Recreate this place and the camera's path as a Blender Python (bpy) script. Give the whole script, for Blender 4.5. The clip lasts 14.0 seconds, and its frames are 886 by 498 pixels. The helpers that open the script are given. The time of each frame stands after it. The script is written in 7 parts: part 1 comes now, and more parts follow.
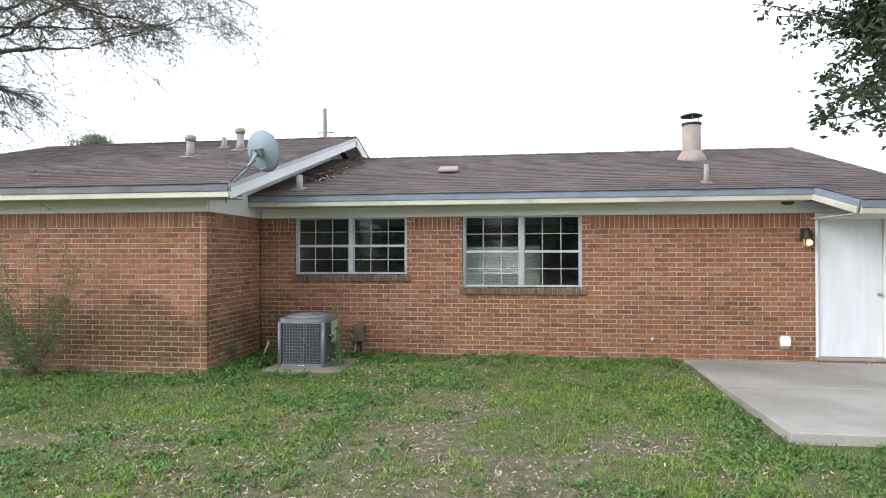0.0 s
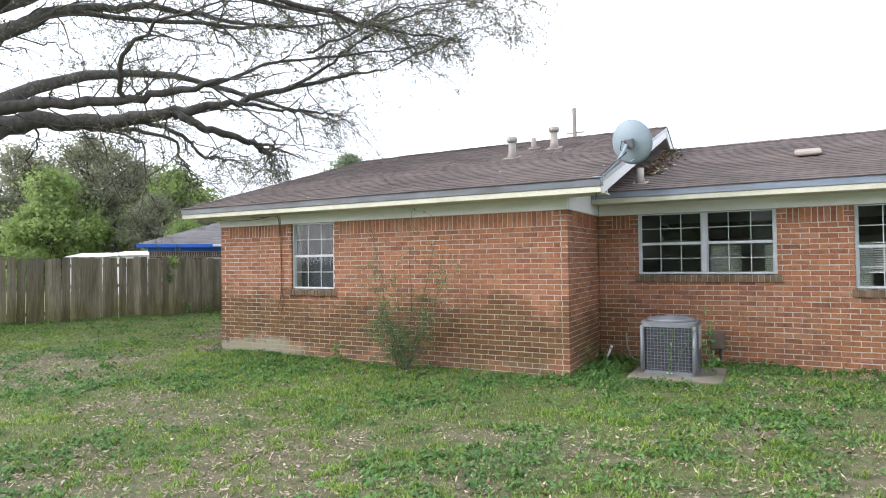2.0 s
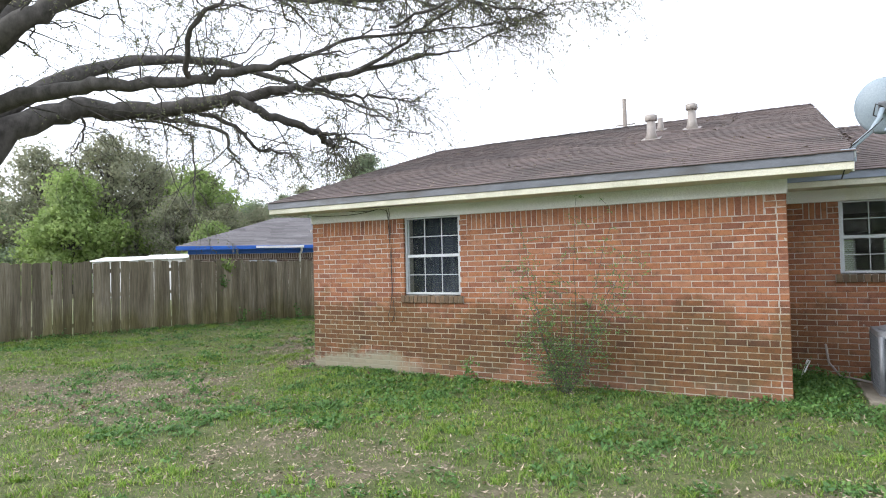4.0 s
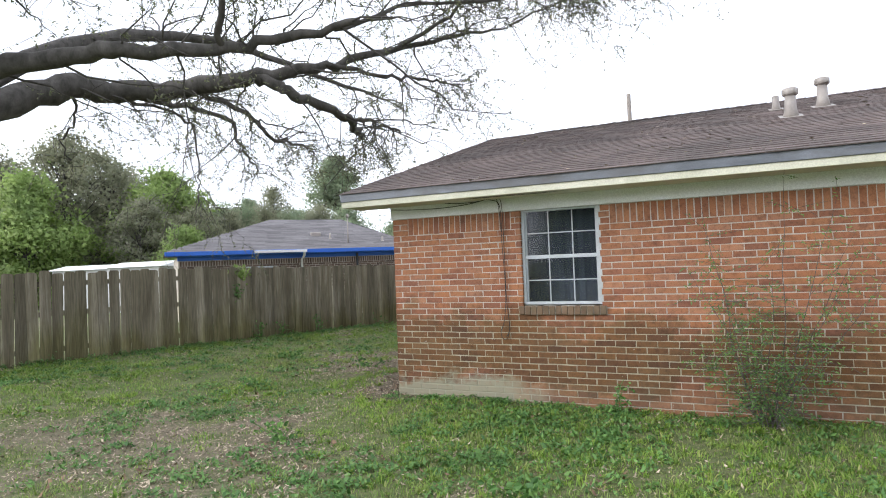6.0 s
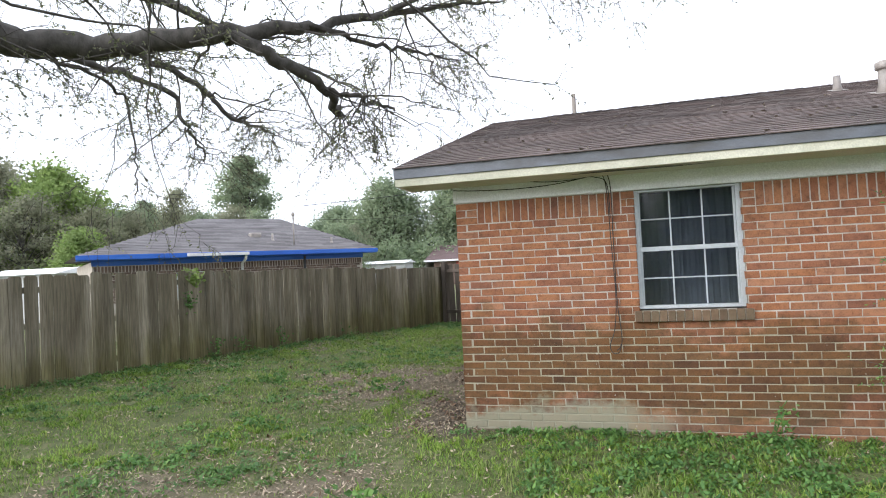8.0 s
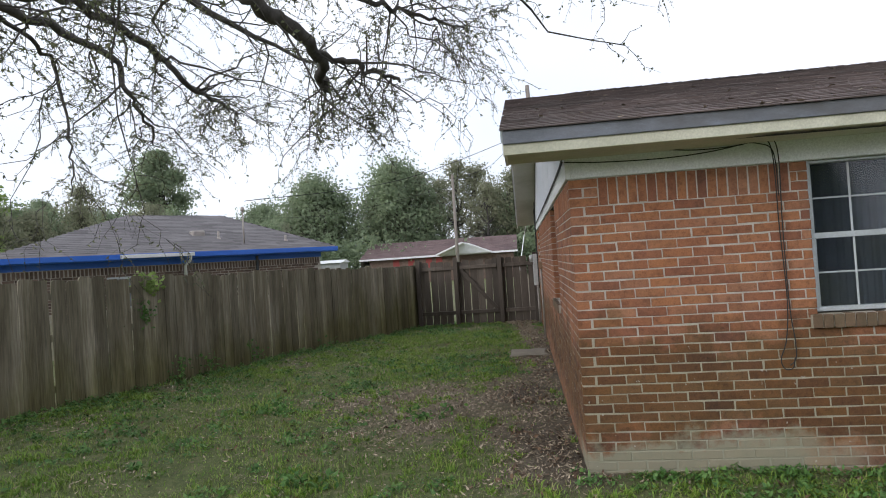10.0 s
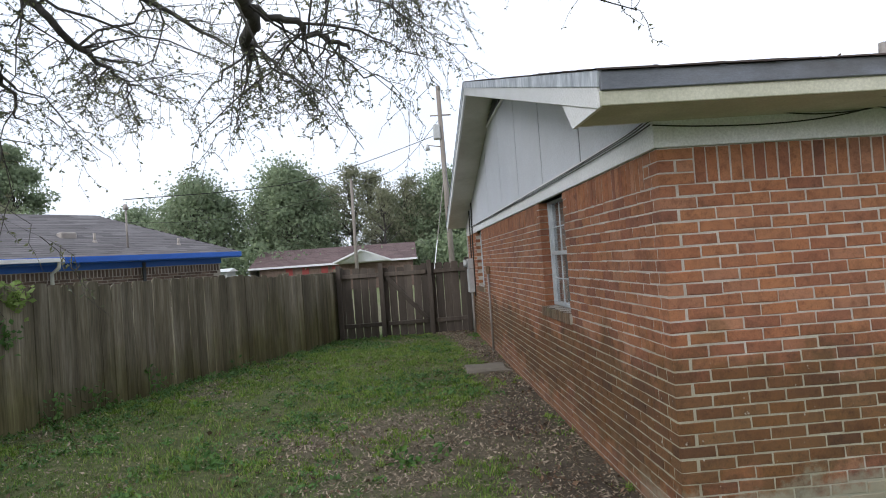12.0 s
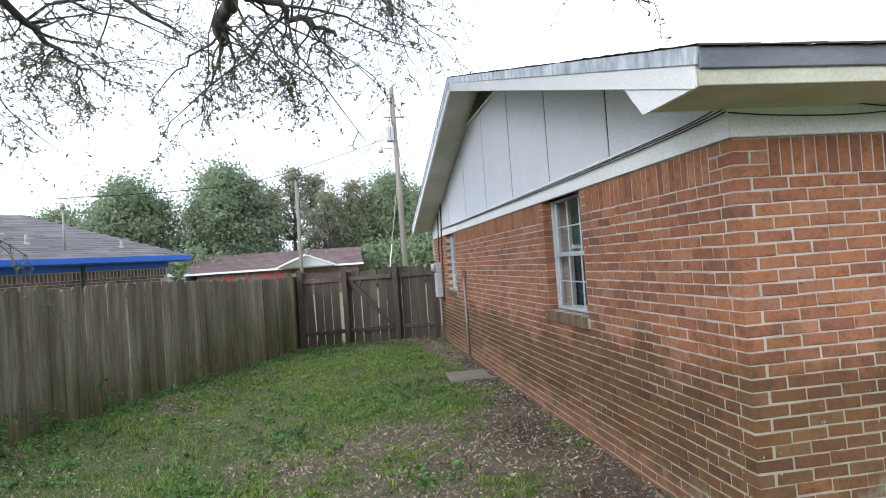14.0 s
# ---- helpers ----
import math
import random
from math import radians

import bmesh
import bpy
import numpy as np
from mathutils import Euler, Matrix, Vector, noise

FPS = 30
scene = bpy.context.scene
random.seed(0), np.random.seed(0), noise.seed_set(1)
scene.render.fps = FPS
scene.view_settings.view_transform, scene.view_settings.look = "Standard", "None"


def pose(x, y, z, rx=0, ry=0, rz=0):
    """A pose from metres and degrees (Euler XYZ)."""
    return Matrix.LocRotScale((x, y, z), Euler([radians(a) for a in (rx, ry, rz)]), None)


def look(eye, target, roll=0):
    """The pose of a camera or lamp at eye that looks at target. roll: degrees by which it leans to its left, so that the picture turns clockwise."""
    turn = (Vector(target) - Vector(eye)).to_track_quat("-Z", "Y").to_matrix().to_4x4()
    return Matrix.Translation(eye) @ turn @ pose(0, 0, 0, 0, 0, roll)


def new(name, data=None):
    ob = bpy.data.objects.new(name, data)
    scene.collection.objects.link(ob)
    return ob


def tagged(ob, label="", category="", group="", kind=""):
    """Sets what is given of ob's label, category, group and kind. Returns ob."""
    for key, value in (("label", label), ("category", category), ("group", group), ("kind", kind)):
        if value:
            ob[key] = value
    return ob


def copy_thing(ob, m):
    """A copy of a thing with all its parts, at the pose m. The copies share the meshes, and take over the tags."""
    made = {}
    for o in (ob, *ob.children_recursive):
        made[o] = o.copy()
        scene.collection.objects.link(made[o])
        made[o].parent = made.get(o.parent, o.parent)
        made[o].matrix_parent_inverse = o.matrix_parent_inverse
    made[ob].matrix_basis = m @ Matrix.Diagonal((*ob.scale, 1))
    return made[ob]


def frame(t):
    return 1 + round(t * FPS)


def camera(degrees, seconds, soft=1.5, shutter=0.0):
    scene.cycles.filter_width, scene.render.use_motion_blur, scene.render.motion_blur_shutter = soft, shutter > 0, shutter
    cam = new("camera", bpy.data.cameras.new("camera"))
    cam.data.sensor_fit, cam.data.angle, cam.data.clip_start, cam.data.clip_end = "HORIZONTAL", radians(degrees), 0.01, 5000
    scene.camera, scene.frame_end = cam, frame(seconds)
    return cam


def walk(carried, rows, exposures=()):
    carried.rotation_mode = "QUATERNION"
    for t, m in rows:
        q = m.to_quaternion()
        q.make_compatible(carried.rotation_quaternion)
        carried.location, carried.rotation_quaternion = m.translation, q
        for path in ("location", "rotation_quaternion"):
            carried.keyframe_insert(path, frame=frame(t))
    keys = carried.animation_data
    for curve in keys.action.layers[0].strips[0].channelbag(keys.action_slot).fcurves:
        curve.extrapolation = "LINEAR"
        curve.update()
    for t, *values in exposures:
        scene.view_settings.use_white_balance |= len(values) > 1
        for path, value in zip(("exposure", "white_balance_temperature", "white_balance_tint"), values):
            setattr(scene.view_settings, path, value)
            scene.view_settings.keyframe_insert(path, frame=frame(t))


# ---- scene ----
cam = camera(73.0, 14.0, soft=1.0)
EXPOSURES = [(0.0, 0.47, 6400, 10), (0.5, 0.60, 6400, 10), (1.0, 0.76, 6400, 10), (1.5, 0.74, 6400, 10), (2.5, 0.68, 6400, 10), (4.2, 0.70, 6400, 10), (6.3, 0.57, 6400, 10), (7.2, 0.56, 6400, 10), (8.2, 0.64, 6400, 10), (10.3, -0.17, 6440, 10), (11.5, -0.20, 6440, 10), (12.0, -0.05, 6330, 10), (12.6, 0.27, 6220, 10), (14.0, 0.54, 6120, 10)]
PATH = [
    (0, (1.115, -0.525, 1.574), (0.833, 1.455, 1.591), -0.1),
    (0.5, (0.724, -0.588, 1.536), (0.106, 1.314, 1.565), -0.4),
    (1, (0.246, -0.739, 1.529), (-0.583, 1.08, 1.564), -0.5),
    (1.5, (-0.239, -0.743, 1.528), (-1.134, 1.045, 1.559), -0.8),
    (2, (-0.84, -0.646, 1.517), (-1.785, 1.116, 1.553), -0.8),
    (2.5, (-1.405, -0.582, 1.515), (-2.371, 1.169, 1.554), -0.9),
    (3, (-2.007, -0.442, 1.503), (-2.972, 1.31, 1.54), -1.1),
    (3.5, (-2.605, -0.364, 1.513), (-3.569, 1.388, 1.552), -1.3),
    (4, (-3.175, -0.224, 1.532), (-4.132, 1.531, 1.572), -1.4),
    (4.2, (-3.405, -0.106, 1.542), (-4.362, 1.649, 1.585), -1.5),
    (6.3, (-5.933, 0.457, 1.574), (-6.705, 2.301, 1.625), -2.4),
    (6.5, (-6.135, 0.569, 1.548), (-6.865, 2.43, 1.6), -2.5),
    (7, (-6.707, 0.807, 1.56), (-7.377, 2.691, 1.609), -2.7),
    (7.5, (-7.203, 0.998, 1.534), (-7.787, 2.91, 1.588), -2.7),
    (8, (-7.835, 1.222, 1.551), (-8.36, 3.151, 1.607), -2.8),
    (8.2, (-8.08, 1.27, 1.559), (-8.596, 3.202, 1.608), -3.0),
    (10.3, (-9.76, 2.572, 1.612), (-9.981, 4.559, 1.653), -3.7),
    (10.5, (-9.9, 2.735, 1.611), (-10.103, 4.724, 1.664), -3.6),
    (11, (-10.182, 3.002, 1.613), (-10.342, 4.995, 1.664), -3.8),
    (11.5, (-10.388, 3.184, 1.617), (-10.374, 5.183, 1.665), -3.9),
    (12, (-10.579, 3.557, 1.602), (-10.459, 5.553, 1.643), -4.1),
    (12.5, (-10.829, 3.748, 1.591), (-10.672, 5.741, 1.638), -4.0),
    (13, (-11.063, 3.838, 1.598), (-10.799, 5.819, 1.654), -3.7),
    (13.5, (-11.122, 3.903, 1.6), (-10.806, 5.877, 1.653), -3.8),
    (14, (-11.145, 4.001, 1.609), (-10.821, 5.974, 1.654), -4.1),
]
walk(cam, [(t, look(eye, target, roll)) for t, eye, target, roll in PATH], EXPOSURES)

# ---- world, sun ----
world = bpy.data.worlds.new("overcast_world")
scene.world = world
world.use_nodes = True
wn, wl = world.node_tree.nodes, world.node_tree.links
sky = wn.new("ShaderNodeTexSky")
sky.sky_type = "NISHITA"
sky.sun_disc = False
SUN_ELEV, SUN_AZ = 23.0, 230.0
sky.sun_elevation, sky.sun_rotation = radians(SUN_ELEV), radians(SUN_AZ)
sky.air_density, sky.dust_density = 1.0, 3.0
w_scale = wn.new("ShaderNodeMix")
w_scale.data_type, w_scale.blend_type = "RGBA", "MULTIPLY"
w_scale.inputs[0].default_value = 1.0
w_scale.inputs[7].default_value = (0.10, 0.10, 0.10, 1)
wl.new(sky.outputs[0], w_scale.inputs[6])
w_cloud = wn.new("ShaderNodeTexNoise")
w_cloud.inputs["Scale"].default_value = 2.2
w_cloud.inputs["Detail"].default_value = 5
w_ramp = wn.new("ShaderNodeValToRGB")
w_ramp.color_ramp.elements[0].position, w_ramp.color_ramp.elements[0].color = 0.32, (1.00, 1.07, 1.21, 1)
w_ramp.color_ramp.elements[1].position, w_ramp.color_ramp.elements[1].color = 0.62, (1.16, 1.20, 1.30, 1)
wl.new(w_cloud.outputs[0], w_ramp.inputs[0])
w_mix = wn.new("ShaderNodeMix")
w_mix.data_type = "RGBA"
w_mix.inputs[0].default_value = 0.88
wl.new(w_scale.outputs[2], w_mix.inputs[6])
wl.new(w_ramp.outputs[0], w_mix.inputs[7])
bg = wn["Background"]
bg.inputs[1].default_value = 1.12
wl.new(w_mix.outputs[2], bg.inputs[0])

sun_data = bpy.data.lights.new("sun", "SUN")
sun_data.energy, sun_data.angle, sun_data.color = 1.75, radians(35), (1.0, 0.99, 0.985)
sun = new("sun", sun_data)
sun.matrix_world = look((-30 * math.sin(radians(50)), -30 * math.cos(radians(50)), 30 * math.tan(radians(SUN_ELEV))), (0, 0, 0))

# ---- materials ----
def nodes_of(name, rough=0.8, metal=0.0):
    m = bpy.data.materials.new(name)
    m.use_nodes = True
    nt = m.node_tree
    b = nt.nodes["Principled BSDF"]
    b.inputs["Roughness"].default_value = rough
    b.inputs["Metallic"].default_value = metal
    return m, nt, b


def nd(nt, kind, **inp):
    n = nt.nodes.new(kind)
    for k, v in inp.items():
        n.inputs[k.replace("_", " ")].default_value = v
    return n


def noise_n(nt, scale, detail=4, rough=0.55, coord="Object", stretch=None):
    if coord == "World":
        src = nt.nodes.new("ShaderNodeNewGeometry").outputs["Position"]
    else:
        src = nt.nodes.new("ShaderNodeTexCoord").outputs["Object"]
    if stretch:
        mp = nt.nodes.new("ShaderNodeMapping")
        mp.inputs["Scale"].default_value = stretch
        nt.links.new(src, mp.inputs[0])
        src = mp.outputs[0]
    n = nd(nt, "ShaderNodeTexNoise", Scale=scale, Detail=detail, Roughness=rough)
    nt.links.new(src, n.inputs["Vector"])
    return n.outputs[0]


def ramp(nt, fac, stops):
    r = nt.nodes.new("ShaderNodeValToRGB")
    cr = r.color_ramp
    while len(cr.elements) < len(stops):
        cr.elements.new(0.5)
    for e, (p, c) in zip(cr.elements, stops):
        e.position = p
        e.color = (*c, 1) if len(c) == 3 else c
    nt.links.new(fac, r.inputs[0])
    return r.outputs[0]


def mix(nt, fac, a, b, mode="MIX"):
    n = nt.nodes.new("ShaderNodeMix")
    n.data_type, n.blend_type = "RGBA", mode
    for s, v in ((0, fac), (6, a), (7, b)):
        if isinstance(v, (int, float)):
            n.inputs[s].default_value = v
        elif isinstance(v, tuple):
            n.inputs[s].default_value = (*v, 1)
        else:
            nt.links.new(v, n.inputs[s])
    return n.outputs[2]


def math_n(nt, op, a, b=0.0, clamp=False):
    n = nt.nodes.new("ShaderNodeMath")
    n.operation, n.use_clamp = op, clamp
    for i, v in enumerate((a, b)):
        if isinstance(v, (int, float)):
            n.inputs[i].default_value = v
        else:
            nt.links.new(v, n.inputs[i])
    return n.outputs[0]


def bump(nt, b, height, strength=0.4, dist=0.01):
    n = nd(nt, "ShaderNodeBump", Strength=strength, Distance=dist)
    nt.links.new(height, n.inputs["Height"])
    nt.links.new(n.outputs[0], b.inputs["Normal"])


def surface(name, c1, c2, scale=6.0, rough=0.8, metal=0.0, dirt=None, dirt_amt=0.5, fine=80.0, bump_s=0.25, stretch=None, island=0.0, obrand=0.0):
    """A worn surface: two tones at a broad scale, fine grain, optional stains and piece-to-piece variation."""
    m, nt, b = nodes_of(name, rough, metal)
    big = noise_n(nt, scale, 5, 0.6, "World", stretch)
    col = ramp(nt, big, [(0.3, c1), (0.7, c2)])
    fin = noise_n(nt, fine, 3, 0.6, "World", stretch)
    col = mix(nt, 0.35, col, ramp(nt, fin, [(0.3, (0.55, 0.55, 0.55)), (0.7, (1.25, 1.25, 1.25))]), "MULTIPLY")
    if dirt:
        dm = noise_n(nt, scale * 0.45, 6, 0.65, "World", stretch)
        dm = ramp(nt, dm, [(0.48, (0, 0, 0)), (0.7, (dirt_amt, dirt_amt, dirt_amt))])
        col = mix(nt, dm, col, dirt)
    if island:
        g = nt.nodes.new("ShaderNodeNewGeometry")
        col = mix(nt, 1.0, col, ramp(nt, g.outputs["Random Per Island"], [(0, (1 - island,) * 3), (1, (1 + island * 0.7,) * 3)]), "MULTIPLY")
    if obrand:
        g = nt.nodes.new("ShaderNodeObjectInfo")
        col = mix(nt, 1.0, col, ramp(nt, g.outputs["Random"], [(0, (1 - obrand,) * 3), (1, (1 + obrand * 0.7,) * 3)]), "MULTIPLY")
    nt.links.new(col, b.inputs["Base Color"])
    if bump_s:
        bump(nt, b, fin, bump_s, 0.004)
    return m


def brick_material(name, per_object):
    m, nt, b = nodes_of(name, 0.88)
    if per_object:
        rnd = nt.nodes.new("ShaderNodeObjectInfo").outputs["Random"]
    else:
        rnd = nt.nodes.new("ShaderNodeNewGeometry").outputs["Random Per Island"]
    col = ramp(nt, rnd, [(0.0, (0.195, 0.083, 0.052)), (0.10, (0.240, 0.100, 0.058)), (0.45, (0.290, 0.122, 0.062)), (0.65, (0.325, 0.142, 0.068)), (0.85, (0.290, 0.132, 0.076)), (1.0, (0.355, 0.172, 0.100))])
    streak = noise_n(nt, 14, 5, 0.65, "World")
    col = mix(nt, 0.75, col, ramp(nt, streak, [(0.26, (0.45, 0.43, 0.42)), (0.48, (1, 1, 1)), (0.75, (1.22, 1.2, 1.15))]), "MULTIPLY")
    blotch = noise_n(nt, 1.7, 5, 0.7, "World")
    col = mix(nt, 0.8, col, ramp(nt, blotch, [(0.30, (0.66, 0.68, 0.70)), (0.46, (1.0, 1.0, 1.0)), (0.58, (1.05, 0.98, 0.92)), (0.72, (0.82, 0.90, 0.86))]), "MULTIPLY")
    speck = noise_n(nt, 46, 4, 0.7, "World")
    col = mix(nt, 0.6, col, ramp(nt, speck, [(0.30, (0.50, 0.48, 0.47)), (0.45, (1, 1, 1)), (0.72, (1.18, 1.16, 1.12))]), "MULTIPLY")
    grain = noise_n(nt, 130, 3, 0.7, "World")
    col = mix(nt, 0.5, col, ramp(nt, grain, [(0.3, (0.6, 0.58, 0.56)), (0.7, (1.25, 1.25, 1.25))]), "MULTIPLY")
    col = weathering(nt, col)
    nt.links.new(col, b.inputs["Base Color"])
    bump(nt, b, grain, 0.5, 0.004)
    return m


def weathering(nt, col, algae_tint=(0.40, 0.46, 0.31)):
    """Old algae and cement smears low on the walls, with ragged upper edges."""
    z = nt.nodes.new("ShaderNodeSeparateXYZ")
    g = nt.nodes.new("ShaderNodeNewGeometry")
    nt.links.new(g.outputs["Position"], z.inputs[0])
    n1 = noise_n(nt, 1.1, 6, 0.7, "World")
    edge = math_n(nt, "ADD", z.outputs[2], math_n(nt, "MULTIPLY", math_n(nt, "SUBTRACT", n1, 0.5), -1.7))
    wing = ramp(nt, math_n(nt, "MULTIPLY", math_n(nt, "ADD", z.outputs[0], 3.2), 1.0), [(0.0, (1, 1, 1)), (0.9, (0.3, 0.3, 0.3))])
    algae = ramp(nt, edge, [(0.12, (0.35, 0.35, 0.35)), (0.30, (0.95, 0.95, 0.95)), (0.78, (0.85, 0.85, 0.85)), (1.18, (0, 0, 0))])
    algae = math_n(nt, "MULTIPLY", algae, wing)
    col = mix(nt, algae, col, mix(nt, 1.0, col, algae_tint, "MULTIPLY"))
    n2 = noise_n(nt, 2.3, 6, 0.7, "World")
    e2 = math_n(nt, "ADD", z.outputs[2], math_n(nt, "MULTIPLY", math_n(nt, "SUBTRACT", n2, 0.5), -0.75))
    smear = ramp(nt, e2, [(0.14, (0.8, 0.8, 0.8)), (0.25, (0, 0, 0))])
    west = ramp(nt, math_n(nt, "ADD", math_n(nt, "MULTIPLY", z.outputs[0], -0.5), math_n(nt, "SUBTRACT", n1, 4.1)), [(0.0, (0.12, 0.12, 0.12)), (0.35, (1, 1, 1))])
    smear = math_n(nt, "MULTIPLY", smear, west)
    smear = math_n(nt, "MULTIPLY", smear, ramp(nt, math_n(nt, "SUBTRACT", z.outputs[1], 6.5), [(0.45, (1, 1, 1)), (0.9, (0.08, 0.08, 0.08))]))
    col = mix(nt, smear, col, (0.27, 0.27, 0.195))
    spots = noise_n(nt, 22, 2, 0.5, "World")
    sm = math_n(nt, "MULTIPLY", ramp(nt, spots, [(0.70, (0, 0, 0)), (0.74, (1, 1, 1))]), ramp(nt, edge, [(0.75, (1, 1, 1)), (1.0, (0, 0, 0))]))
    return mix(nt, math_n(nt, "MULTIPLY", sm, 0.6), col, (0.45, 0.44, 0.38))


M_BRICK_OB = brick_material("brick_single", True)
M_BRICK = brick_material("brick_joined", False)
M_MORTAR, nt_, b_ = nodes_of("mortar", 0.95)
c_ = ramp(nt_, noise_n(nt_, 5, 5, 0.6, "World"), [(0.3, (0.37, 0.325, 0.28)), (0.7, (0.53, 0.48, 0.425))])
c_ = mix(nt_, 0.4, c_, ramp(nt_, noise_n(nt_, 140, 2, 0.6, "World"), [(0.3, (0.6, 0.6, 0.6)), (0.7, (1.2, 1.2, 1.2))]), "MULTIPLY")
nt_.links.new(weathering(nt_, c_, (0.74, 0.76, 0.62)), b_.inputs["Base Color"])

M_WHITE = surface("white_trim_paint", (0.79, 0.80, 0.81), (0.85, 0.86, 0.87), 2.0, 0.6, dirt=(0.66, 0.65, 0.60), dirt_amt=0.3)
M_CREAM = surface("cream_fascia_paint", (0.55, 0.535, 0.42), (0.68, 0.66, 0.54), 1.6, 0.6, dirt=(0.22, 0.23, 0.15), dirt_amt=0.7)
M_SOFFIT = surface("soffit_paint", (0.62, 0.60, 0.52), (0.72, 0.70, 0.63), 1.4, 0.75, dirt=(0.32, 0.31, 0.23), dirt_amt=0.6)
M_GREYFASCIA = surface("blue_grey_metal_edge", (0.18, 0.215, 0.28), (0.29, 0.335, 0.42), 2.2, 0.5, dirt=(0.15, 0.15, 0.16), dirt_amt=0.6, stretch=(1, 1, 3))
M_WINGEDGE = surface("stained_grey_metal_edge", (0.115, 0.125, 0.145), (0.20, 0.215, 0.25), 2.2, 0.55, dirt=(0.085, 0.075, 0.065), dirt_amt=0.75, stretch=(1, 1, 3))
M_GABLE = surface("gable_panel_paint", (0.66, 0.685, 0.74), (0.73, 0.755, 0.81), 1.2, 0.7, dirt=(0.62, 0.63, 0.64), dirt_amt=0.35)
M_GROOVE = surface("dark_groove", (0.07, 0.07, 0.08), (0.12, 0.12, 0.13), 6, 0.9)
M_FRAME = surface("aluminium_frame", (0.44, 0.47, 0.50), (0.56, 0.59, 0.62), 5, 0.45, 0.2, dirt=(0.35, 0.36, 0.34), dirt_amt=0.5)
M_SHINGLE = surface("weathered_shingle", (0.092, 0.072, 0.068), (0.16, 0.122, 0.113), 1.3, 0.95, dirt=(0.045, 0.042, 0.038), dirt_amt=0.6, fine=160, bump_s=0.6, island=0.16)
M_GREYSHINGLE = surface("grey_shingle", (0.13, 0.12, 0.125), (0.19, 0.18, 0.185), 0.8, 0.95, fine=60, bump_s=0.5, island=0.25)
M_REDSHINGLE = surface("maroon_shingle", (0.135, 0.092, 0.092), (0.175, 0.122, 0.12), 0.5, 0.95, fine=30, bump_s=0.3, island=0.2)
M_BLUE = surface("bright_blue_paint", (0.022, 0.12, 0.55), (0.04, 0.17, 0.66), 1.0, 0.5)
M_FENCE, nt_, b_ = nodes_of("weathered_fence_board", 0.92)
f1 = noise_n(nt_, 2.0, 5, 0.65, "World", (2.2, 2.2, 0.18))
f2 = noise_n(nt_, 30, 4, 0.65, "World", (2.2, 2.2, 0.10))
c_ = ramp(nt_, f1, [(0.3, (0.115, 0.098, 0.068)), (0.5, (0.195, 0.170, 0.122)), (0.72, (0.39, 0.35, 0.285))])
c_ = mix(nt_, 0.75, c_, ramp(nt_, f2, [(0.3, (0.45, 0.44, 0.42)), (0.6, (1.05, 1.05, 1.05)), (0.75, (1.3, 1.3, 1.28))]), "MULTIPLY")
z_ = nt_.nodes.new("ShaderNodeSeparateXYZ")
nt_.links.new(nt_.nodes.new("ShaderNodeNewGeometry").outputs["Position"], z_.inputs[0])
f3 = noise_n(nt_, 0.9, 5, 0.65, "World", (1, 1, 0.4))
e_ = math_n(nt_, "ADD", z_.outputs[2], math_n(nt_, "MULTIPLY", math_n(nt_, "SUBTRACT", f3, 0.5), -3.4))
c_ = mix(nt_, ramp(nt_, e_, [(0.35, (0.9, 0.9, 0.9)), (1.15, (0, 0, 0))]), c_, mix(nt_, 1.0, c_, (0.68, 0.70, 0.40), "MULTIPLY"))
c_ = mix(nt_, 1.0, c_, ramp(nt_, nt_.nodes.new("ShaderNodeObjectInfo").outputs["Random"], [(0, (0.72, 0.72, 0.70)), (1, (1.20, 1.20, 1.18))]), "MULTIPLY")
nt_.links.new(c_, b_.inputs["Base Color"])
bump(nt_, b_, f2, 0.6, 0.006)
M_DRIP = surface("flaking_drip_edge", (0.22, 0.26, 0.32), (0.80, 0.84, 0.88), 7.0, 0.45, 0.2, stretch=(1, 1.6, 0.5), fine=40)
M_GATE = surface("dark_gate_board", (0.075, 0.06, 0.05), (0.14, 0.115, 0.095), 2.0, 0.92, fine=26, bump_s=0.5, stretch=(2.2, 2.2, 0.18), obrand=0.3)
M_BARK = surface("oak_bark", (0.045, 0.041, 0.037), (0.125, 0.115, 0.105), 7, 0.95, fine=45, bump_s=0.9, stretch=(1, 1, 0.6))
M_CONCRETE = surface("concrete", (0.30, 0.28, 0.245), (0.42, 0.40, 0.36), 0.9, 0.9, dirt=(0.17, 0.155, 0.12), dirt_amt=0.6)
M_PIPE = surface("galvanised_pipe", (0.30, 0.27, 0.25), (0.42, 0.38, 0.35), 6, 0.6, 0.3)
M_FLUE = surface("tan_flue_paint", (0.33, 0.27, 0.235), (0.41, 0.34, 0.30), 4, 0.65, dirt=(0.24, 0.19, 0.15), dirt_amt=0.5)
M_BLACK = surface("black_cable", (0.012, 0.012, 0.013), (0.03, 0.03, 0.03), 10, 0.6)
M_ACGREY = surface("ac_grey_metal", (0.17, 0.18, 0.20), (0.24, 0.25, 0.27), 4, 0.5, 0.3)
M_ACDARK = surface("ac_coil_dark", (0.045, 0.048, 0.055), (0.085, 0.09, 0.10), 30, 0.7, 0.3)
M_DISH = surface("dish_blue_grey", (0.27, 0.335, 0.39), (0.32, 0.385, 0.44), 2, 0.5)
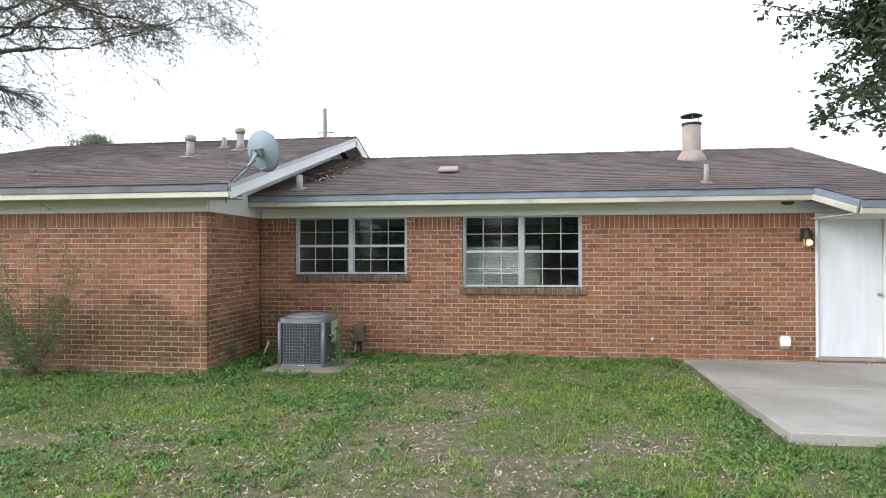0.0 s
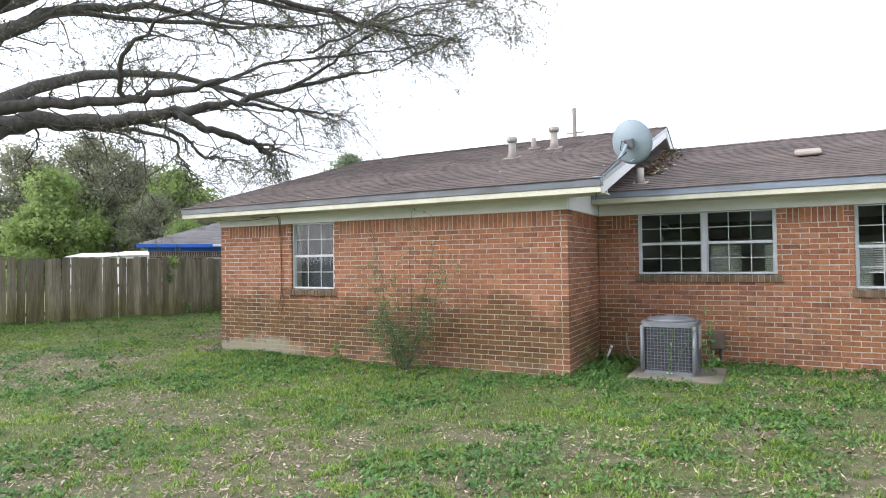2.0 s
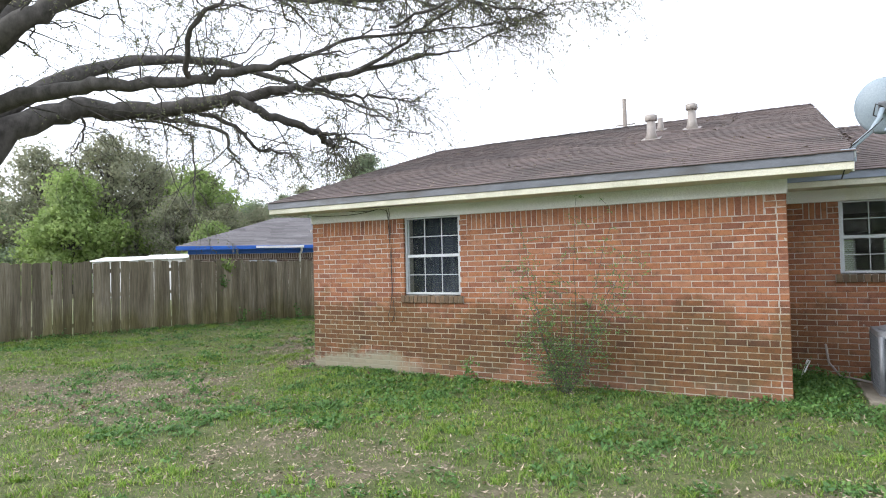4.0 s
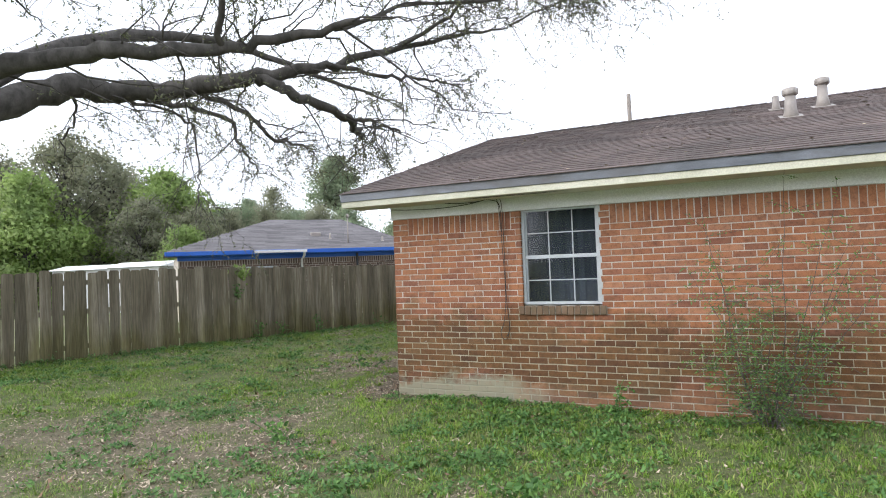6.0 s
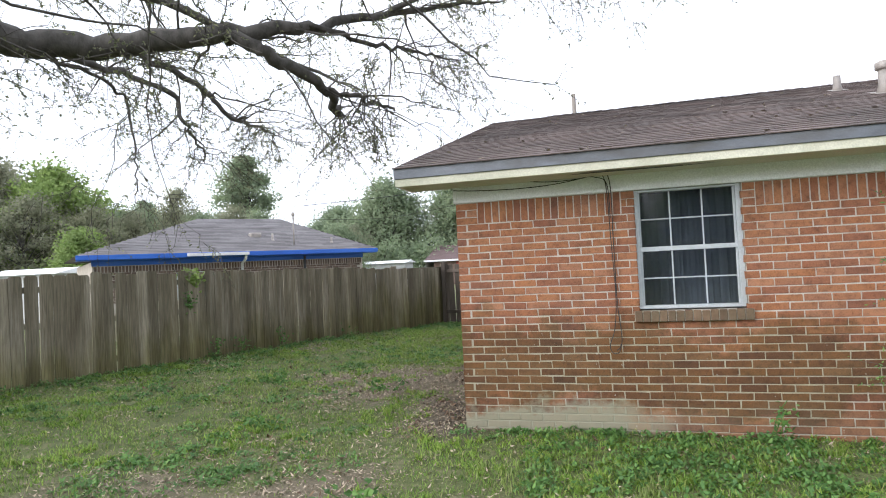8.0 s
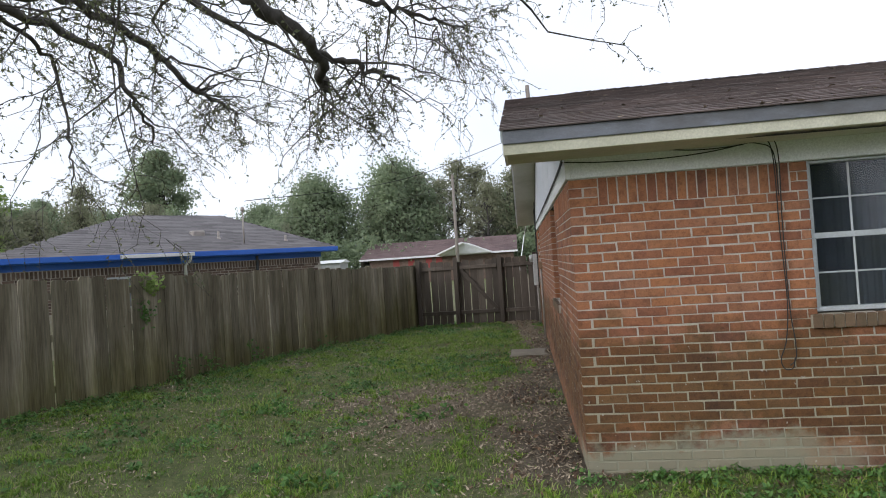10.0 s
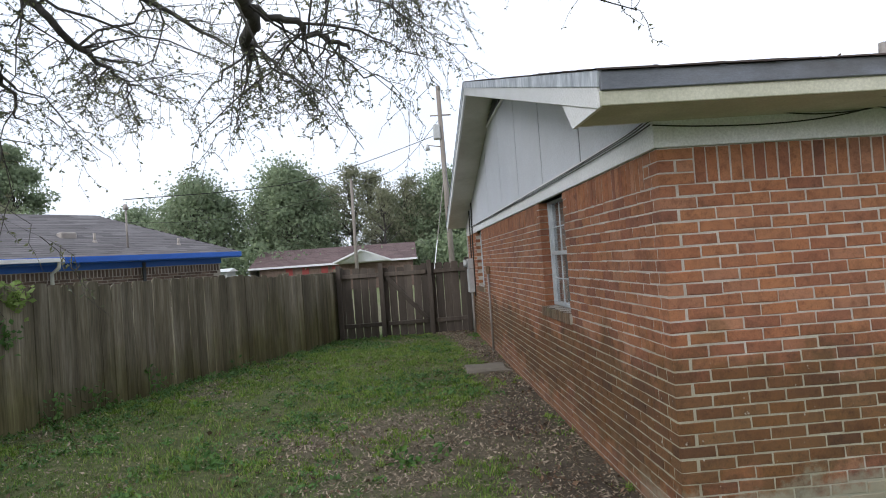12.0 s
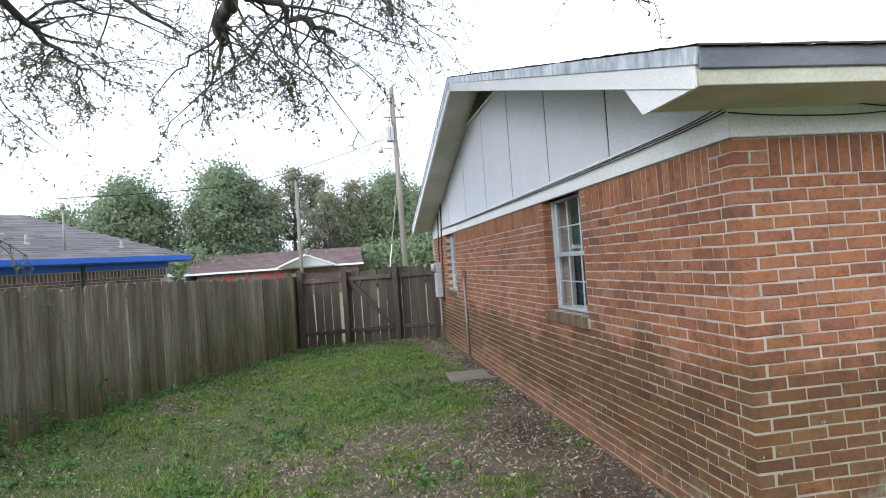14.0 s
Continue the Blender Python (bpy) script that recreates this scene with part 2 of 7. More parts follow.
M_WOODPOLE = surface("pole_wood", (0.20, 0.17, 0.15), (0.30, 0.27, 0.24), 2, 0.9, fine=20, stretch=(3, 3, 0.3))
M_INTERIOR = surface("interior_wall_paint", (0.30, 0.29, 0.27), (0.36, 0.35, 0.33), 1.0, 0.9)
M_BLIND = surface("white_blind", (0.70, 0.70, 0.68), (0.78, 0.78, 0.76), 3, 0.6)
M_METER = surface("meter_grey", (0.42, 0.43, 0.44), (0.52, 0.53, 0.53), 5, 0.5, 0.2)
M_BRASS = surface("old_brass", (0.45, 0.35, 0.15), (0.6, 0.47, 0.22), 8, 0.35, 0.8)
M_DARKBRICK = surface("neighbour_brick", (0.12, 0.08, 0.065), (0.21, 0.15, 0.12), 6, 0.9, island=0.4, fine=40)
M_BROWNLITTER = surface("brown_leaf", (0.09, 0.055, 0.035), (0.24, 0.15, 0.09), 9, 0.85, fine=60, bump_s=0.1, island=0.5)
M_LITTER = surface("dry_leaf", (0.25, 0.19, 0.13), (0.50, 0.42, 0.31), 9, 0.85, fine=60, bump_s=0.1, island=0.55)

M_SILL = surface("mossy_sill_brick", (0.11, 0.07, 0.04), (0.19, 0.125, 0.08), 7, 0.9, dirt=(0.10, 0.10, 0.06), dirt_amt=0.6, fine=60, obrand=0.25)
M_OLDCONC = surface("buried_concrete", (0.17, 0.15, 0.115), (0.27, 0.24, 0.195), 2.5, 0.95, dirt=(0.10, 0.08, 0.055), dirt_amt=0.8)
M_SHADE, nt_, b_ = nodes_of("thin_blind", 0.7)
b_.inputs["Base Color"].default_value = (0.75, 0.76, 0.76, 1)
t_ = nt_.nodes.new("ShaderNodeBsdfTranslucent")
t_.inputs[0].default_value = (0.8, 0.82, 0.84, 1)
x_ = nt_.nodes.new("ShaderNodeMixShader")
x_.inputs[0].default_value = 0.6
nt_.links.new(b_.outputs[0], x_.inputs[1])
nt_.links.new(t_.outputs[0], x_.inputs[2])
nt_.links.new(x_.outputs[0], nt_.nodes["Material Output"].inputs[0])
M_GLASS, nt_, b_ = nodes_of("window_glass", 0.03)
b_.inputs["Base Color"].default_value = (0.9, 0.93, 0.93, 1)
b_.inputs["Transmission Weight"].default_value = 1.0
b_.inputs["IOR"].default_value = 1.45
M_BULB, nt_, b_ = nodes_of("lit_bulb", 0.3)
b_.inputs["Emission Color"].default_value = (1.0, 0.82, 0.35, 1)
b_.inputs["Emission Strength"].default_value = 4.0


def leaf_material(name, stops, trans=0.25, rough=0.55, dry=None):
    m, nt, b = nodes_of(name, rough)
    g = nt.nodes.new("ShaderNodeNewGeometry")
    col = ramp(nt, g.outputs["Random Per Island"], stops)
    big = noise_n(nt, 0.7, 4, 0.6, "World")
    col = mix(nt, 0.8, col, ramp(nt, big, [(0.3, (0.7, 0.72, 0.7)), (0.7, (1.25, 1.2, 1.1))]), "MULTIPLY")
    if dry:
        patch = ramp(nt, noise_n(nt, 1.9, 5, 0.65, "World"), [(0.46, (0, 0, 0)), (0.70, (0.5, 0.5, 0.5))])
        col = mix(nt, patch, col, dry)
    nt.links.new(col, b.inputs["Base Color"])
    t = nt.nodes.new("ShaderNodeBsdfTranslucent")
    nt.links.new(col, t.inputs[0])
    mx = nt.nodes.new("ShaderNodeMixShader")
    mx.inputs[0].default_value = trans
    nt.links.new(b.outputs[0], mx.inputs[1])
    nt.links.new(t.outputs[0], mx.inputs[2])
    nt.links.new(mx.outputs[0], nt.nodes["Material Output"].inputs[0])
    return m


M_GRASS = leaf_material("lawn_blade", [(0, (0.085, 0.18, 0.028)), (0.45, (0.170, 0.305, 0.052)), (0.82, (0.275, 0.395, 0.085)), (1, (0.41, 0.38, 0.19))], trans=0.38, dry=(0.31, 0.31, 0.13))
M_TUFT = leaf_material("grass_tuft", [(0, (0.13, 0.25, 0.032)), (0.5, (0.22, 0.36, 0.055)), (0.85, (0.31, 0.43, 0.085)), (1, (0.41, 0.41, 0.16))], trans=0.4)
M_WEED = leaf_material("broad_weed_leaf", [(0, (0.055, 0.14, 0.036)), (0.5, (0.10, 0.22, 0.052)), (1, (0.17, 0.31, 0.08))])
M_OAKLEAF = leaf_material("oak_leaf", [(0, (0.10, 0.115, 0.065)), (0.6, (0.18, 0.20, 0.11)), (1, (0.28, 0.28, 0.17))], 0.5)
M_SPRING = leaf_material("spring_foliage", [(0, (0.23, 0.335, 0.10)), (0.6, (0.30, 0.42, 0.135)), (1, (0.38, 0.49, 0.18))], 0.55)
# Far-tree leaf tones, lightened in the colour to stand in for distance haze.
M_DARKLEAF = leaf_material("dark_foliage", [(0, (0.24, 0.31, 0.20)), (0.6, (0.29, 0.37, 0.235)), (1, (0.35, 0.42, 0.27))], 0.55)
M_OLIVELEAF = leaf_material("olive_foliage", [(0, (0.26, 0.28, 0.19)), (0.6, (0.31, 0.33, 0.22)), (1, (0.37, 0.37, 0.27))], 0.55)
M_MAGNOLIA = leaf_material("glossy_evergreen_leaf", [(0, (0.035, 0.06, 0.03)), (1, (0.085, 0.12, 0.06))], 0.25, 0.35)

M_GROUND, nt_, b_ = nodes_of("lawn_soil", 0.97)
g1 = noise_n(nt_, 0.55, 7, 0.62, "World")
g2 = noise_n(nt_, 9, 6, 0.7, "World")
g3 = noise_n(nt_, 70, 4, 0.7, "World")
lawn = ramp(nt_, g2, [(0.3, (0.065, 0.09, 0.03)), (0.5, (0.12, 0.145, 0.05)), (0.72, (0.20, 0.195, 0.10))])
soil = ramp(nt_, g2, [(0.3, (0.125, 0.105, 0.068)), (0.7, (0.225, 0.19, 0.135))])
at_ = nt_.nodes.new("ShaderNodeAttribute")
at_.attribute_name = "bare"
m_ = math_n(nt_, "ADD", at_.outputs["Fac"], math_n(nt_, "MULTIPLY", math_n(nt_, "SUBTRACT", g2, 0.5), 0.9))
c_ = mix(nt_, ramp(nt_, m_, [(0.2, (0, 0, 0)), (0.7, (1, 1, 1))]), lawn, soil)
at2_ = nt_.nodes.new("ShaderNodeAttribute")
at2_.attribute_name = "damp"
c_ = mix(nt_, at2_.outputs["Fac"], c_, (0.085, 0.065, 0.048))
c_ = mix(nt_, 0.6, c_, ramp(nt_, g3, [(0.3, (0.35, 0.35, 0.35)), (0.7, (1.6, 1.55, 1.45))]), "MULTIPLY")
nt_.links.new(c_, b_.inputs["Base Color"])
bump(nt_, b_, g3, 0.9, 0.02)


# ---- mesh helpers ----
def obj(name, verts, faces, mat, parent=None, label="", smooth=False):
    me = bpy.data.meshes.new(name)
    me.from_pydata([tuple(v) for v in verts], [], faces)
    me.materials.append(mat)
    if smooth:
        me.polygons.foreach_set("use_smooth", [True] * len(me.polygons))
    ob = new(name, me)
    if parent:
        ob.parent = parent
    if label:
        ob["label"] = label
    return ob


def part(name, bm, mat, parent=None, label="", smooth=False):
    bmesh.ops.recalc_face_normals(bm, faces=bm.faces)
    me = bpy.data.meshes.new(name)
    bm.to_mesh(me)
    bm.free()
    me.materials.append(mat)
    if smooth:
        me.polygons.foreach_set("use_smooth", [True] * len(me.polygons))
    ob = new(name, me)
    if parent:
        ob.parent = parent
    if label:
        ob["label"] = label
    return ob


def add_box(bm, x0, x1, y0, y1, z0, z1, bev=0.0, m=None):
    r = bmesh.ops.create_cube(bm, size=1.0)
    vs = r["verts"]
    for v in vs:
        v.co = Vector(((x0 + x1) / 2 + v.co.x * (x1 - x0), (y0 + y1) / 2 + v.co.y * (y1 - y0), (z0 + z1) / 2 + v.co.z * (z1 - z0)))
    if bev:
        es = list({e for v in vs for e in v.link_edges})
        out = bmesh.ops.bevel(bm, geom=es, offset=bev, segments=1, affect="EDGES")
        vs = list({v for f in out["faces"] for v in f.verts} | {v for v in vs if v.is_valid})
    if m:
        for v in vs:
            v.co = m @ v.co
    return vs


def box(name, x0, x1, y0, y1, z0, z1, mat, parent=None, label="", bev=0.004, m=None):
    bm = bmesh.new()
    add_box(bm, x0, x1, y0, y1, z0, z1, bev, m)
    return part(name, bm, mat, parent, label)


def tube(bm, pts, radii, seg=8, cap=True):
    """A tube of changing radius along a line of points."""
    pts = [Vector(p) for p in pts]
    rings = []
    prev = None
    for i, p in enumerate(pts):
        d = (pts[min(i + 1, len(pts) - 1)] - pts[max(i - 1, 0)]).normalized()
        if prev is None:
            a = d.orthogonal().normalized()
        else:
            a = (prev - d * prev.dot(d)).normalized()
        prev = a
        b = d.cross(a)
        r = radii[i] if isinstance(radii, (list, tuple)) else radii
        rings.append([bm.verts.new(p + (a * math.cos(k * math.tau / seg) + b * math.sin(k * math.tau / seg)) * r) for k in range(seg)])
    for r0, r1 in zip(rings, rings[1:]):
        for k in range(seg):
            bm.faces.new((r0[k], r0[(k + 1) % seg], r1[(k + 1) % seg], r1[k]))
    if cap:
        bm.faces.new(rings[0][::-1])
        bm.faces.new(rings[-1])


def tube_part(name, pts, radii, mat, parent=None, label="", seg=8):
    bm = bmesh.new()
    tube(bm, pts, radii, seg)
    return part(name, bm, mat, parent, label, smooth=True)


def empty(name, label, category, group="", at=(0, 0, 0), kind=""):
    e = new(name)
    e.location = at
    e.empty_display_size = 0.1
    return tagged(e, label, category, group, kind)


# ---- plan ----
WX0, WX1, WY, MY, SX1, RY = -9.19, -3.01, 6.73, 8.30, 6.0, 17.08
TOP = 2.13
COURSE, BL = 0.0677, 0.2065
EAVE_W, EAVE_M, OVER = 6.28, 7.85, -9.63
RIDGE_Y, SLOPE = 11.75, 0.295
ZE = 2.437
ZR_W = ZE + (RIDGE_Y - EAVE_W) * SLOPE
ZR_M = ZE + (RIDGE_Y - EAVE_M) * SLOPE
WING_R = -2.48

# ---- ground ----
def graded(lo, hi, near_lo, near_hi, step):
    xs = list(np.arange(near_lo, near_hi + step / 2, step))
    d = step
    while xs[-1] < hi:
        d *= 1.35
        xs.append(xs[-1] + d)
    d = step
    while xs[0] > lo:
        d *= 1.35
        xs.insert(0, xs[0] - d)
    return xs


def ground_z(x, y):
    if not (-40 < x < 25 and -20 < y < 40):
        return 0.0
    h = 0.035 * noise.noise(Vector((x * 0.35, y * 0.35, 0.3))) + 0.018 * noise.noise(Vector((x * 1.3, y * 1.3, 4.0)))
    h += 0.05 * min(1.0, max(0.0, (x + 3.5) / 2.0)) * min(1.0, max(0.0, (y - 5.5) / 2.0))
    rise = min(1.0, max(0.0, (-10.8 - x) / 3.2))
    h += rise * rise * (3 - 2 * rise) * min(0.19, max(0.02, 0.17 - 0.0150 * (y - 7.5))) * min(1.0, max(0.0, (x + 38) / 12.0))
    return h


def vnoise(x, y, scale, seed):
    """Smooth lattice noise, 0 to 1, for arrays."""
    x, y = np.asarray(x) * scale + 500.0, np.asarray(y) * scale + 500.0
    xi, yi = np.floor(x).astype(np.int64), np.floor(y).astype(np.int64)
    fx, fy = x - xi, y - yi
    fx, fy = fx * fx * (3 - 2 * fx), fy * fy * (3 - 2 * fy)

    def hsh(a, b):
        n = (a * 374761393 + b * 668265263 + seed * 1442695041) & 0x7FFFFFFF
        n = ((n ^ (n >> 13)) * 1274126177) & 0x7FFFFFFF
        return ((n ^ (n >> 16)) & 0xFFFF) / 65535.0

    return (hsh(xi, yi) * (1 - fx) + hsh(xi + 1, yi) * fx) * (1 - fy) + (hsh(xi, yi + 1) * (1 - fx) + hsh(xi + 1, yi + 1) * fx) * fy


def bareness(x, y):
    """How bare the soil is: 0 thick lawn, 1 litter and dirt."""
    b = np.clip((0.34 * vnoise(x, y, 0.45, 1) + 0.36 * vnoise(x, y, 1.5, 2) + 0.30 * vnoise(x, y, 4.1, 3) - 0.42) * 5.0, 0, 1)
    strip = np.clip(1.25 - np.abs(x + 9.40 + 0.7 * (vnoise(x, y, 1.3, 35) - 0.5) + 0.3 * (vnoise(x, y, 4.0, 36) - 0.5)) / 0.42, 0, 1) * np.clip((y - 6.3) * 1.5, 0, 1)
    worn = np.exp(-(((x - 2.2) / 1.2) ** 2 + ((y - 4.3) / 1.2) ** 2)) + 1.1 * np.exp(-(((x + 10.6) / 1.7) ** 2 + ((y - 5.0) / 1.0) ** 2)) + 0.8 * np.exp(-(((x + 10.6) / 0.8) ** 2 + ((y - 9.0) / 1.6) ** 2))
    lush = np.exp(-(((y - 6.0) / 0.9) ** 2)) * (x < -1.0) * (x > -8.6) + np.exp(-(((x + 11.0) / 1.6) ** 2 + ((y - 14.2) / 2.5) ** 2)) + 0.8 * np.exp(-(((x - 0.3) / 1.1) ** 2 + ((y - 6.9) / 1.1) ** 2)) + 0.8 * np.exp(-(((x + 13.5) / 1.5) ** 2 + ((y - 7.5) / 2.0) ** 2))
    side_yard = np.exp(-(((x + 11.3) / 1.5) ** 2 + ((y - 8.6) / 2.4) ** 2))
    return np.clip(b * 0.54 + 0.30 * side_yard + 1.3 * strip + 0.24 * worn - 0.6 * lush, 0, 1)


def dampness(x, y):
    """Dark damp soil under the side eave."""
    return np.clip(1.2 - np.abs(x + 9.36 + 0.7 * (vnoise(x, y, 1.3, 35) - 0.5) + 0.3 * (vnoise(x, y, 4.0, 36) - 0.5)) / 0.46, 0, 1) * np.clip((y - 6.2) * 1.5, 0, 1) * np.clip(0.3 + vnoise(x, y, 1.6, 33), 0, 1)


gx, gy = graded(-600, 600, -20, 9, 0.28), graded(-400, 700, -3, 19, 0.28)
gv = [(x, y, ground_z(x, y)) for y in gy for x in gx]
W_ = len(gx)
gf = [(j * W_ + i, j * W_ + i + 1, (j + 1) * W_ + i + 1, (j + 1) * W_ + i) for j in range(len(gy) - 1) for i in range(W_ - 1)]
gob = obj("ground", gv, gf, M_GROUND, smooth=True)
ga = np.array(gv)
gob.data.attributes.new("damp", "FLOAT", "POINT").data.foreach_set("value", dampness(ga[:, 0], ga[:, 1]).astype(np.float32))
gob.data.attributes.new("bare", "FLOAT", "POINT").data.foreach_set("value", bareness(ga[:, 0], ga[:, 1]).astype(np.float32))
ground = tagged(gob, "patchy green lawn with bare soil and leaf litter", "ground", kind="structure")


# ---- brick walls ----
def unit_brick(seed, l, h, d, ch=0.004):
    """One brick with worn, chamfered front edges; front at +n. Local: u along, n out, z up, from the low corner."""
    r = random.Random(seed)
    j = lambda s: r.uniform(-s, s)
    vs, fs = [], []
    for n_, o in ((-d, 0.0), (-ch, 0.0), (0.0, ch)):
        for u, z in ((o, o), (l - o, o), (l - o, h - o), (o, h - o)):
            k = 0.0028 if n_ > -d else 0
            vs.append((u + j(k), n_ + j(k * 0.35), z + j(k)))
    for a in (0, 4):
        for k in range(4):
            fs.append((a + k, a + (k + 1) % 4, a + 4 + (k + 1) % 4, a + 4 + k))
    fs.append((8, 9, 10, 11))
    return vs, fs


MESHES = {}


def brick_mesh(l, h, d, mat):
    key = (round(l, 3), round(h, 3), round(d, 3), random.randrange(3), mat.name)
    if key not in MESHES:
        vs, fs = unit_brick(hash(key[:4]) & 0xFFFF, key[0], key[1], key[2])
        me = bpy.data.meshes.new("brick")
        me.from_pydata(vs, [], fs)
        me.materials.append(mat)
        MESHES[key] = me
    return MESHES[key]


def cut(spans, a, b):
    out = []
    for s, e in spans:
        if b <= s or a >= e:
            out.append((s, e))
        else:
            if a - s > 0.02:
                out.append((s, a))
            if e - b > 0.02:
                out.append((b, e))
    return out


def brick_list(length, z0, openings, phase, quoin):
    """Rectangles (u0, z0, u1, z1) of every brick of one wall face."""
    jt = 0.0088
    out = []
    soldier_lo = TOP - 3 * COURSE
    rows = int((TOP - z0) / COURSE) + 1
    for r in range(rows):
        zt = TOP - r * COURSE
        zb = zt - COURSE
        odd = (r + phase) % 2
        spans = [(0.1 if (quoin[0] and odd) else 0.0, length - (0.1 if (quoin[1] and not odd) else 0.0))]
        for o0, o1, ob, ot in openings:
            if zb + 0.02 < ot and zt - 0.02 > ob:
                spans = cut(spans, o0 + 0.003, o1 - 0.003)
        if r < 3:
            # stretchers stacked only beside openings and corners; soldiers fill the rest
            sold = [(0.205, length - 0.205)]
            for o0, o1, ob, ot in openings:
                sold = cut(sold, o0 - 0.115, o1 + 0.115)
            for s, e in sold:
                spans = cut(spans, s, e)
        for s, e in spans:
            off = (BL / 2 if odd else 0.0)
            k = math.floor((s - off) / BL)
            u = off + k * BL
            while u < e - 1e-6:
                a, b = max(u, s), min(u + BL, e)
                if b - a > 0.035:
                    out.append((a + (jt / 2 if a > 1e-6 else 0.001), zb + jt / 2, b - (jt / 2 if b < length - 1e-6 else 0.001), zt - jt / 2))
                u += BL
    sold = [(0.205, length - 0.205)]
    for o0, o1, ob, ot in openings:
        sold = cut(sold, o0 - 0.115, o1 + 0.115)
    for s, e in sold:
        n = max(1, round((e - s) / COURSE))
        w = (e - s) / n
        for i in range(n):
            out.append((s + i * w + jt / 2, soldier_lo + jt / 2, s + (i + 1) * w - jt / 2, TOP - jt / 2))
    return out


BRICK_JOBS = []


def brick_wall(name, origin, udir, ndir, length, z0, openings, phase=0, quoin=(False, False), near=None, label=""):
    """A wall core of mortar with real openings; its bricks are laid at the end of the file."""
    holes = openings
    U, N = Vector((*udir, 0)), Vector((*ndir, 0))
    O = Vector((*origin, 0))
    M = Matrix((( U.x, N.x, 0, O.x), (U.y, N.y, 0, O.y), (0, 0, 1, 0), (0, 0, 0, 1)))
    openings = [(o[0] - 0.014, o[1] + 0.014, o[2] - 0.012, o[3]) for o in openings]
    us = sorted({0.010, length - 0.010, *[o[0] for o in openings], *[o[1] for o in openings]})
    bm = bmesh.new()
    for a, b in zip(us, us[1:]):
        zs = [(-0.3, TOP)]
        for o0, o1, ob, ot in openings:
            if o0 <= a + 1e-6 and o1 >= b - 1e-6:
                zs = cut(zs, ob, ot)
        for za, zb in zs:
            add_box(bm, a, b, -0.22, -0.0042, za, zb, 0, M)
    wall = tagged(part(name, bm, M_MORTAR), label or "orange-red brick wall with pale mortar joints and algae stains", "wall", kind="structure")
    BRICK_JOBS.append((wall, M, brick_list(length, z0, holes, phase, quoin), near))
    return wall


W1, W2, W3 = (-2.44, -0.69, 1.271, TOP), (0.155, 1.885, 1.09, TOP), (-7.575, -6.725, 1.085, TOP)
S1, S2 = (8.74, 9.68, 1.08, TOP), (14.62, 15.52, 1.08, TOP)
DOOR = (5.0, 5.92, 0.13, TOP)
main_len = SX1 - WX1
wall_main = brick_wall("wall_main", (WX1, MY), (1, 0), (0, -1), main_len, -0.02, [(W1[0] - WX1, W1[1] - WX1, *W1[2:]), (W2[0] - WX1, W2[1] - WX1, *W2[2:]), (DOOR[0] - WX1, DOOR[1] - WX1, 0.0, TOP)], 0, (False, False), near=(2.2, 5.2))
wall_wing = brick_wall("wall_wing", (WX0, WY), (1, 0), (0, -1), WX1 - WX0, -0.06, [(W3[0] - WX0, W3[1] - WX0, *W3[2:])], 0, (True, True), near=(0.0, 2.1))
wall_return = brick_wall("wall_return", (WX1, WY), (0, 1), (1, 0), MY - WY, -0.02, [], 0, (True, False), near=(0.0, 1.6))
wall_side = brick_wall("wall_side", (WX0, RY), (0, -1), (-1, 0), RY - WY, -0.24, [(RY - S1[1], RY - S1[0], *S1[2:]), (RY - S2[1], RY - S2[0], *S2[2:])], 0, (False, True), near=(8.4, 10.7))
# plain closing walls, floor and ceiling
for nm, b in (("wall_rear", (WX0, SX1, RY, RY + 0.2)), ("wall_east", (SX1, SX1 + 0.2, MY, RY))):
    bm = bmesh.new()
    if nm == "wall_rear":
        xs = [WX0, -7.6, -6.8, -2.1, -1.4, -0.8, 1.45, SX1]
        for i, (a, c) in enumerate(zip(xs, xs[1:])):
            if i % 2:
                add_box(bm, a, c, b[2], b[3], -0.2, 0.6)
                add_box(bm, a, c, b[2], b[3], 1.8, 2.35)
            else:
                add_box(bm, a, c, b[2], b[3], -0.2, 2.35)
    else:
        add_box(bm, *b, -0.2, 2.35)
    tagged(part(nm, bm, M_INTERIOR), "plain closing wall of the house", "wall", kind="structure")
tagged(box("floor", WX0 + 0.23, SX1 - 0.02, MY + 0.23, RY - 0.02, 0.02, 0.12, M_INTERIOR, bev=0), "plain interior floor of the house", "floor", kind="structure")
bm = bmesh.new()
add_box(bm, WX0 + 0.02, SX1 - 0.02, MY + 0.02, RY - 0.02, 2.36, 2.40)
add_box(bm, WX0 + 0.02, WX1 - 0.02, WY + 0.02, MY, 2.36, 2.40)
tagged(part("ceiling", bm, M_INTERIOR), "plain flat ceiling inside the house", "ceiling", kind="structure")
bm = bmesh.new()
for x in (-5.9, -2.95, 3.4):
    add_box(bm, x, x + 0.12, (WY if x < -3.1 else MY) + 0.24, 13.2, 0.12, 2.36)
add_box(bm, WX0 + 0.25, -5.0, 13.2, 13.3, 0.12, 2.36)
tagged(part("partition", bm, M_INTERIOR), "plain interior partition walls", "wall", kind="structure")

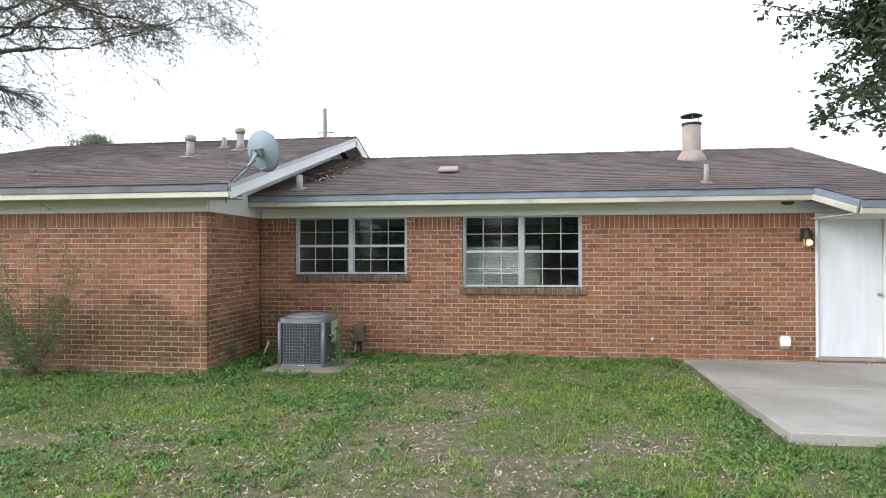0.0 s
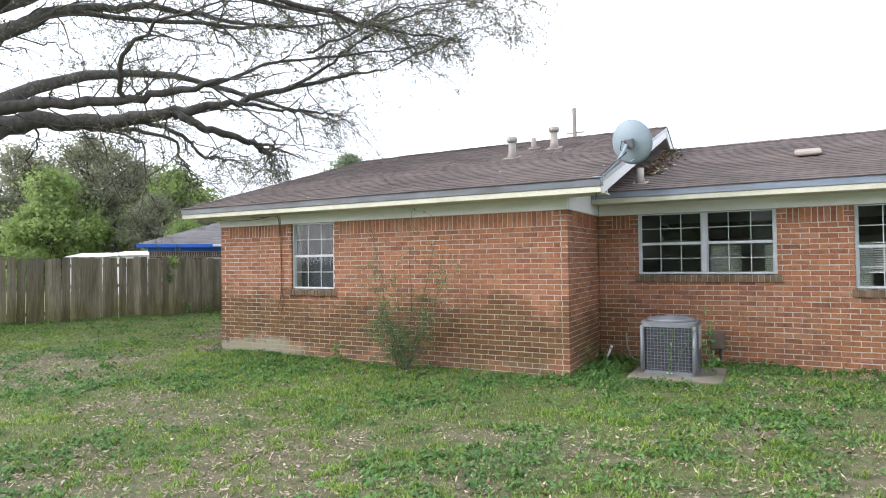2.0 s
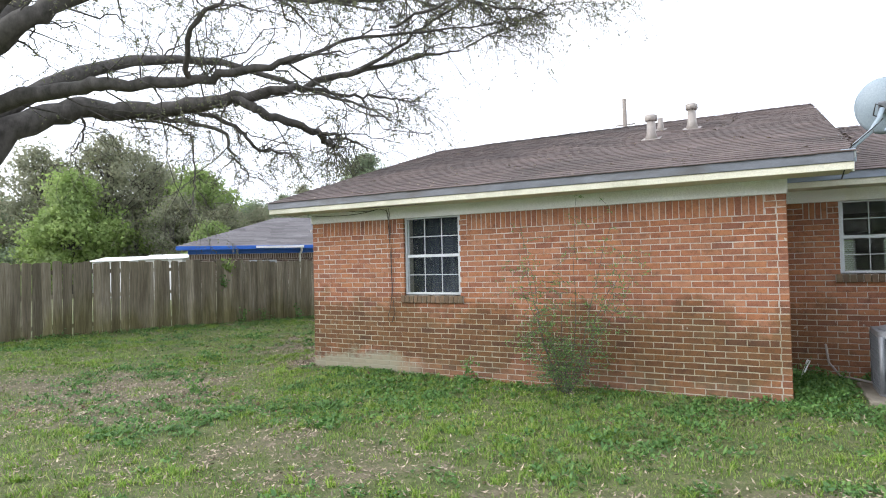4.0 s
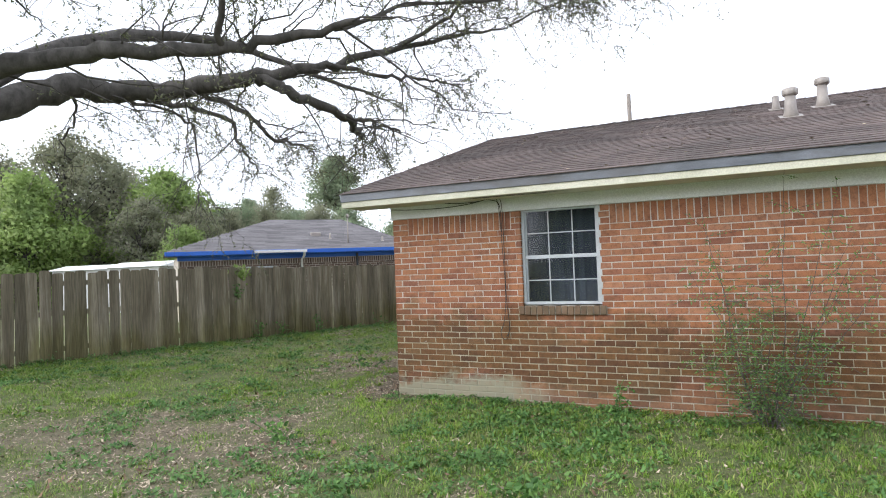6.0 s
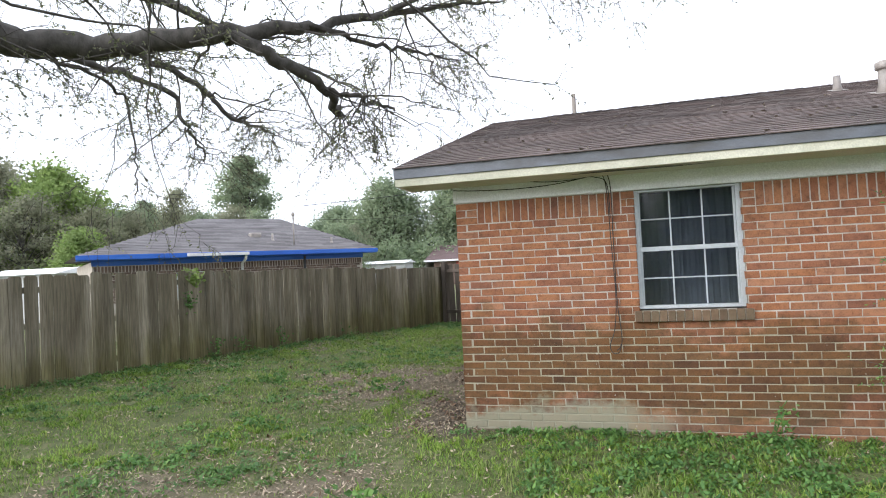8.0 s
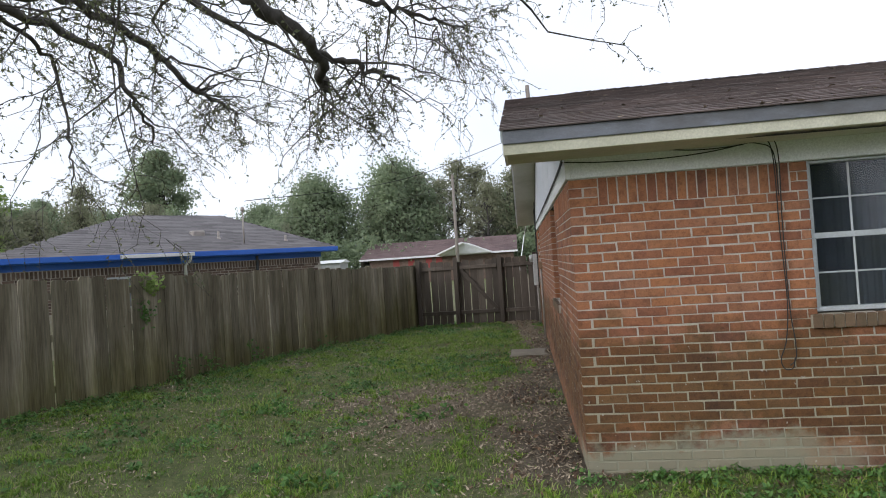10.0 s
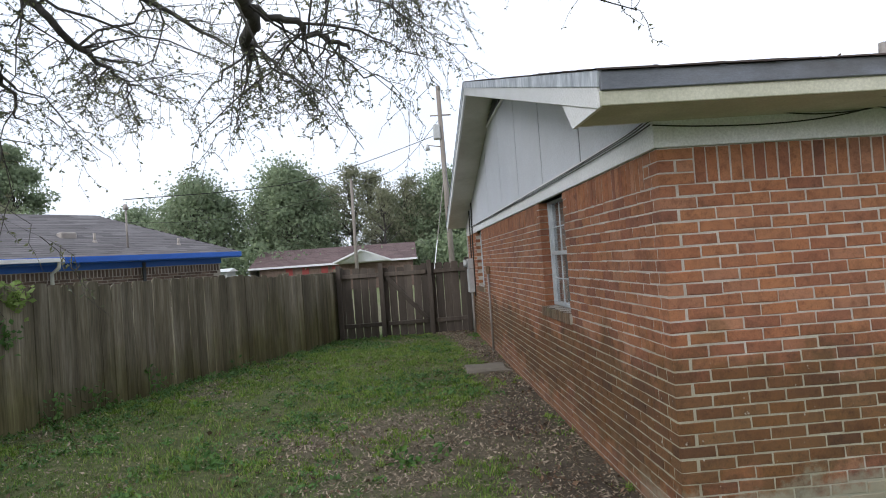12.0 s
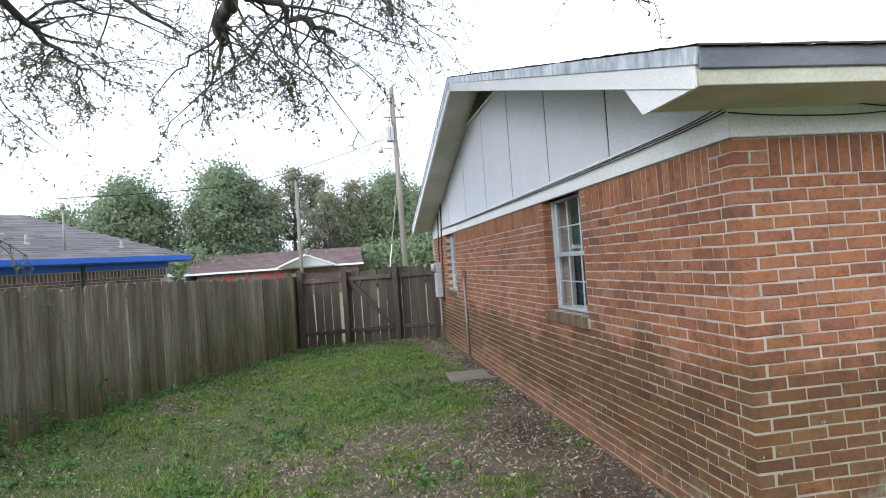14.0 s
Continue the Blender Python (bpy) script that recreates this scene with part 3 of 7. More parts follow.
# ---- roofs ----
def shingles(name, origin, udir, updir, smax, lo, hi, mat, parent, tab=0.31, expo=0.145, lift=0.007, seed=1):
    """Overlapping shingle tabs, each with its own lifted lower edge."""
    rr = random.Random(seed)
    O, U, V = Vector(origin), Vector(udir).normalized(), Vector(updir).normalized()
    N = U.cross(V)
    if N.z < 0:
        N = -N
    vs, fs = [], []
    rows = math.ceil(smax / expo)
    for r in range(rows):
        s0, s1 = r * expo, min((r + 1) * expo + 0.01, smax)
        a, b = lo(min((s0 + s1) / 2, smax)), hi(min((s0 + s1) / 2, smax))
        u = a - rr.random() * tab
        while u < b:
            w = tab * rr.uniform(0.8, 1.15)
            x0, x1 = max(u, a), min(u + w - 0.006, b)
            u += w
            if x1 - x0 < 0.02:
                continue
            k = len(vs)
            e0, e1 = rr.uniform(-0.006, 0.006), rr.uniform(-0.006, 0.006)
            l0, l1 = lift * rr.uniform(0.7, 1.6), lift * rr.uniform(0.7, 1.6)
            vs += [O + U * x0 + V * (s0 + e0), O + U * x1 + V * (s0 + e1), O + U * x1 + V * (s0 + e1) + N * l1, O + U * x0 + V * (s0 + e0) + N * l0, O + U * x1 + V * s1 + N * 0.001, O + U * x0 + V * s1 + N * 0.001]
            fs += [(k, k + 1, k + 2, k + 3), (k + 3, k + 2, k + 4, k + 5)]
    return tagged(obj(name, vs, fs, mat, parent), kind="stuff")


def deck(name, corners, thick, mat, parent):
    """A solid roof plane under its shingles."""
    c = [Vector(p) for p in corners]
    n = len(c)
    vs = c + [p - Vector((0, 0, thick)) for p in c]
    fs = [tuple(range(n)), tuple(range(2 * n - 1, n - 1, -1))] + [(i, i + n, (i + 1) % n + n, (i + 1) % n) for i in range(n)]
    bm = bmesh.new()
    bv = [bm.verts.new(v) for v in vs]
    for f in fs:
        bm.faces.new([bv[i] for i in f])
    return part(name, bm, mat, parent)


UPF = Vector((0, 1, SLOPE))
UPB = Vector((0, -1, SLOPE))
K = math.sqrt(1 + SLOPE * SLOPE)
EAVE_RW = 2 * RIDGE_Y - EAVE_W
MX1 = 6.12
roof_wing = empty("roof_wing", "dark brown weathered shingle roof with a low gable", "roof", kind="structure")
deck("deck", [(OVER, EAVE_W, ZE), (WING_R, EAVE_W, ZE), (WING_R, RIDGE_Y, ZR_W), (OVER, RIDGE_Y, ZR_W)], 0.05, M_SHINGLE, roof_wing)
deck("deck", [(OVER, RIDGE_Y, ZR_W), (WING_R, RIDGE_Y, ZR_W), (WING_R, EAVE_RW, ZE), (OVER, EAVE_RW, ZE)], 0.05, M_SHINGLE, roof_wing)
shingles("shingle", (0, EAVE_W - 0.03, ZE + 0.004 - 0.03 * SLOPE), (1, 0, 0), UPF, (RIDGE_Y - EAVE_W + 0.03) * K, lambda s: OVER - 0.02, lambda s: WING_R + 0.02, M_SHINGLE, roof_wing)
shingles("shingle", (0, EAVE_RW + 0.03, ZE + 0.004 - 0.03 * SLOPE), (1, 0, 0), UPB, (RIDGE_Y - EAVE_W + 0.03) * K, lambda s: OVER - 0.02, lambda s: WING_R + 0.02, M_SHINGLE, roof_wing, seed=4)


def ridge_caps(parent, x0, x1, z, mat, seed):
    rr = random.Random(seed)
    bm = bmesh.new()
    x = x0
    while x < x1:
        w = 0.2
        h = z + 0.014 + rr.uniform(0, 0.006)
        a = [bm.verts.new(p) for p in ((x, RIDGE_Y - 0.14, h - 0.14 * SLOPE - 0.005), (x, RIDGE_Y, h), (x, RIDGE_Y + 0.14, h - 0.14 * SLOPE - 0.005))]
        b = [bm.verts.new(p) for p in ((min(x + w, x1), RIDGE_Y - 0.14, h - 0.14 * SLOPE + 0.004), (min(x + w, x1), RIDGE_Y, h + 0.009), (min(x + w, x1), RIDGE_Y + 0.14, h - 0.14 * SLOPE + 0.004))]
        for i in range(2):
            bm.faces.new((a[i], a[i + 1], b[i + 1], b[i]))
        x += w - 0.01
    tagged(part("ridge_cap", bm, mat, parent), kind="stuff")


ridge_caps(roof_wing, OVER + 0.9, WING_R, ZR_W, M_SHINGLE, 3)
roof_main = empty("roof_main", "brown weathered shingle roof with a long low ridge", "roof", kind="structure")
PX0, PY, PZ = 4.80, 7.05, ZE - 0.80 * SLOPE
deck("deck", [(-3.3, EAVE_M, ZE), (PX0, EAVE_M, ZE), (PX0 + 0.15, PY, PZ), (MX1, PY, PZ), (MX1, RIDGE_Y, ZR_M), (-3.3, RIDGE_Y, ZR_M)], 0.05, M_SHINGLE, roof_main)
deck("deck", [(-3.3, RIDGE_Y, ZR_M), (MX1, RIDGE_Y, ZR_M), (MX1, EAVE_RW, ZE - 0.45), (-3.3, EAVE_RW, ZE - 0.45)], 0.05, M_SHINGLE, roof_main)
shingles("shingle", (0, EAVE_M - 0.03, ZE + 0.004 - 0.03 * SLOPE), (1, 0, 0), UPF, (RIDGE_Y - EAVE_M + 0.03) * K, lambda s: -3.25, lambda s: MX1 + 0.01, M_SHINGLE, roof_main, seed=2)
shingles("shingle", (0, PY - 0.03, PZ + 0.006 - 0.03 * SLOPE), (1, 0, 0), UPF, 0.86 * K, lambda s: PX0 + 0.15 - 0.18 * s, lambda s: MX1 + 0.01, M_SHINGLE, roof_main, seed=5)
ridge_caps(roof_main, -2.6, MX1, ZR_M, M_SHINGLE, 6)

# eave boards
SOF = 2.277


def eave_boards(nm, x0, x1, y, wall_y, z_top, label, edge=M_GREYFASCIA):
    e = empty(nm, label, "eave trim", kind="structure")
    box("metal_edge", x0, x1, y - 0.012, y + 0.012, z_top - 0.095, z_top - 0.004, edge, e)
    box("fascia_board", x0 + 0.002, x1 - 0.002, y + 0.003, y + 0.03, z_top - 0.165, z_top - 0.09, M_CREAM, e)
    box("soffit", x0 + 0.004, x1 - 0.004, y + 0.02, wall_y, z_top - 0.160, z_top - 0.145, M_SOFFIT, e, bev=0)
    return e


eave_boards("eave_wing", OVER, WING_R, EAVE_W, WY - 0.004, ZE, "grey metal edge over cream fascia with a peeling soffit", M_WINGEDGE)
eave_boards("eave_main", WX1 + 0.02, PX0, EAVE_M, MY - 0.004, ZE, "blue-grey metal edge over cream fascia and soffit")
eave_boards("eave_porch", PX0 + 0.15, MX1, PY, MY - 0.004, PZ, "blue-grey metal edge of the lowered eave above the door")
e = empty("eave_step", "slanting fascia joining the two eave heights", "eave trim", kind="structure")
L_ = Vector((0.15, PY - EAVE_M, PZ - ZE))
mrot = Matrix.Translation((PX0, EAVE_M, ZE)) @ L_.to_track_quat("X", "Z").to_matrix().to_4x4()
box("metal_edge", 0, L_.length, -0.012, 0.012, -0.095, -0.004, M_GREYFASCIA, e, m=mrot)
box("fascia_board", 0, L_.length, -0.03, -0.004, -0.165, -0.09, M_CREAM, e, m=mrot)
sp = empty("soffit_tear", "dark torn strip in the peeling soffit", "soffit damage", kind="structure")
bm = bmesh.new()
vv = [bm.verts.new((x_, y_, SOF - 0.006)) for x_, y_ in ((-8.15, 6.42), (-7.9, 6.36), (-7.3, 6.40), (-6.9, 6.38), (-7.25, 6.44), (-7.85, 6.43))]
bm.faces.new(vv)
part("tear", bm, M_GROOVE, sp)
# frieze boards
fr = empty("frieze", "white painted frieze boards above the brick", "trim", kind="structure")
box("board", WX0 - 0.014, WX1 + 0.004, WY - 0.014, WY + 0.03, TOP + 0.002, SOF + 0.01, M_WHITE, fr)
box("board", WX1 - 0.03, WX1 + 0.014, WY + 0.034, MY - 0.018, TOP + 0.002, SOF + 0.25, M_WHITE, fr)
box("board", WX1 + 0.018, 6.0, MY - 0.014, MY + 0.03, TOP + 0.002, SOF + 0.01, M_WHITE, fr)
box("board", WX0 - 0.018, WX0 + 0.02, WY - 0.018, RY, TOP + 0.002, TOP + 0.16, M_WHITE, fr)
tagged(box("wall_wing_top", WX0, WX1, WY + 0.034, WY + 0.2, TOP, 2.46, M_INTERIOR, bev=0), "plain wall top under the eave", "wall", kind="structure")
tagged(box("wall_main_top", WX1 + 0.02, SX1, MY + 0.034, MY + 0.2, TOP, 2.46, M_INTERIOR, bev=0), "plain wall top under the eave", "wall", kind="structure")


# gable end on the side
def roof_z(y):
    return ZR_W - abs(y - RIDGE_Y) * SLOPE


gable = empty("gable", "white gable of vertical panels with dark grooves", "gable", kind="structure")
ys = [WY, 8.10, 9.40, 10.66, 11.95, 13.36, 14.93, 16.3, RY]
for a, b in zip(ys, ys[1:]):
    cuts = [a + 0.014, b - 0.014]
    if cuts[0] < RIDGE_Y < cuts[1]:
        cuts.insert(1, RIDGE_Y)
    bm = bmesh.new()
    low = [bm.verts.new((WX0 - 0.006, y_, TOP + 0.155)) for y_ in cuts]
    up = [bm.verts.new((WX0 - 0.006, y_, max(TOP + 0.16, roof_z(y_) - 0.075))) for y_ in cuts]
    f = bm.faces.new(low + up[::-1])
    r = bmesh.ops.extrude_face_region(bm, geom=[f])
    for v in [v for v in r["geom"] if isinstance(v, bmesh.types.BMVert)]:
        v.co.x += 0.02
    part("panel", bm, M_GABLE, gable)
bm = bmesh.new()
vv = [bm.verts.new((WX0 - 0.001, y_, z_)) for y_, z_ in ((WY, TOP + 0.01), (RY, TOP + 0.01), (RY, roof_z(RY) - 0.06), (RIDGE_Y, ZR_W - 0.06), (WY, roof_z(WY) - 0.06))]
f = bm.faces.new(vv)
r = bmesh.ops.extrude_face_region(bm, geom=[f])
for v in [v for v in r["geom"] if isinstance(v, bmesh.types.BMVert)]:
    v.co.x += 0.05
part("backing", bm, M_GROOVE, gable)
# triangular louvred vent at the peak
vent = empty("gable_vent", "triangular louvred attic vent, dark with a pale frame", "vent")
hw = 1.05
zb = roof_z(RIDGE_Y - hw) - 0.085
n = 7
for i in range(n):
    z0 = zb + 0.03 + i * (ZR_W - 0.10 - zb) / n
    w = (ZR_W - 0.09 - z0) / SLOPE
    if w > 0.06:
        bm = bmesh.new()
        add_box(bm, -0.028, 0.0, RIDGE_Y - w, RIDGE_Y + w, z0, z0 + 0.008, 0, Matrix.Translation((WX0 - 0.012, 0, 0)))
        part("louvre", bm, M_ACGREY, vent)
bm = bmesh.new()
vv = [bm.verts.new((WX0 - 0.0105, y_, z_)) for y_, z_ in ((RIDGE_Y - hw, zb), (RIDGE_Y + hw, zb), (RIDGE_Y, ZR_W - 0.08))]
bm.faces.new(vv)
part("backing", bm, M_GROOVE, vent)
box("frame", WX0 - 0.04, WX0 - 0.008, RIDGE_Y - hw - 0.05, RIDGE_Y + hw + 0.05, zb - 0.03, zb, M_WHITE, vent)
# rake boards and soffits
rake = empty("rake", "white rake board with a flaking metal drip edge", "eave trim", kind="structure")
for sgn in (1, -1):
    y0 = EAVE_W if sgn == 1 else EAVE_RW
    run = (RIDGE_Y - EAVE_W) * K
    ang = math.atan(SLOPE)
    m = Matrix.Translation((OVER, y0, ZE)) @ Matrix.Rotation(ang * sgn, 4, "X") @ Matrix.Diagonal((1, sgn, 1, 1))
    box("drip_edge", -0.014, 0.012, -0.012, run, -0.075, 0.002, M_DRIP, rake, m=m)
    box("rake_board", -0.006, 0.02, 0.0, run, -0.175, -0.072, M_WHITE, rake, m=m)
    box("rake_soffit", 0.022, abs(OVER - WX0) - 0.012, 0.45 if sgn == 1 else 0.0, run, -0.12, -0.105, M_SOFFIT, rake, m=m)
bm = bmesh.new()
tri_ = [(EAVE_W + 0.02, SOF - 0.002), (WY + 0.05, SOF - 0.002), (WY + 0.30, roof_z(WY + 0.30) - 0.13), (EAVE_W + 0.02, ZE - 0.10)]
v0 = [bm.verts.new((OVER + 0.003, a, b)) for a, b in tri_]
f = bm.faces.new(v0)
r = bmesh.ops.extrude_face_region(bm, geom=[f])
for v in [v for v in r["geom"] if isinstance(v, bmesh.types.BMVert)]:
    v.co.x += 0.02
part("eave_return", bm, M_WHITE, rake)
box("return_back", OVER + 0.024, WX0 - 0.02, WY + 0.012, WY + 0.03, SOF + 0.002, SOF + 0.22, M_WHITE, rake, bev=0)
# rake of the wing above the lower roof
rk2 = empty("rake_inner", "white rake board above the lower roof", "eave trim", kind="structure")
m = Matrix.Translation((WING_R, EAVE_W, ZE)) @ Matrix.Rotation(math.atan(SLOPE), 4, "X")
run = (RIDGE_Y - EAVE_W) * K
box("drip_edge", -0.012, 0.014, -0.012, run, -0.06, 0.002, M_FRAME, rk2, m=m)
box("rake_board", -0.02, 0.006, 0.0, run, -0.19, -0.057, M_WHITE, rk2, m=m)
box("rake_soffit", -0.39, -0.022, 0.0, run, -0.12, -0.105, M_SOFFIT, rk2, m=m)
m = Matrix.Translation((WING_R, EAVE_RW, ZE)) @ Matrix.Rotation(-math.atan(SLOPE), 4, "X") @ Matrix.Diagonal((1, -1, 1, 1))
box("rake_board", -0.02, 0.006, 3.0, run, -0.19, 0.0, M_WHITE, rk2, m=m)
box("rake_soffit", -0.39, -0.022, 3.0, run, -0.12, -0.105, M_SOFFIT, rk2, m=m)
box("return_back", WX1 + 0.016, WING_R - 0.024, WY - 0.030, WY - 0.008, SOF + 0.004, SOF + 0.17, M_WHITE, rk2, bev=0)
bm = bmesh.new()
vv = [bm.verts.new((WX1 + 0.002, y_, z_)) for y_, z_ in ((MY - 0.02, SOF), (EAVE_RW - 0.3, SOF), (RIDGE_Y, ZR_W - 0.08), (WY + 0.04, roof_z(WY) - 0.08), (WY + 0.04, SOF))]
bm.faces.new(vv)
part("gable_infill", bm, M_WHITE, rk2)

# ---- windows ----
def window(nm, u0, u1, z0, z1, place, units, label):
    """A frame of sashes with muntins. place(u, d, z) maps along, depth behind the brick face, up."""
    e = empty(nm, label, "window", kind="structure")

    def bx(name, a, b, d0, d1, c, d, mat, par, bev=0.003):
        p, q = place(a, d0, c), place(b, d1, d)
        return box(name, min(p[0], q[0]), max(p[0], q[0]), min(p[1], q[1]), max(p[1], q[1]), c, d, mat, par, bev=bev)

    fw = 0.030
    bx("window_frame", u0 - 0.012, u0 + fw, 0.03, 0.10, z0, z1, M_FRAME, e)
    bx("window_frame", u1 - fw, u1 + 0.012, 0.03, 0.10, z0, z1, M_FRAME, e)
    bx("window_frame", u0 + fw, u1 - fw, 0.03, 0.10, z0, z0 + fw, M_FRAME, e)
    bx("window_frame", u0 + fw, u1 - fw, 0.03, 0.10, z1 - 0.02, z1 - 0.001, M_FRAME, e)
    w = (u1 - u0 - 2 * fw) / units
    zm = (z0 + z1) / 2
    for k in range(units):
        a, b = u0 + fw + k * w, u0 + fw + (k + 1) * w
        if k:
            bx("mullion", a - 0.032, a + 0.032, 0.025, 0.10, z0 + fw, z1 - 0.02, M_FRAME, e)
            a += 0.032
        if k < units - 1:
            b -= 0.032
        bx("meeting_rail", a, b, 0.04, 0.08, zm - 0.02, zm + 0.02, M_FRAME, e)
        for lo, hi, dep in ((z0 + fw, zm - 0.02, 0.05), (zm + 0.02, z1 - 0.02, 0.06)):
            s = bx("sash_rail", a, a + 0.018, dep, dep + 0.02, lo, hi, M_FRAME, e)
            bx("sash_rail", b - 0.018, b, dep, dep + 0.02, lo, hi, M_FRAME, e)
            for i in (1, 2):
                u = a + (b - a) * i / 3
                bx("muntin", u - 0.006, u + 0.006, dep + 0.002, dep + 0.016, lo, hi, M_FRAME, e)
            zz = (lo + hi) / 2
            bx("muntin", a + 0.018, b - 0.018, dep + 0.004, dep + 0.018, zz - 0.006, zz + 0.006, M_FRAME, e)
            g = bx("pane", a + 0.010, b - 0.010, dep + 0.009, dep + 0.012, lo - 0.004, hi + 0.004, M_GLASS, e, bev=0)
            g.visible_shadow = False
    # jamb and head liners in the wall's thickness
    for a, b in ((u0 - 0.016, u0 + 0.006), (u1 - 0.006, u1 + 0.016)):
        bx("jamb", a, b, 0.102, 0.23, z0, z1, M_INTERIOR, e, bev=0)
    bx("stool", u0 + 0.006, u1 - 0.006, 0.102, 0.25, z0 - 0.005, z0 + 0.012, M_WHITE, e, bev=0)
    # sloped rowlock sill of bricks on edge
    n = max(2, round((u1 - u0 + 0.10) / COURSE))
    s0, st = u0 - 0.05, (u1 - u0 + 0.10) / n
    for i in range(n):
        br = bx("sill_brick", s0 + i * st + 0.004, s0 + (i + 1) * st - 0.004, -0.035, 0.05, z0 - 0.105, z0 - 0.012, M_SILL, e, bev=0.004)
        br.location.z -= 0.002 * (i % 3)
    bx("sill_mortar", s0, s0 + st * n, -0.024, 0.05, z0 - 0.104, z0 - 0.016, M_MORTAR, e, bev=0)
    return e


front = lambda yw: (lambda u, d, z: (u, yw + d))
window("window_1", *W1, front(MY), 2, "twin double-hung window with white muntins and dark glass")
window("window_2", *W2, front(MY), 2, "twin double-hung window, white muntins, blind in one half")
window("window_3", *W3, front(WY), 1, "single double-hung window with weathered metal frame")
window("window_4", *S1, lambda u, d, z: (WX0 + d + (0.06 if d > 0.02 else 0), u), 1, "single double-hung side window in deep brick reveal")
window("window_5", *S2, lambda u, d, z: (WX0 + d + (0.06 if d > 0.02 else 0), u), 1, "far side window beside the electric meter")

# ---- fence ----
FA, FB = Vector((-19.21, -2.9, 0)), Vector((-12.14, 17.18, 0))
FD = (FB - FA).normalized()
fence = empty("fence", "tall weathered wooden privacy fence, mossy grey-brown", "fence")


def picket_mesh(seed, h, mat):
    r = random.Random(seed)
    w, t = 0.168, 0.018
    bm = bmesh.new()
    c, w = 0.028, w - 0.002
    prof = [(-w / 2, -0.05), (w / 2, -0.05), (w / 2, h - c), (w / 2 - c, h + r.uniform(-0.01, 0.004)), (-w / 2 + c, h + r.uniform(-0.01, 0.004)), (-w / 2, h - c)]
    v = [bm.verts.new((x + r.uniform(-0.003, 0.003), 0, z)) for x, z in prof]
    f = bm.faces.new(v)
    rr = bmesh.ops.extrude_face_region(bm, geom=[f])
    for q in [q for q in rr["geom"] if isinstance(q, bmesh.types.BMVert)]:
        q.co.y -= t
    bmesh.ops.recalc_face_normals(bm, faces=bm.faces)
    me = bpy.data.meshes.new("picket")
    bm.to_mesh(me)
    bm.free()
    me.materials.append(mat)
    return me


PICKETS = [picket_mesh(i, 1.50 + 0.014 * (i % 4), M_FENCE) for i in range(6)]
GATEPICKETS = [picket_mesh(20 + i, 1.50 + 0.02 * (i % 3), M_GATE) for i in range(4)]
ang_f = math.atan2(FD.y, FD.x)
rf = random.Random(11)
L_f = (FB - FA).length
d = 0.07
while d < L_f - 0.05:
    ob = new("picket", rf.choice(PICKETS))
    p = FA + FD * d
    ob.parent = fence
    ob.matrix_basis = Matrix.Translation((p.x, p.y, ground_z(p.x, p.y))) @ Matrix.Rotation(ang_f + rf.uniform(-0.05, 0.05), 4, "Z") @ Matrix.Translation((0, rf.uniform(-0.007, 0.004), 0)) @ Matrix.Rotation(rf.gauss(0, 0.007), 4, "Y")
    d += 0.171 + (0.012 if rf.random() < 0.18 else 0.0)
for zz in (0.35, 0.95, 1.45):
    bm = bmesh.new()
    add_box(bm, 0, L_f, 0.004, 0.04, zz, zz + 0.085, 0.004, Matrix.Translation(FA) @ Matrix.Rotation(ang_f, 4, "Z"))
    part("rail", bm, M_FENCE, fence)
d = 0
while d <= L_f + 0.01:
    p = FA + FD * d + Vector((-FD.y, FD.x, 0)) * 0.09
    box("post", -0.045, 0.045, -0.045, 0.045, -0.3, 1.6, M_FENCE, fence, m=Matrix.Translation(p) @ Matrix.Rotation(ang_f, 4, "Z"))
    d += L_f / 10

GY = 16.95
gate = empty("fence_gate", "dark wooden gate with rails and diagonal brace", "gate")
fence2 = empty("fence", "short dark fence panels either side of the gate", "fence")
rg = random.Random(5)


def panel(par, x0, x1, y):
    x = x0 + 0.09
    while x < x1 - 0.07:
        ob = new("picket", rg.choice(GATEPICKETS))
        ob.parent = par
        ob.matrix_basis = Matrix.Translation((x, y, 0.06 + rg.uniform(-0.02, 0.02))) @ Matrix.Rotation(rg.gauss(0, 0.008), 4, "Y")
        x += 0.170 + rg.uniform(0, 0.014)


panel(fence2, -12.20, -11.18, GY + 0.06)
panel(gate, -11.22, -10.08, GY + 0.06)
panel(fence2, -10.16, -9.12, GY + 0.06)
for x0, x1, par in ((-12.12, -11.21, fence2), (-11.13, -10.20, gate), (-10.04, -9.27, fence2)):
    for zz in (0.26, 1.36):
        box("rail", x0, x1, GY - 0.002, GY + 0.036, zz, zz + 0.088, M_GATE, par)
dv = Vector((0.86, 0, -1.0))
box("brace", 0, dv.length, -0.018, 0.018, -0.045, 0.045, M_GATE, gate, m=Matrix.Translation((-11.09, GY + 0.012, 1.36)) @ Matrix.Rotation(math.atan2(1.0, 0.86), 4, "Y"))
for x in (-12.13, -11.20, -10.12, -9.27):
    box("post", x - 0.05, x + 0.05, GY - 0.075, GY - 0.004, -0.2, 1.66, M_GATE, fence2)

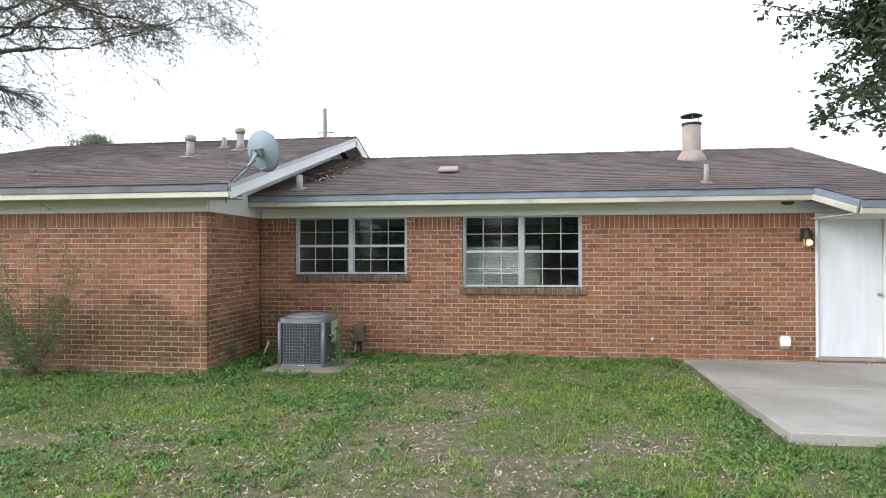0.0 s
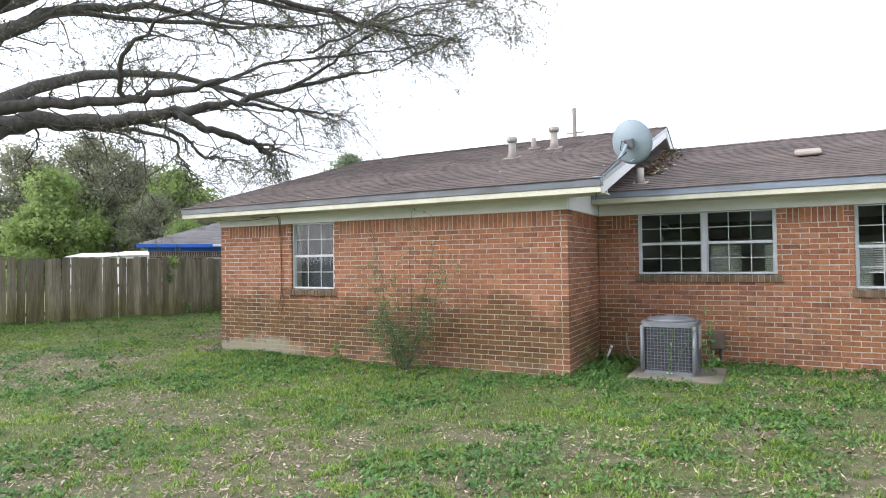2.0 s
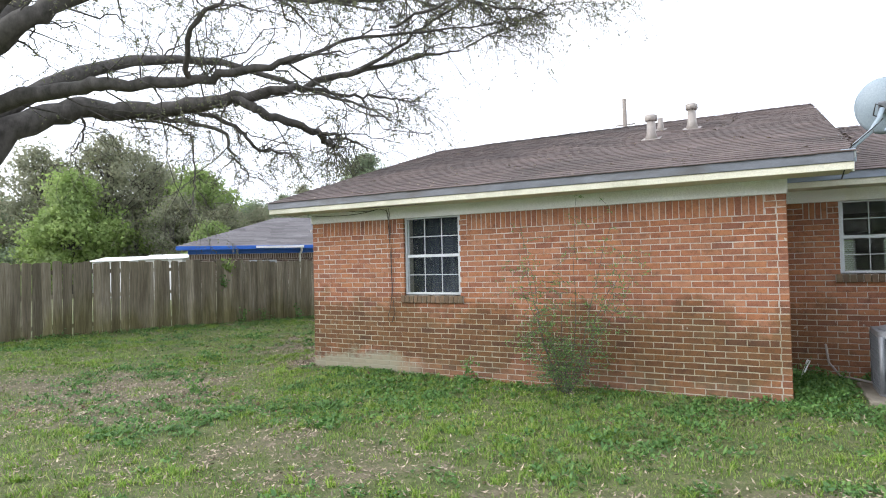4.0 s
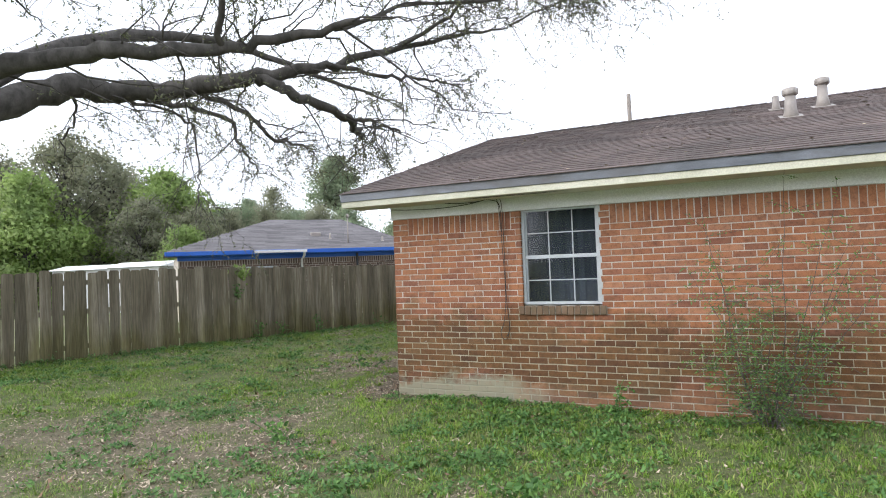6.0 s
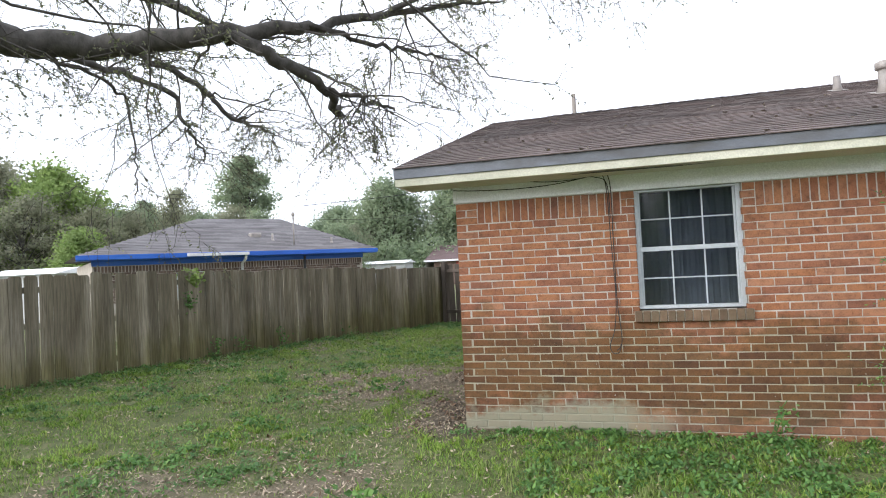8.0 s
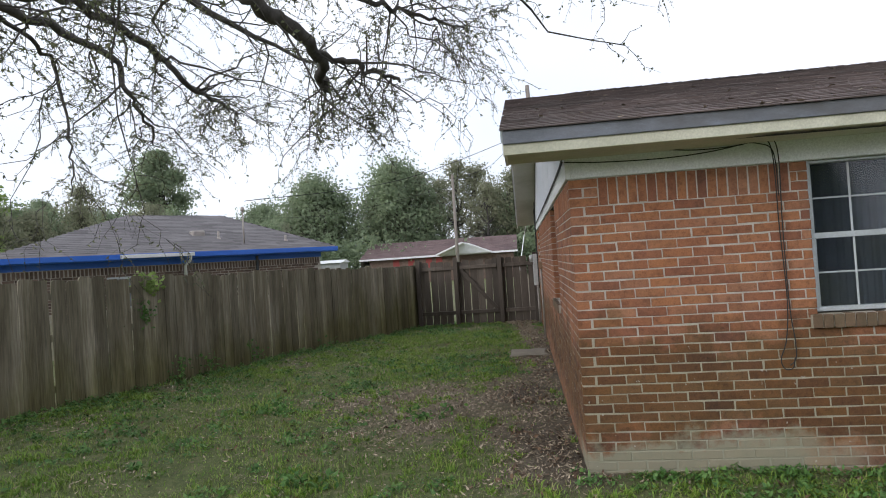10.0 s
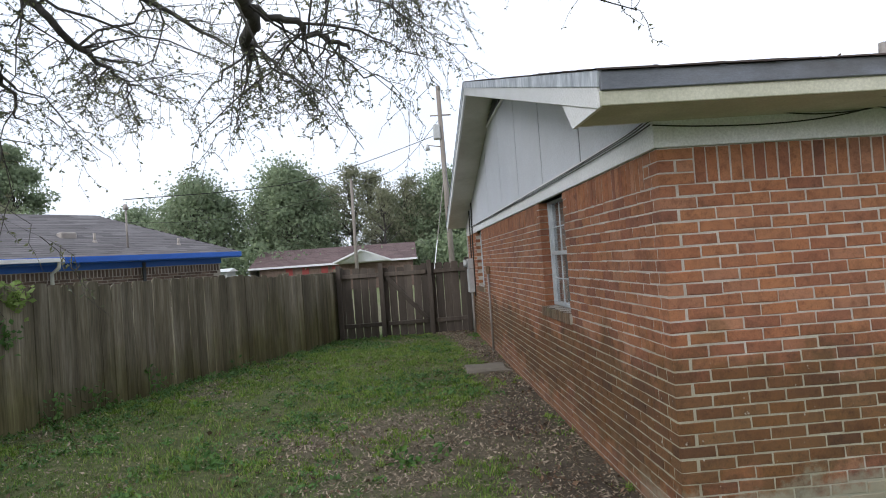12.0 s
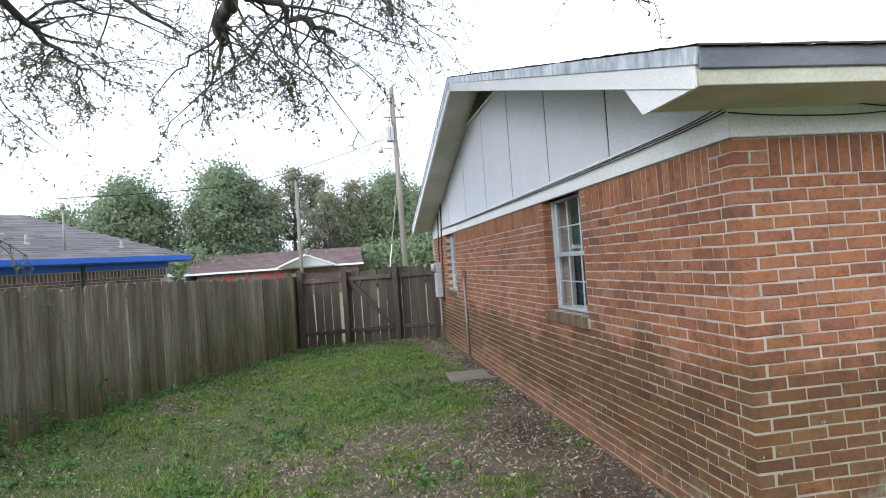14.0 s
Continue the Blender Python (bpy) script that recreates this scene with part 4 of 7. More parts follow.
# ---- neighbouring houses ----
def hip_house(nm, w, dpt, ze, zr, rx0, rx1, mat_r, mat_f, mat_w, label, over=0.45):
    """A hip-roofed house in its own axes: x along the eave, y into depth."""
    h = empty(nm, label, "house")
    ym = dpt / 2
    cor = [(0, 0, ze), (w, 0, ze), (w, dpt, ze), (0, dpt, ze)]
    bm = bmesh.new()
    v = [bm.verts.new(c) for c in cor] + [bm.verts.new((rx0, ym, zr)), bm.verts.new((rx1, ym, zr))]
    for f in ((0, 1, 5, 4), (1, 2, 5), (2, 3, 4, 5), (3, 0, 4), (3, 2, 1, 0)):
        bm.faces.new([v[i] for i in f])
    part("roof", bm, mat_r, h)
    up = Vector((0, ym, zr - ze))
    sm = up.length
    shingles("shingle", (0, 0, ze + 0.004), (1, 0, 0), up, sm, lambda s: rx0 * s / sm, lambda s: w + (rx1 - w) * s / sm, mat_r, h, tab=0.5, expo=0.14, lift=0.005, seed=8)
    up2 = Vector((rx1 - w, 0, zr - ze))
    s2 = up2.length
    shingles("shingle", (w, 0, ze + 0.004), (0, 1, 0), up2, s2, lambda s: ym * s / s2, lambda s: dpt - ym * s / s2, mat_r, h, tab=0.5, expo=0.14, lift=0.005, seed=9)
    box("fascia", 0, w, -0.02, 0.02, ze - 0.11, ze + 0.005, mat_f, h)
    box("fascia", w - 0.02, w + 0.02, 0.02, dpt, ze - 0.11, ze + 0.005, mat_f, h)
    box("soffit", 0.02, w - 0.02, 0.02, over, ze - 0.128, ze - 0.11, mat_f, h, bev=0)
    box("frieze", over - 0.02, w - over + 0.02, over - 0.02, over + 0.02, ze - 0.255, ze - 0.12, mat_f, h)
    box("wall", over, w - over, over + 0.012, dpt - over, -0.2, ze - 0.15, mat_w, h, bev=0)
    return h


BW, BE = 8.0, 2.20
blue_house = hip_house("neighbour_house", BW, 6.3, BE, 3.37, 3.45, 6.05, M_GREYSHINGLE, M_BLUE, M_MORTAR, "low brick house with grey shingle hip roof and bright blue fascia", 0.36)
jobs = []
x = 0.40
while x < BW - 0.42:
    jobs.append((x, BE - 0.42, x + 0.05, BE - 0.27))
    x += 0.076
for r in range(12):
    zt = BE - 0.43 - r * 0.064
    x = 0.39 + (0.10 if r % 2 else 0)
    while x < BW - 0.56:
        jobs.append((x, zt - 0.052, x + 0.19, zt))
        x += 0.205
vs, fs = [], []
for a, zb, b, zt in jobs:
    k = len(vs)
    bv, bf = unit_brick(k, b - a, zt - zb, 0.02)
    vs += [(a + p[0], 0.362 - p[1], zb + p[2]) for p in bv]
    fs += [tuple(k + i for i in f) for f in bf]
tagged(obj("brickwork", vs, fs, M_DARKBRICK, blue_house), kind="stuff")
box("window", 2.25, 3.15, 0.31, 0.36, 1.0, 1.72, M_FRAME, blue_house, "pale window beside the porch")
box("window_glass", 2.32, 3.08, 0.30, 0.312, 1.05, 1.67, M_ACGREY, blue_house, "dull grey window glass", bev=0)
tube_part("vent_mast", [(5.51, 0.5, 2.3), (5.51, 0.5, 3.22)], 0.022, M_PIPE, blue_house)
tube_part("mast_head", [(5.51, 0.5, 3.22), (5.51, 0.5, 3.27), (5.51, 0.5, 3.34)], [0.05, 0.055, 0.035], M_PIPE, blue_house)
for vx_, vy_, vh_ in ((5.03, 0.95, 0.20), (6.76, 0.64, 0.16)):
    zr_ = BE + 0.37 * vy_
    tube_part("plumbing_vent", [(vx_, vy_, zr_ - 0.03), (vx_, vy_, zr_ + vh_)], 0.032, M_PIPE, blue_house)
    tube_part("vent_flashing", [(vx_, vy_, zr_ - 0.05), (vx_, vy_, zr_ + 0.04)], [0.085, 0.036], M_PIPE, blue_house)
box("roof_vent", 4.47, 4.80, 1.22, 1.46, BE + 0.40, BE + 0.60, M_PIPE, blue_house, bev=0.03)
tube_part("downpipe", [(3.95, -0.03, 2.12), (3.95, 0.02, 2.0), (3.93, 0.30, 1.9), (3.93, 0.31, 0.8)], 0.036, M_WHITE, blue_house, "white gutter downpipe")
box("gutter", 2.45, 4.02, -0.10, -0.025, 2.11, 2.19, M_WHITE, blue_house, "white gutter length")
box("meter_pipe", 5.72, 5.78, 0.30, 0.345, 0.0, BE - 0.15, M_ACDARK, blue_house, "dark conduit on the wall")
blue_house.matrix_basis = Matrix.Translation((-14.66 - BW * math.cos(radians(50)), 18.59 - BW * math.sin(radians(50)), 0)) @ Matrix.Rotation(radians(50), 4, "Z")

red_house = empty("distant_house", "low house with maroon roof, white gables and brick base", "house")
RHY = 48.0
bm = bmesh.new()
add_box(bm, -21.5, -10.2, RHY + 0.4, RHY + 8, -0.2, 2.1)
part("wall", bm, M_DARKBRICK, red_house)
bm = bmesh.new()
pr = [(RHY, 2.05), (RHY + 4.2, 3.35), (RHY + 8.4, 2.05)]
a = [bm.verts.new((-22.2, y_, z_)) for y_, z_ in pr]
b = [bm.verts.new((-9.9, y_, z_)) for y_, z_ in pr]
for i in (0, 1):
    bm.faces.new((a[i], a[i + 1], b[i + 1], b[i]))
bm.faces.new(a[::-1]), bm.faces.new(b), bm.faces.new((a[0], b[0], b[2], a[2]))
part("roof", bm, M_REDSHINGLE, red_house)
shingles("shingle", (0, RHY, 2.055), (1, 0, 0), Vector((0, 4.2, 1.3)), 4.39, lambda s: -22.2, lambda s: -9.9, M_REDSHINGLE, red_house, tab=0.8, expo=0.3, lift=0.015, seed=12)
box("fascia", -22.25, -9.85, RHY - 0.04, RHY - 0.01, 1.92, 2.06, M_WHITE, red_house)
bm = bmesh.new()
g = [bm.verts.new(p) for p in ((-15.6, RHY - 0.7, 2.0), (-11.9, RHY - 0.7, 2.0), (-13.75, RHY - 0.7, 2.75))]
bm.faces.new(g)
part("porch_gable", bm, M_WHITE, red_house)
for s in (-1, 1):
    L = Vector((1.95 * s, 0, -0.79))
    box("rake", 0, L.length, -0.8, 3.0, -0.02, 0.09, M_WHITE, red_house, m=Matrix.Translation((-13.75, RHY, 2.76)) @ L.to_track_quat("X", "Z").to_matrix().to_4x4())
bm = bmesh.new()
g = [bm.verts.new((-22.21, y_, z_)) for y_, z_ in ((RHY + 0.3, 1.2), (RHY + 8.1, 1.2), (RHY + 8.1, 2.06), (RHY + 4.2, 3.28), (RHY + 0.3, 2.06))]
bm.faces.new(g)
part("gable", bm, M_WHITE, red_house)
M_RED = surface("red_shutter", (0.30, 0.05, 0.045), (0.36, 0.07, 0.06), 2, 0.6)
for x in (-19.6, -18.4, -17.0, -16.2):
    box("shutter", x, x + 0.5, RHY + 0.36, RHY + 0.39, 0.9, 1.85, M_RED, red_house)

# ---- roof fittings ----
def pipe_vent(x, y, h, r, cap, label):
    z = (ZE + (y - (EAVE_W if x < WING_R else EAVE_M)) * SLOPE)
    e = empty("roof_vent_pipe", label, "roof vent", at=(x, y, z))
    bm = bmesh.new()
    tube(bm, [(0, 0, -0.05), (0, 0, h * 0.35), (0, 0, h)], [r * 1.75, r * 1.1, r], 14)
    part("pipe", bm, M_PIPE, e, smooth=True)
    bm = bmesh.new()
    add_box(bm, -r * 2.1, r * 2.1, -r * 2.4, r * 2.4, 0.006, 0.014, 0, Matrix.Rotation(math.atan(SLOPE), 4, "X"))
    part("flashing", bm, M_PIPE, e)
    if cap:
        bm = bmesh.new()
        tube(bm, [(0, 0, h - 0.02), (0, 0, h - 0.005), (0, 0, h + 0.06), (0, 0, h + 0.075)], [r * 1.25, r * 1.5, r * 1.5, r * 1.1], 14)
        part("cap", bm, M_PIPE, e, smooth=True)
    return e


pipe_vent(-4.67, 9.10, 0.29, 0.062, True, "capped grey metal vent pipe on the shingle roof")
pipe_vent(-4.19, 9.97, 0.32, 0.062, True, "capped grey metal vent pipe near the roof ridge")
pipe_vent(-4.72, 10.36, 0.20, 0.045, False, "short open grey vent pipe between capped ones")
pipe_vent(-2.40, 8.35, 0.22, 0.05, False, "short grey vent pipe at the roof valley")
pipe_vent(3.59, 8.3, 0.26, 0.03, False, "thin grey vent pipe above the eave")

flue = empty("flue", "tan metal flue with a raised round cap", "chimney", at=(3.99, 10.6, 3.25))
bm = bmesh.new()
tube(bm, [(0, 0, -0.12), (0, 0, 0.02), (0, 0, 0.14)], [0.30, 0.24, 0.165], 20)
part("base_cone", bm, M_FLUE, flue, smooth=True)
bm = bmesh.new()
tube(bm, [(0, 0, 0.10), (0, 0, 0.16), (0, 0, 0.60)], [0.168, 0.155, 0.155], 20)
part("flue_pipe", bm, M_FLUE, flue, smooth=True)
bm = bmesh.new()
tube(bm, [(0, 0, 0.60), (0, 0, 0.635)], 0.168, 20)
part("collar", bm, M_BLACK, flue, "dark collar", smooth=True)
bm = bmesh.new()
tube(bm, [(0, 0, 0.75), (0, 0, 0.77), (0, 0, 0.80)], [0.185, 0.185, 0.10], 20)
rain_cap = part("cap", bm, M_BLACK, flue, "dark round rain cap", smooth=True)
for k in range(3):
    a = k * math.tau / 3 + 0.4
    tube_part("strut", [(0.15 * math.cos(a), 0.15 * math.sin(a), 0.66), (0.15 * math.cos(a), 0.15 * math.sin(a), 0.76)], 0.006, M_PIPE, rain_cap)

av = empty("attic_vent", "low square pale attic vent on the roof", "roof vent", at=(-0.24, 9.65, ZE + (9.65 - EAVE_M) * SLOPE))
av.rotation_euler = (math.atan(SLOPE), 0, 0)
box("hood", -0.17, 0.17, -0.15, 0.17, 0.03, 0.09, M_FLUE, av, bev=0.02)
box("throat", -0.13, 0.13, -0.11, 0.13, -0.01, 0.03, M_BLACK, av)

# drift of dead leaves and twigs in the roof valley
rv = random.Random(41)
vs, fs = [], []
for i in range(900):
    t = rv.random()
    x, y = -2.50 + abs(rv.gauss(0, 0.16)), 8.9 + t * 2.9
    z = ZE + (y - EAVE_M) * SLOPE + 0.012 + rv.random() * 0.03
    s, a = rv.uniform(0.02, 0.05), rv.random() * 6.28
    k = len(vs)
    u, w = Vector((math.cos(a), math.sin(a), rv.uniform(-0.3, 0.5))) * s, Vector((-math.sin(a), math.cos(a), rv.uniform(-0.3, 0.5))) * s * 0.5
    c = Vector((x, y, z))
    vs += [c - u, c - w, c + u, c + w]
    fs.append((k, k + 1, k + 2, k + 3))
for i in range(150):
    x, y = rv.uniform(OVER, WING_R), EAVE_W + rv.random() ** 1.3 * 5.6
    z = ZE + (y - EAVE_W) * SLOPE + 0.014
    s, a = rv.uniform(0.015, 0.04), rv.random() * 6.28
    k = len(vs)
    u, w = Vector((math.cos(a), math.sin(a), 0.2)) * s, Vector((-math.sin(a), math.cos(a), 0.3)) * s * 0.45
    c = Vector((x, y, z))
    vs += [c - u, c - w, c + u, c + w]
    fs.append((k, k + 1, k + 2, k + 3))
tagged(obj("roof_litter", vs, fs, M_LITTER), "drift of dry leaves in the roof valley", "leaf litter", kind="stuff")

# ---- satellite dish ----
dish = empty("satellite_dish", "blue-grey satellite dish on a bent steel arm", "satellite dish", at=(-2.52, 6.40, 2.40))
DC = Vector((0.32, 0.17, 0.455))
axis = Vector((0.18, 0.93, 0.30)).normalized()
bm = bmesh.new()
q = axis.to_track_quat("Z", "X").to_matrix()
rings = []
for i in range(9):
    rr_ = i / 8
    rings.append([bm.verts.new(DC + q @ Vector((0.262 * rr_ * math.cos(a * math.tau / 32), 0.238 * rr_ * math.sin(a * math.tau / 32), 0.075 * rr_ * rr_))) for a in range(32)] if i else [bm.verts.new(DC)])
for k in range(32):
    bm.faces.new((rings[0][0], rings[1][k], rings[1][(k + 1) % 32]))
for r0, r1 in zip(rings[1:], rings[2:]):
    for k in range(32):
        bm.faces.new((r0[k], r1[k], r1[(k + 1) % 32], r0[(k + 1) % 32]))
bmesh.ops.recalc_face_normals(bm, faces=bm.faces)
bmesh.ops.solidify(bm, geom=bm.faces[:], thickness=0.008)
reflector = part("reflector", bm, M_DISH, dish, smooth=True)
tube_part("arm", [(0.0, 0.0, 0.0), (0.06, 0.01, 0.10), (0.19, 0.05, 0.22), (0.26, 0.07, 0.34), (0.29, 0.11, 0.43)], 0.021, M_DISH, dish)
bm = bmesh.new()
add_box(bm, -0.055, 0.055, -0.05, 0.05, -0.06, 0.0, 0.008, Matrix.Translation(DC) @ q.to_4x4())
part("bracket", bm, M_ACGREY, reflector)
box("foot_plate", -0.06, 0.06, -0.10, -0.08, -0.06, 0.06, M_DISH, dish)
tube_part("foot_strut", [(0.0, 0.0, 0.02), (-0.02, -0.09, 0.0)], 0.02, M_DISH, dish)
bm = bmesh.new()
tube(bm, [DC + axis * -0.05, DC + Vector((-0.08, -0.08, 0.02)), DC + Vector((-0.10, -0.07, -0.08)), DC + Vector((-0.03, -0.07, -0.12)), Vector((0.20, 0.01, 0.24)), Vector((0.02, -0.02, 0.08)), Vector((-0.03, -0.06, -0.12)), Vector((-0.05, 0.0, -0.20))], 0.006, 6)
part("cable", bm, M_BLACK, dish, smooth=True)
tube_part("feed_arm", [DC + Vector((0, 0, -0.22)), DC + axis * 0.34 + Vector((0, 0, -0.20))], 0.012, M_DISH, dish)
tube_part("feed_horn", [DC + axis * 0.34 + Vector((0, 0, -0.20)), DC + axis * 0.29 + Vector((0, 0, -0.12))], 0.03, M_DISH, dish)

# ---- air conditioner ----
M_ACWIRE = surface("ac_wire", (0.15, 0.16, 0.18), (0.20, 0.215, 0.235), 6, 0.5, 0.3)
tagged(box("concrete_pad", -2.36, -1.28, 6.93, 7.95, -0.05, 0.06, M_OLDCONC, bev=0.015), "weathered concrete pad under the air conditioner", "concrete pad")
AX0, AX1, AY0, AY1 = -2.24, -1.58, 7.16, 7.82
ac = empty("air_conditioner", "grey wire-grilled air conditioner unit on a concrete pad", "air conditioner", at=((AX0 + AX1) / 2, (AY0 + AY1) / 2, 0.06))
hw_ = 0.33


def rounded(bm, half, z0, z1, rad, seg=5):
    pts = []
    for cx, cy, a0 in ((half - rad, half - rad, 0), (-half + rad, half - rad, 90), (-half + rad, -half + rad, 180), (half - rad, -half + rad, 270)):
        for k in range(seg + 1):
            a = radians(a0 + 90 * k / seg)
            pts.append((cx + rad * math.cos(a), cy + rad * math.sin(a)))
    lo = [bm.verts.new((x, y, z0)) for x, y in pts]
    hi = [bm.verts.new((x, y, z1)) for x, y in pts]
    n = len(pts)
    for k in range(n):
        bm.faces.new((lo[k], lo[(k + 1) % n], hi[(k + 1) % n], hi[k]))
    bm.faces.new(lo[::-1]), bm.faces.new(hi)
    return pts


bm = bmesh.new()
rounded(bm, hw_ - 0.03, 0.04, 0.60, 0.08)
part("coil", bm, M_ACDARK, ac)
bm = bmesh.new()
rounded(bm, hw_, 0.0, 0.045, 0.10)
part("base_pan", bm, M_ACGREY, ac)
bm = bmesh.new()
rounded(bm, hw_, 0.585, 0.645, 0.10)
part("top_cover", bm, M_ACGREY, ac)
bm = bmesh.new()
tube(bm, [(0, 0, 0.645), (0, 0, 0.672), (0, 0, 0.69)], [0.30, 0.285, 0.20], 28)
fan_guard = part("fan_guard", bm, M_ACGREY, ac, smooth=True)
for k in range(9):
    r_ = 0.05 + k * 0.027
    bm = bmesh.new()
    tube(bm, [(r_ * math.cos(a * math.tau / 28), r_ * math.sin(a * math.tau / 28), 0.705 - 0.035 * (r_ / 0.27) ** 2) for a in range(29)], 0.003, 4, cap=False)
    part("guard_ring", bm, M_ACGREY, fan_guard)
for sx, sy in ((1, 1), (1, -1), (-1, 1), (-1, -1)):
    tube_part("corner_post", [(sx * (hw_ - 0.025), sy * (hw_ - 0.025), 0.03), (sx * (hw_ - 0.025), sy * (hw_ - 0.025), 0.60)], 0.026, M_ACGREY, ac)
bm = bmesh.new()
for side in range(4):
    R = Matrix.Rotation(side * math.pi / 2, 4, "Z")
    for k in range(15):
        u = -hw_ + 0.05 + k * (2 * hw_ - 0.10) / 14
        add_box(bm, u - 0.0025, u + 0.0025, -hw_ + 0.002, -hw_ + 0.007, 0.045, 0.585, 0, R)
    for k in range(13):
        z = 0.07 + k * 0.041
        add_box(bm, -hw_ + 0.03, hw_ - 0.03, -hw_ + 0.0, -hw_ + 0.005, z - 0.0025, z + 0.0025, 0, R)
tagged(part("wire_grille", bm, M_ACWIRE, ac, "grey wire grille"), kind="stuff")
box("maker_plate", -0.03, 0.05, -hw_ - 0.008, -hw_ - 0.004, 0.022, 0.034, M_WHITE, ac)
box("service_panel", hw_ - 0.005, hw_ + 0.004, -0.05, 0.25, 0.30, 0.585, M_METER, ac)

dbx = empty("disconnect_box", "rusty brown electrical disconnect box on the brick", "electrical box", at=(-1.42, MY, 0.0))
box("case", -0.09, 0.09, -0.09, 0.0, 0.26, 0.51, surface("brown_enamel", (0.11, 0.075, 0.06), (0.17, 0.12, 0.09), 8, 0.7), dbx, bev=0.008)
tube_part("conduit", [(-0.05, -0.04, 0.26), (-0.06, -0.05, 0.12), (-0.10, -0.12, 0.08)], 0.012, M_PIPE, dbx)
tube_part("conduit", [(0.03, -0.04, 0.26), (0.03, -0.04, 0.02)], 0.014, M_BLACK, dbx)
pv = empty("drain_pipe", "short white plastic drain pipe leaning from the soil", "pipe", at=(-2.90, 8.12, 0.05))
tube_part("pipe", [(0, 0, -0.05), (0.09, 0.02, 0.18)], 0.016, M_WHITE, pv)
tube_part("collar", [(0.075, 0.017, 0.145), (0.095, 0.021, 0.195)], 0.021, M_WHITE, pv)
ln = empty("refrigerant_line", "thin grey refrigerant line entering the wall", "pipe", at=(-2.62, 8.22, 0))
tube_part("line", [(0.0, 0.06, 0.42), (0.0, 0.02, 0.40), (0.02, -0.02, 0.22), (0.12, -0.16, 0.09), (0.40, -0.45, 0.09)], 0.013, M_PIPE, ln)

# ---- door and porch ----
door = empty("door_1", "plain white painted back door with grimy lower half", "door", kind="structure")
M_GRIME = surface("grimy_white_door", (0.74, 0.78, 0.82), (0.80, 0.83, 0.86), 1.2, 0.5, dirt=(0.50, 0.52, 0.50), dirt_amt=0.4, stretch=(5, 5, 0.8))
D0, D1 = 5.0, 5.92
box("slab", D0 + 0.05, D1 - 0.05, MY + 0.05, MY + 0.095, 0.16, 2.06, M_GRIME, door, bev=0.004)
box("jamb", D0, D0 + 0.045, MY + 0.01, MY + 0.20, 0.10, TOP - 0.002, M_WHITE, door)
box("jamb", D1 - 0.045, D1, MY + 0.01, MY + 0.20, 0.10, TOP - 0.002, M_WHITE, door)
box("head", D0 + 0.045, D1 - 0.045, MY + 0.01, MY + 0.20, 2.065, TOP - 0.002, M_WHITE, door)
box("threshold", D0 - 0.02, D1 + 0.02, MY - 0.03, MY + 0.22, 0.115, 0.155, M_PIPE, door)
tube_part("knob", [(D1 - 0.11, MY + 0.05, 1.02), (D1 - 0.11, MY + 0.03, 1.02), (D1 - 0.11, MY + 0.005, 1.02), (D1 - 0.11, MY - 0.005, 1.02)], [0.012, 0.012, 0.028, 0.02], M_BRASS, door, "brass knob", seg=14)
n = 14
for i in range(n):
    w = (D1 - D0) / n
    box("step_brick", D0 + i * w + 0.005, D0 + (i + 1) * w - 0.005, MY - 0.02, MY + 0.08, 0.02, 0.112, M_BRICK_OB, door, bev=0.004)
box("step_mortar", D0, D1, MY - 0.012, MY + 0.1, -0.05, 0.108, M_MORTAR, door, bev=0)

lamp = empty("wall_lantern", "small lit lantern with amber glass and dark hood", "wall lamp", at=(4.86, MY, 1.72))
box("back_plate", -0.05, 0.05, -0.02, 0.0, 0.02, 0.20, M_BLACK, lamp)
bm = bmesh.new()
tube(bm, [(0, -0.09, 0.06), (0, -0.09, 0.09), (0, -0.09, 0.16), (0, -0.09, 0.20)], [0.085, 0.08, 0.05, 0.02], 10)
part("hood", bm, M_BLACK, lamp)
bm = bmesh.new()
tube(bm, [(0, -0.09, -0.06), (0, -0.09, -0.04), (0, -0.09, 0.055)], [0.03, 0.045, 0.055], 10)
part("amber_glass", bm, surface("amber_glass", (0.55, 0.36, 0.08), (0.65, 0.45, 0.12), 5, 0.2), lamp)
bm = bmesh.new()
bmesh.ops.create_uvsphere(bm, u_segments=12, v_segments=8, radius=0.035)
bmesh.ops.translate(bm, verts=bm.verts, vec=(0.01, -0.148, 0.0))
part("bulb", bm, M_BULB, lamp, "glowing bulb", smooth=True)
for k in range(4):
    a = k * math.pi / 2 + 0.78
    tube_part("cage_bar", [(0.06 * math.cos(a), -0.09 + 0.06 * math.sin(a), 0.06), (0.035 * math.cos(a), -0.09 + 0.035 * math.sin(a), -0.07)], 0.005, M_BLACK, lamp)

ob_ = empty("outdoor_outlet", "white weatherproof outlet cover on the brick", "outlet", at=(4.60, MY, 0.36))
box("cover", -0.065, 0.065, -0.06, 0.0, -0.06, 0.07, M_WHITE, ob_, bev=0.012)
box("hinge", -0.05, 0.05, -0.052, -0.004, 0.072, 0.085, M_WHITE, ob_)
box("box_base", -0.05, 0.05, -0.03, 0.0, -0.10, -0.062, M_PIPE, ob_)
hb = empty("wall_spigot", "small white capped spigot in the brick", "spigot", at=(2.85, MY, 0.37))
tube_part("stub", [(0, 0, 0), (0, -0.05, -0.005)], 0.02, M_WHITE, hb)
bat = empty("soffit_nest", "dark nest tucked under the soffit corner", "nest", at=(4.62, MY - 0.1, 2.27))
bm = bmesh.new()
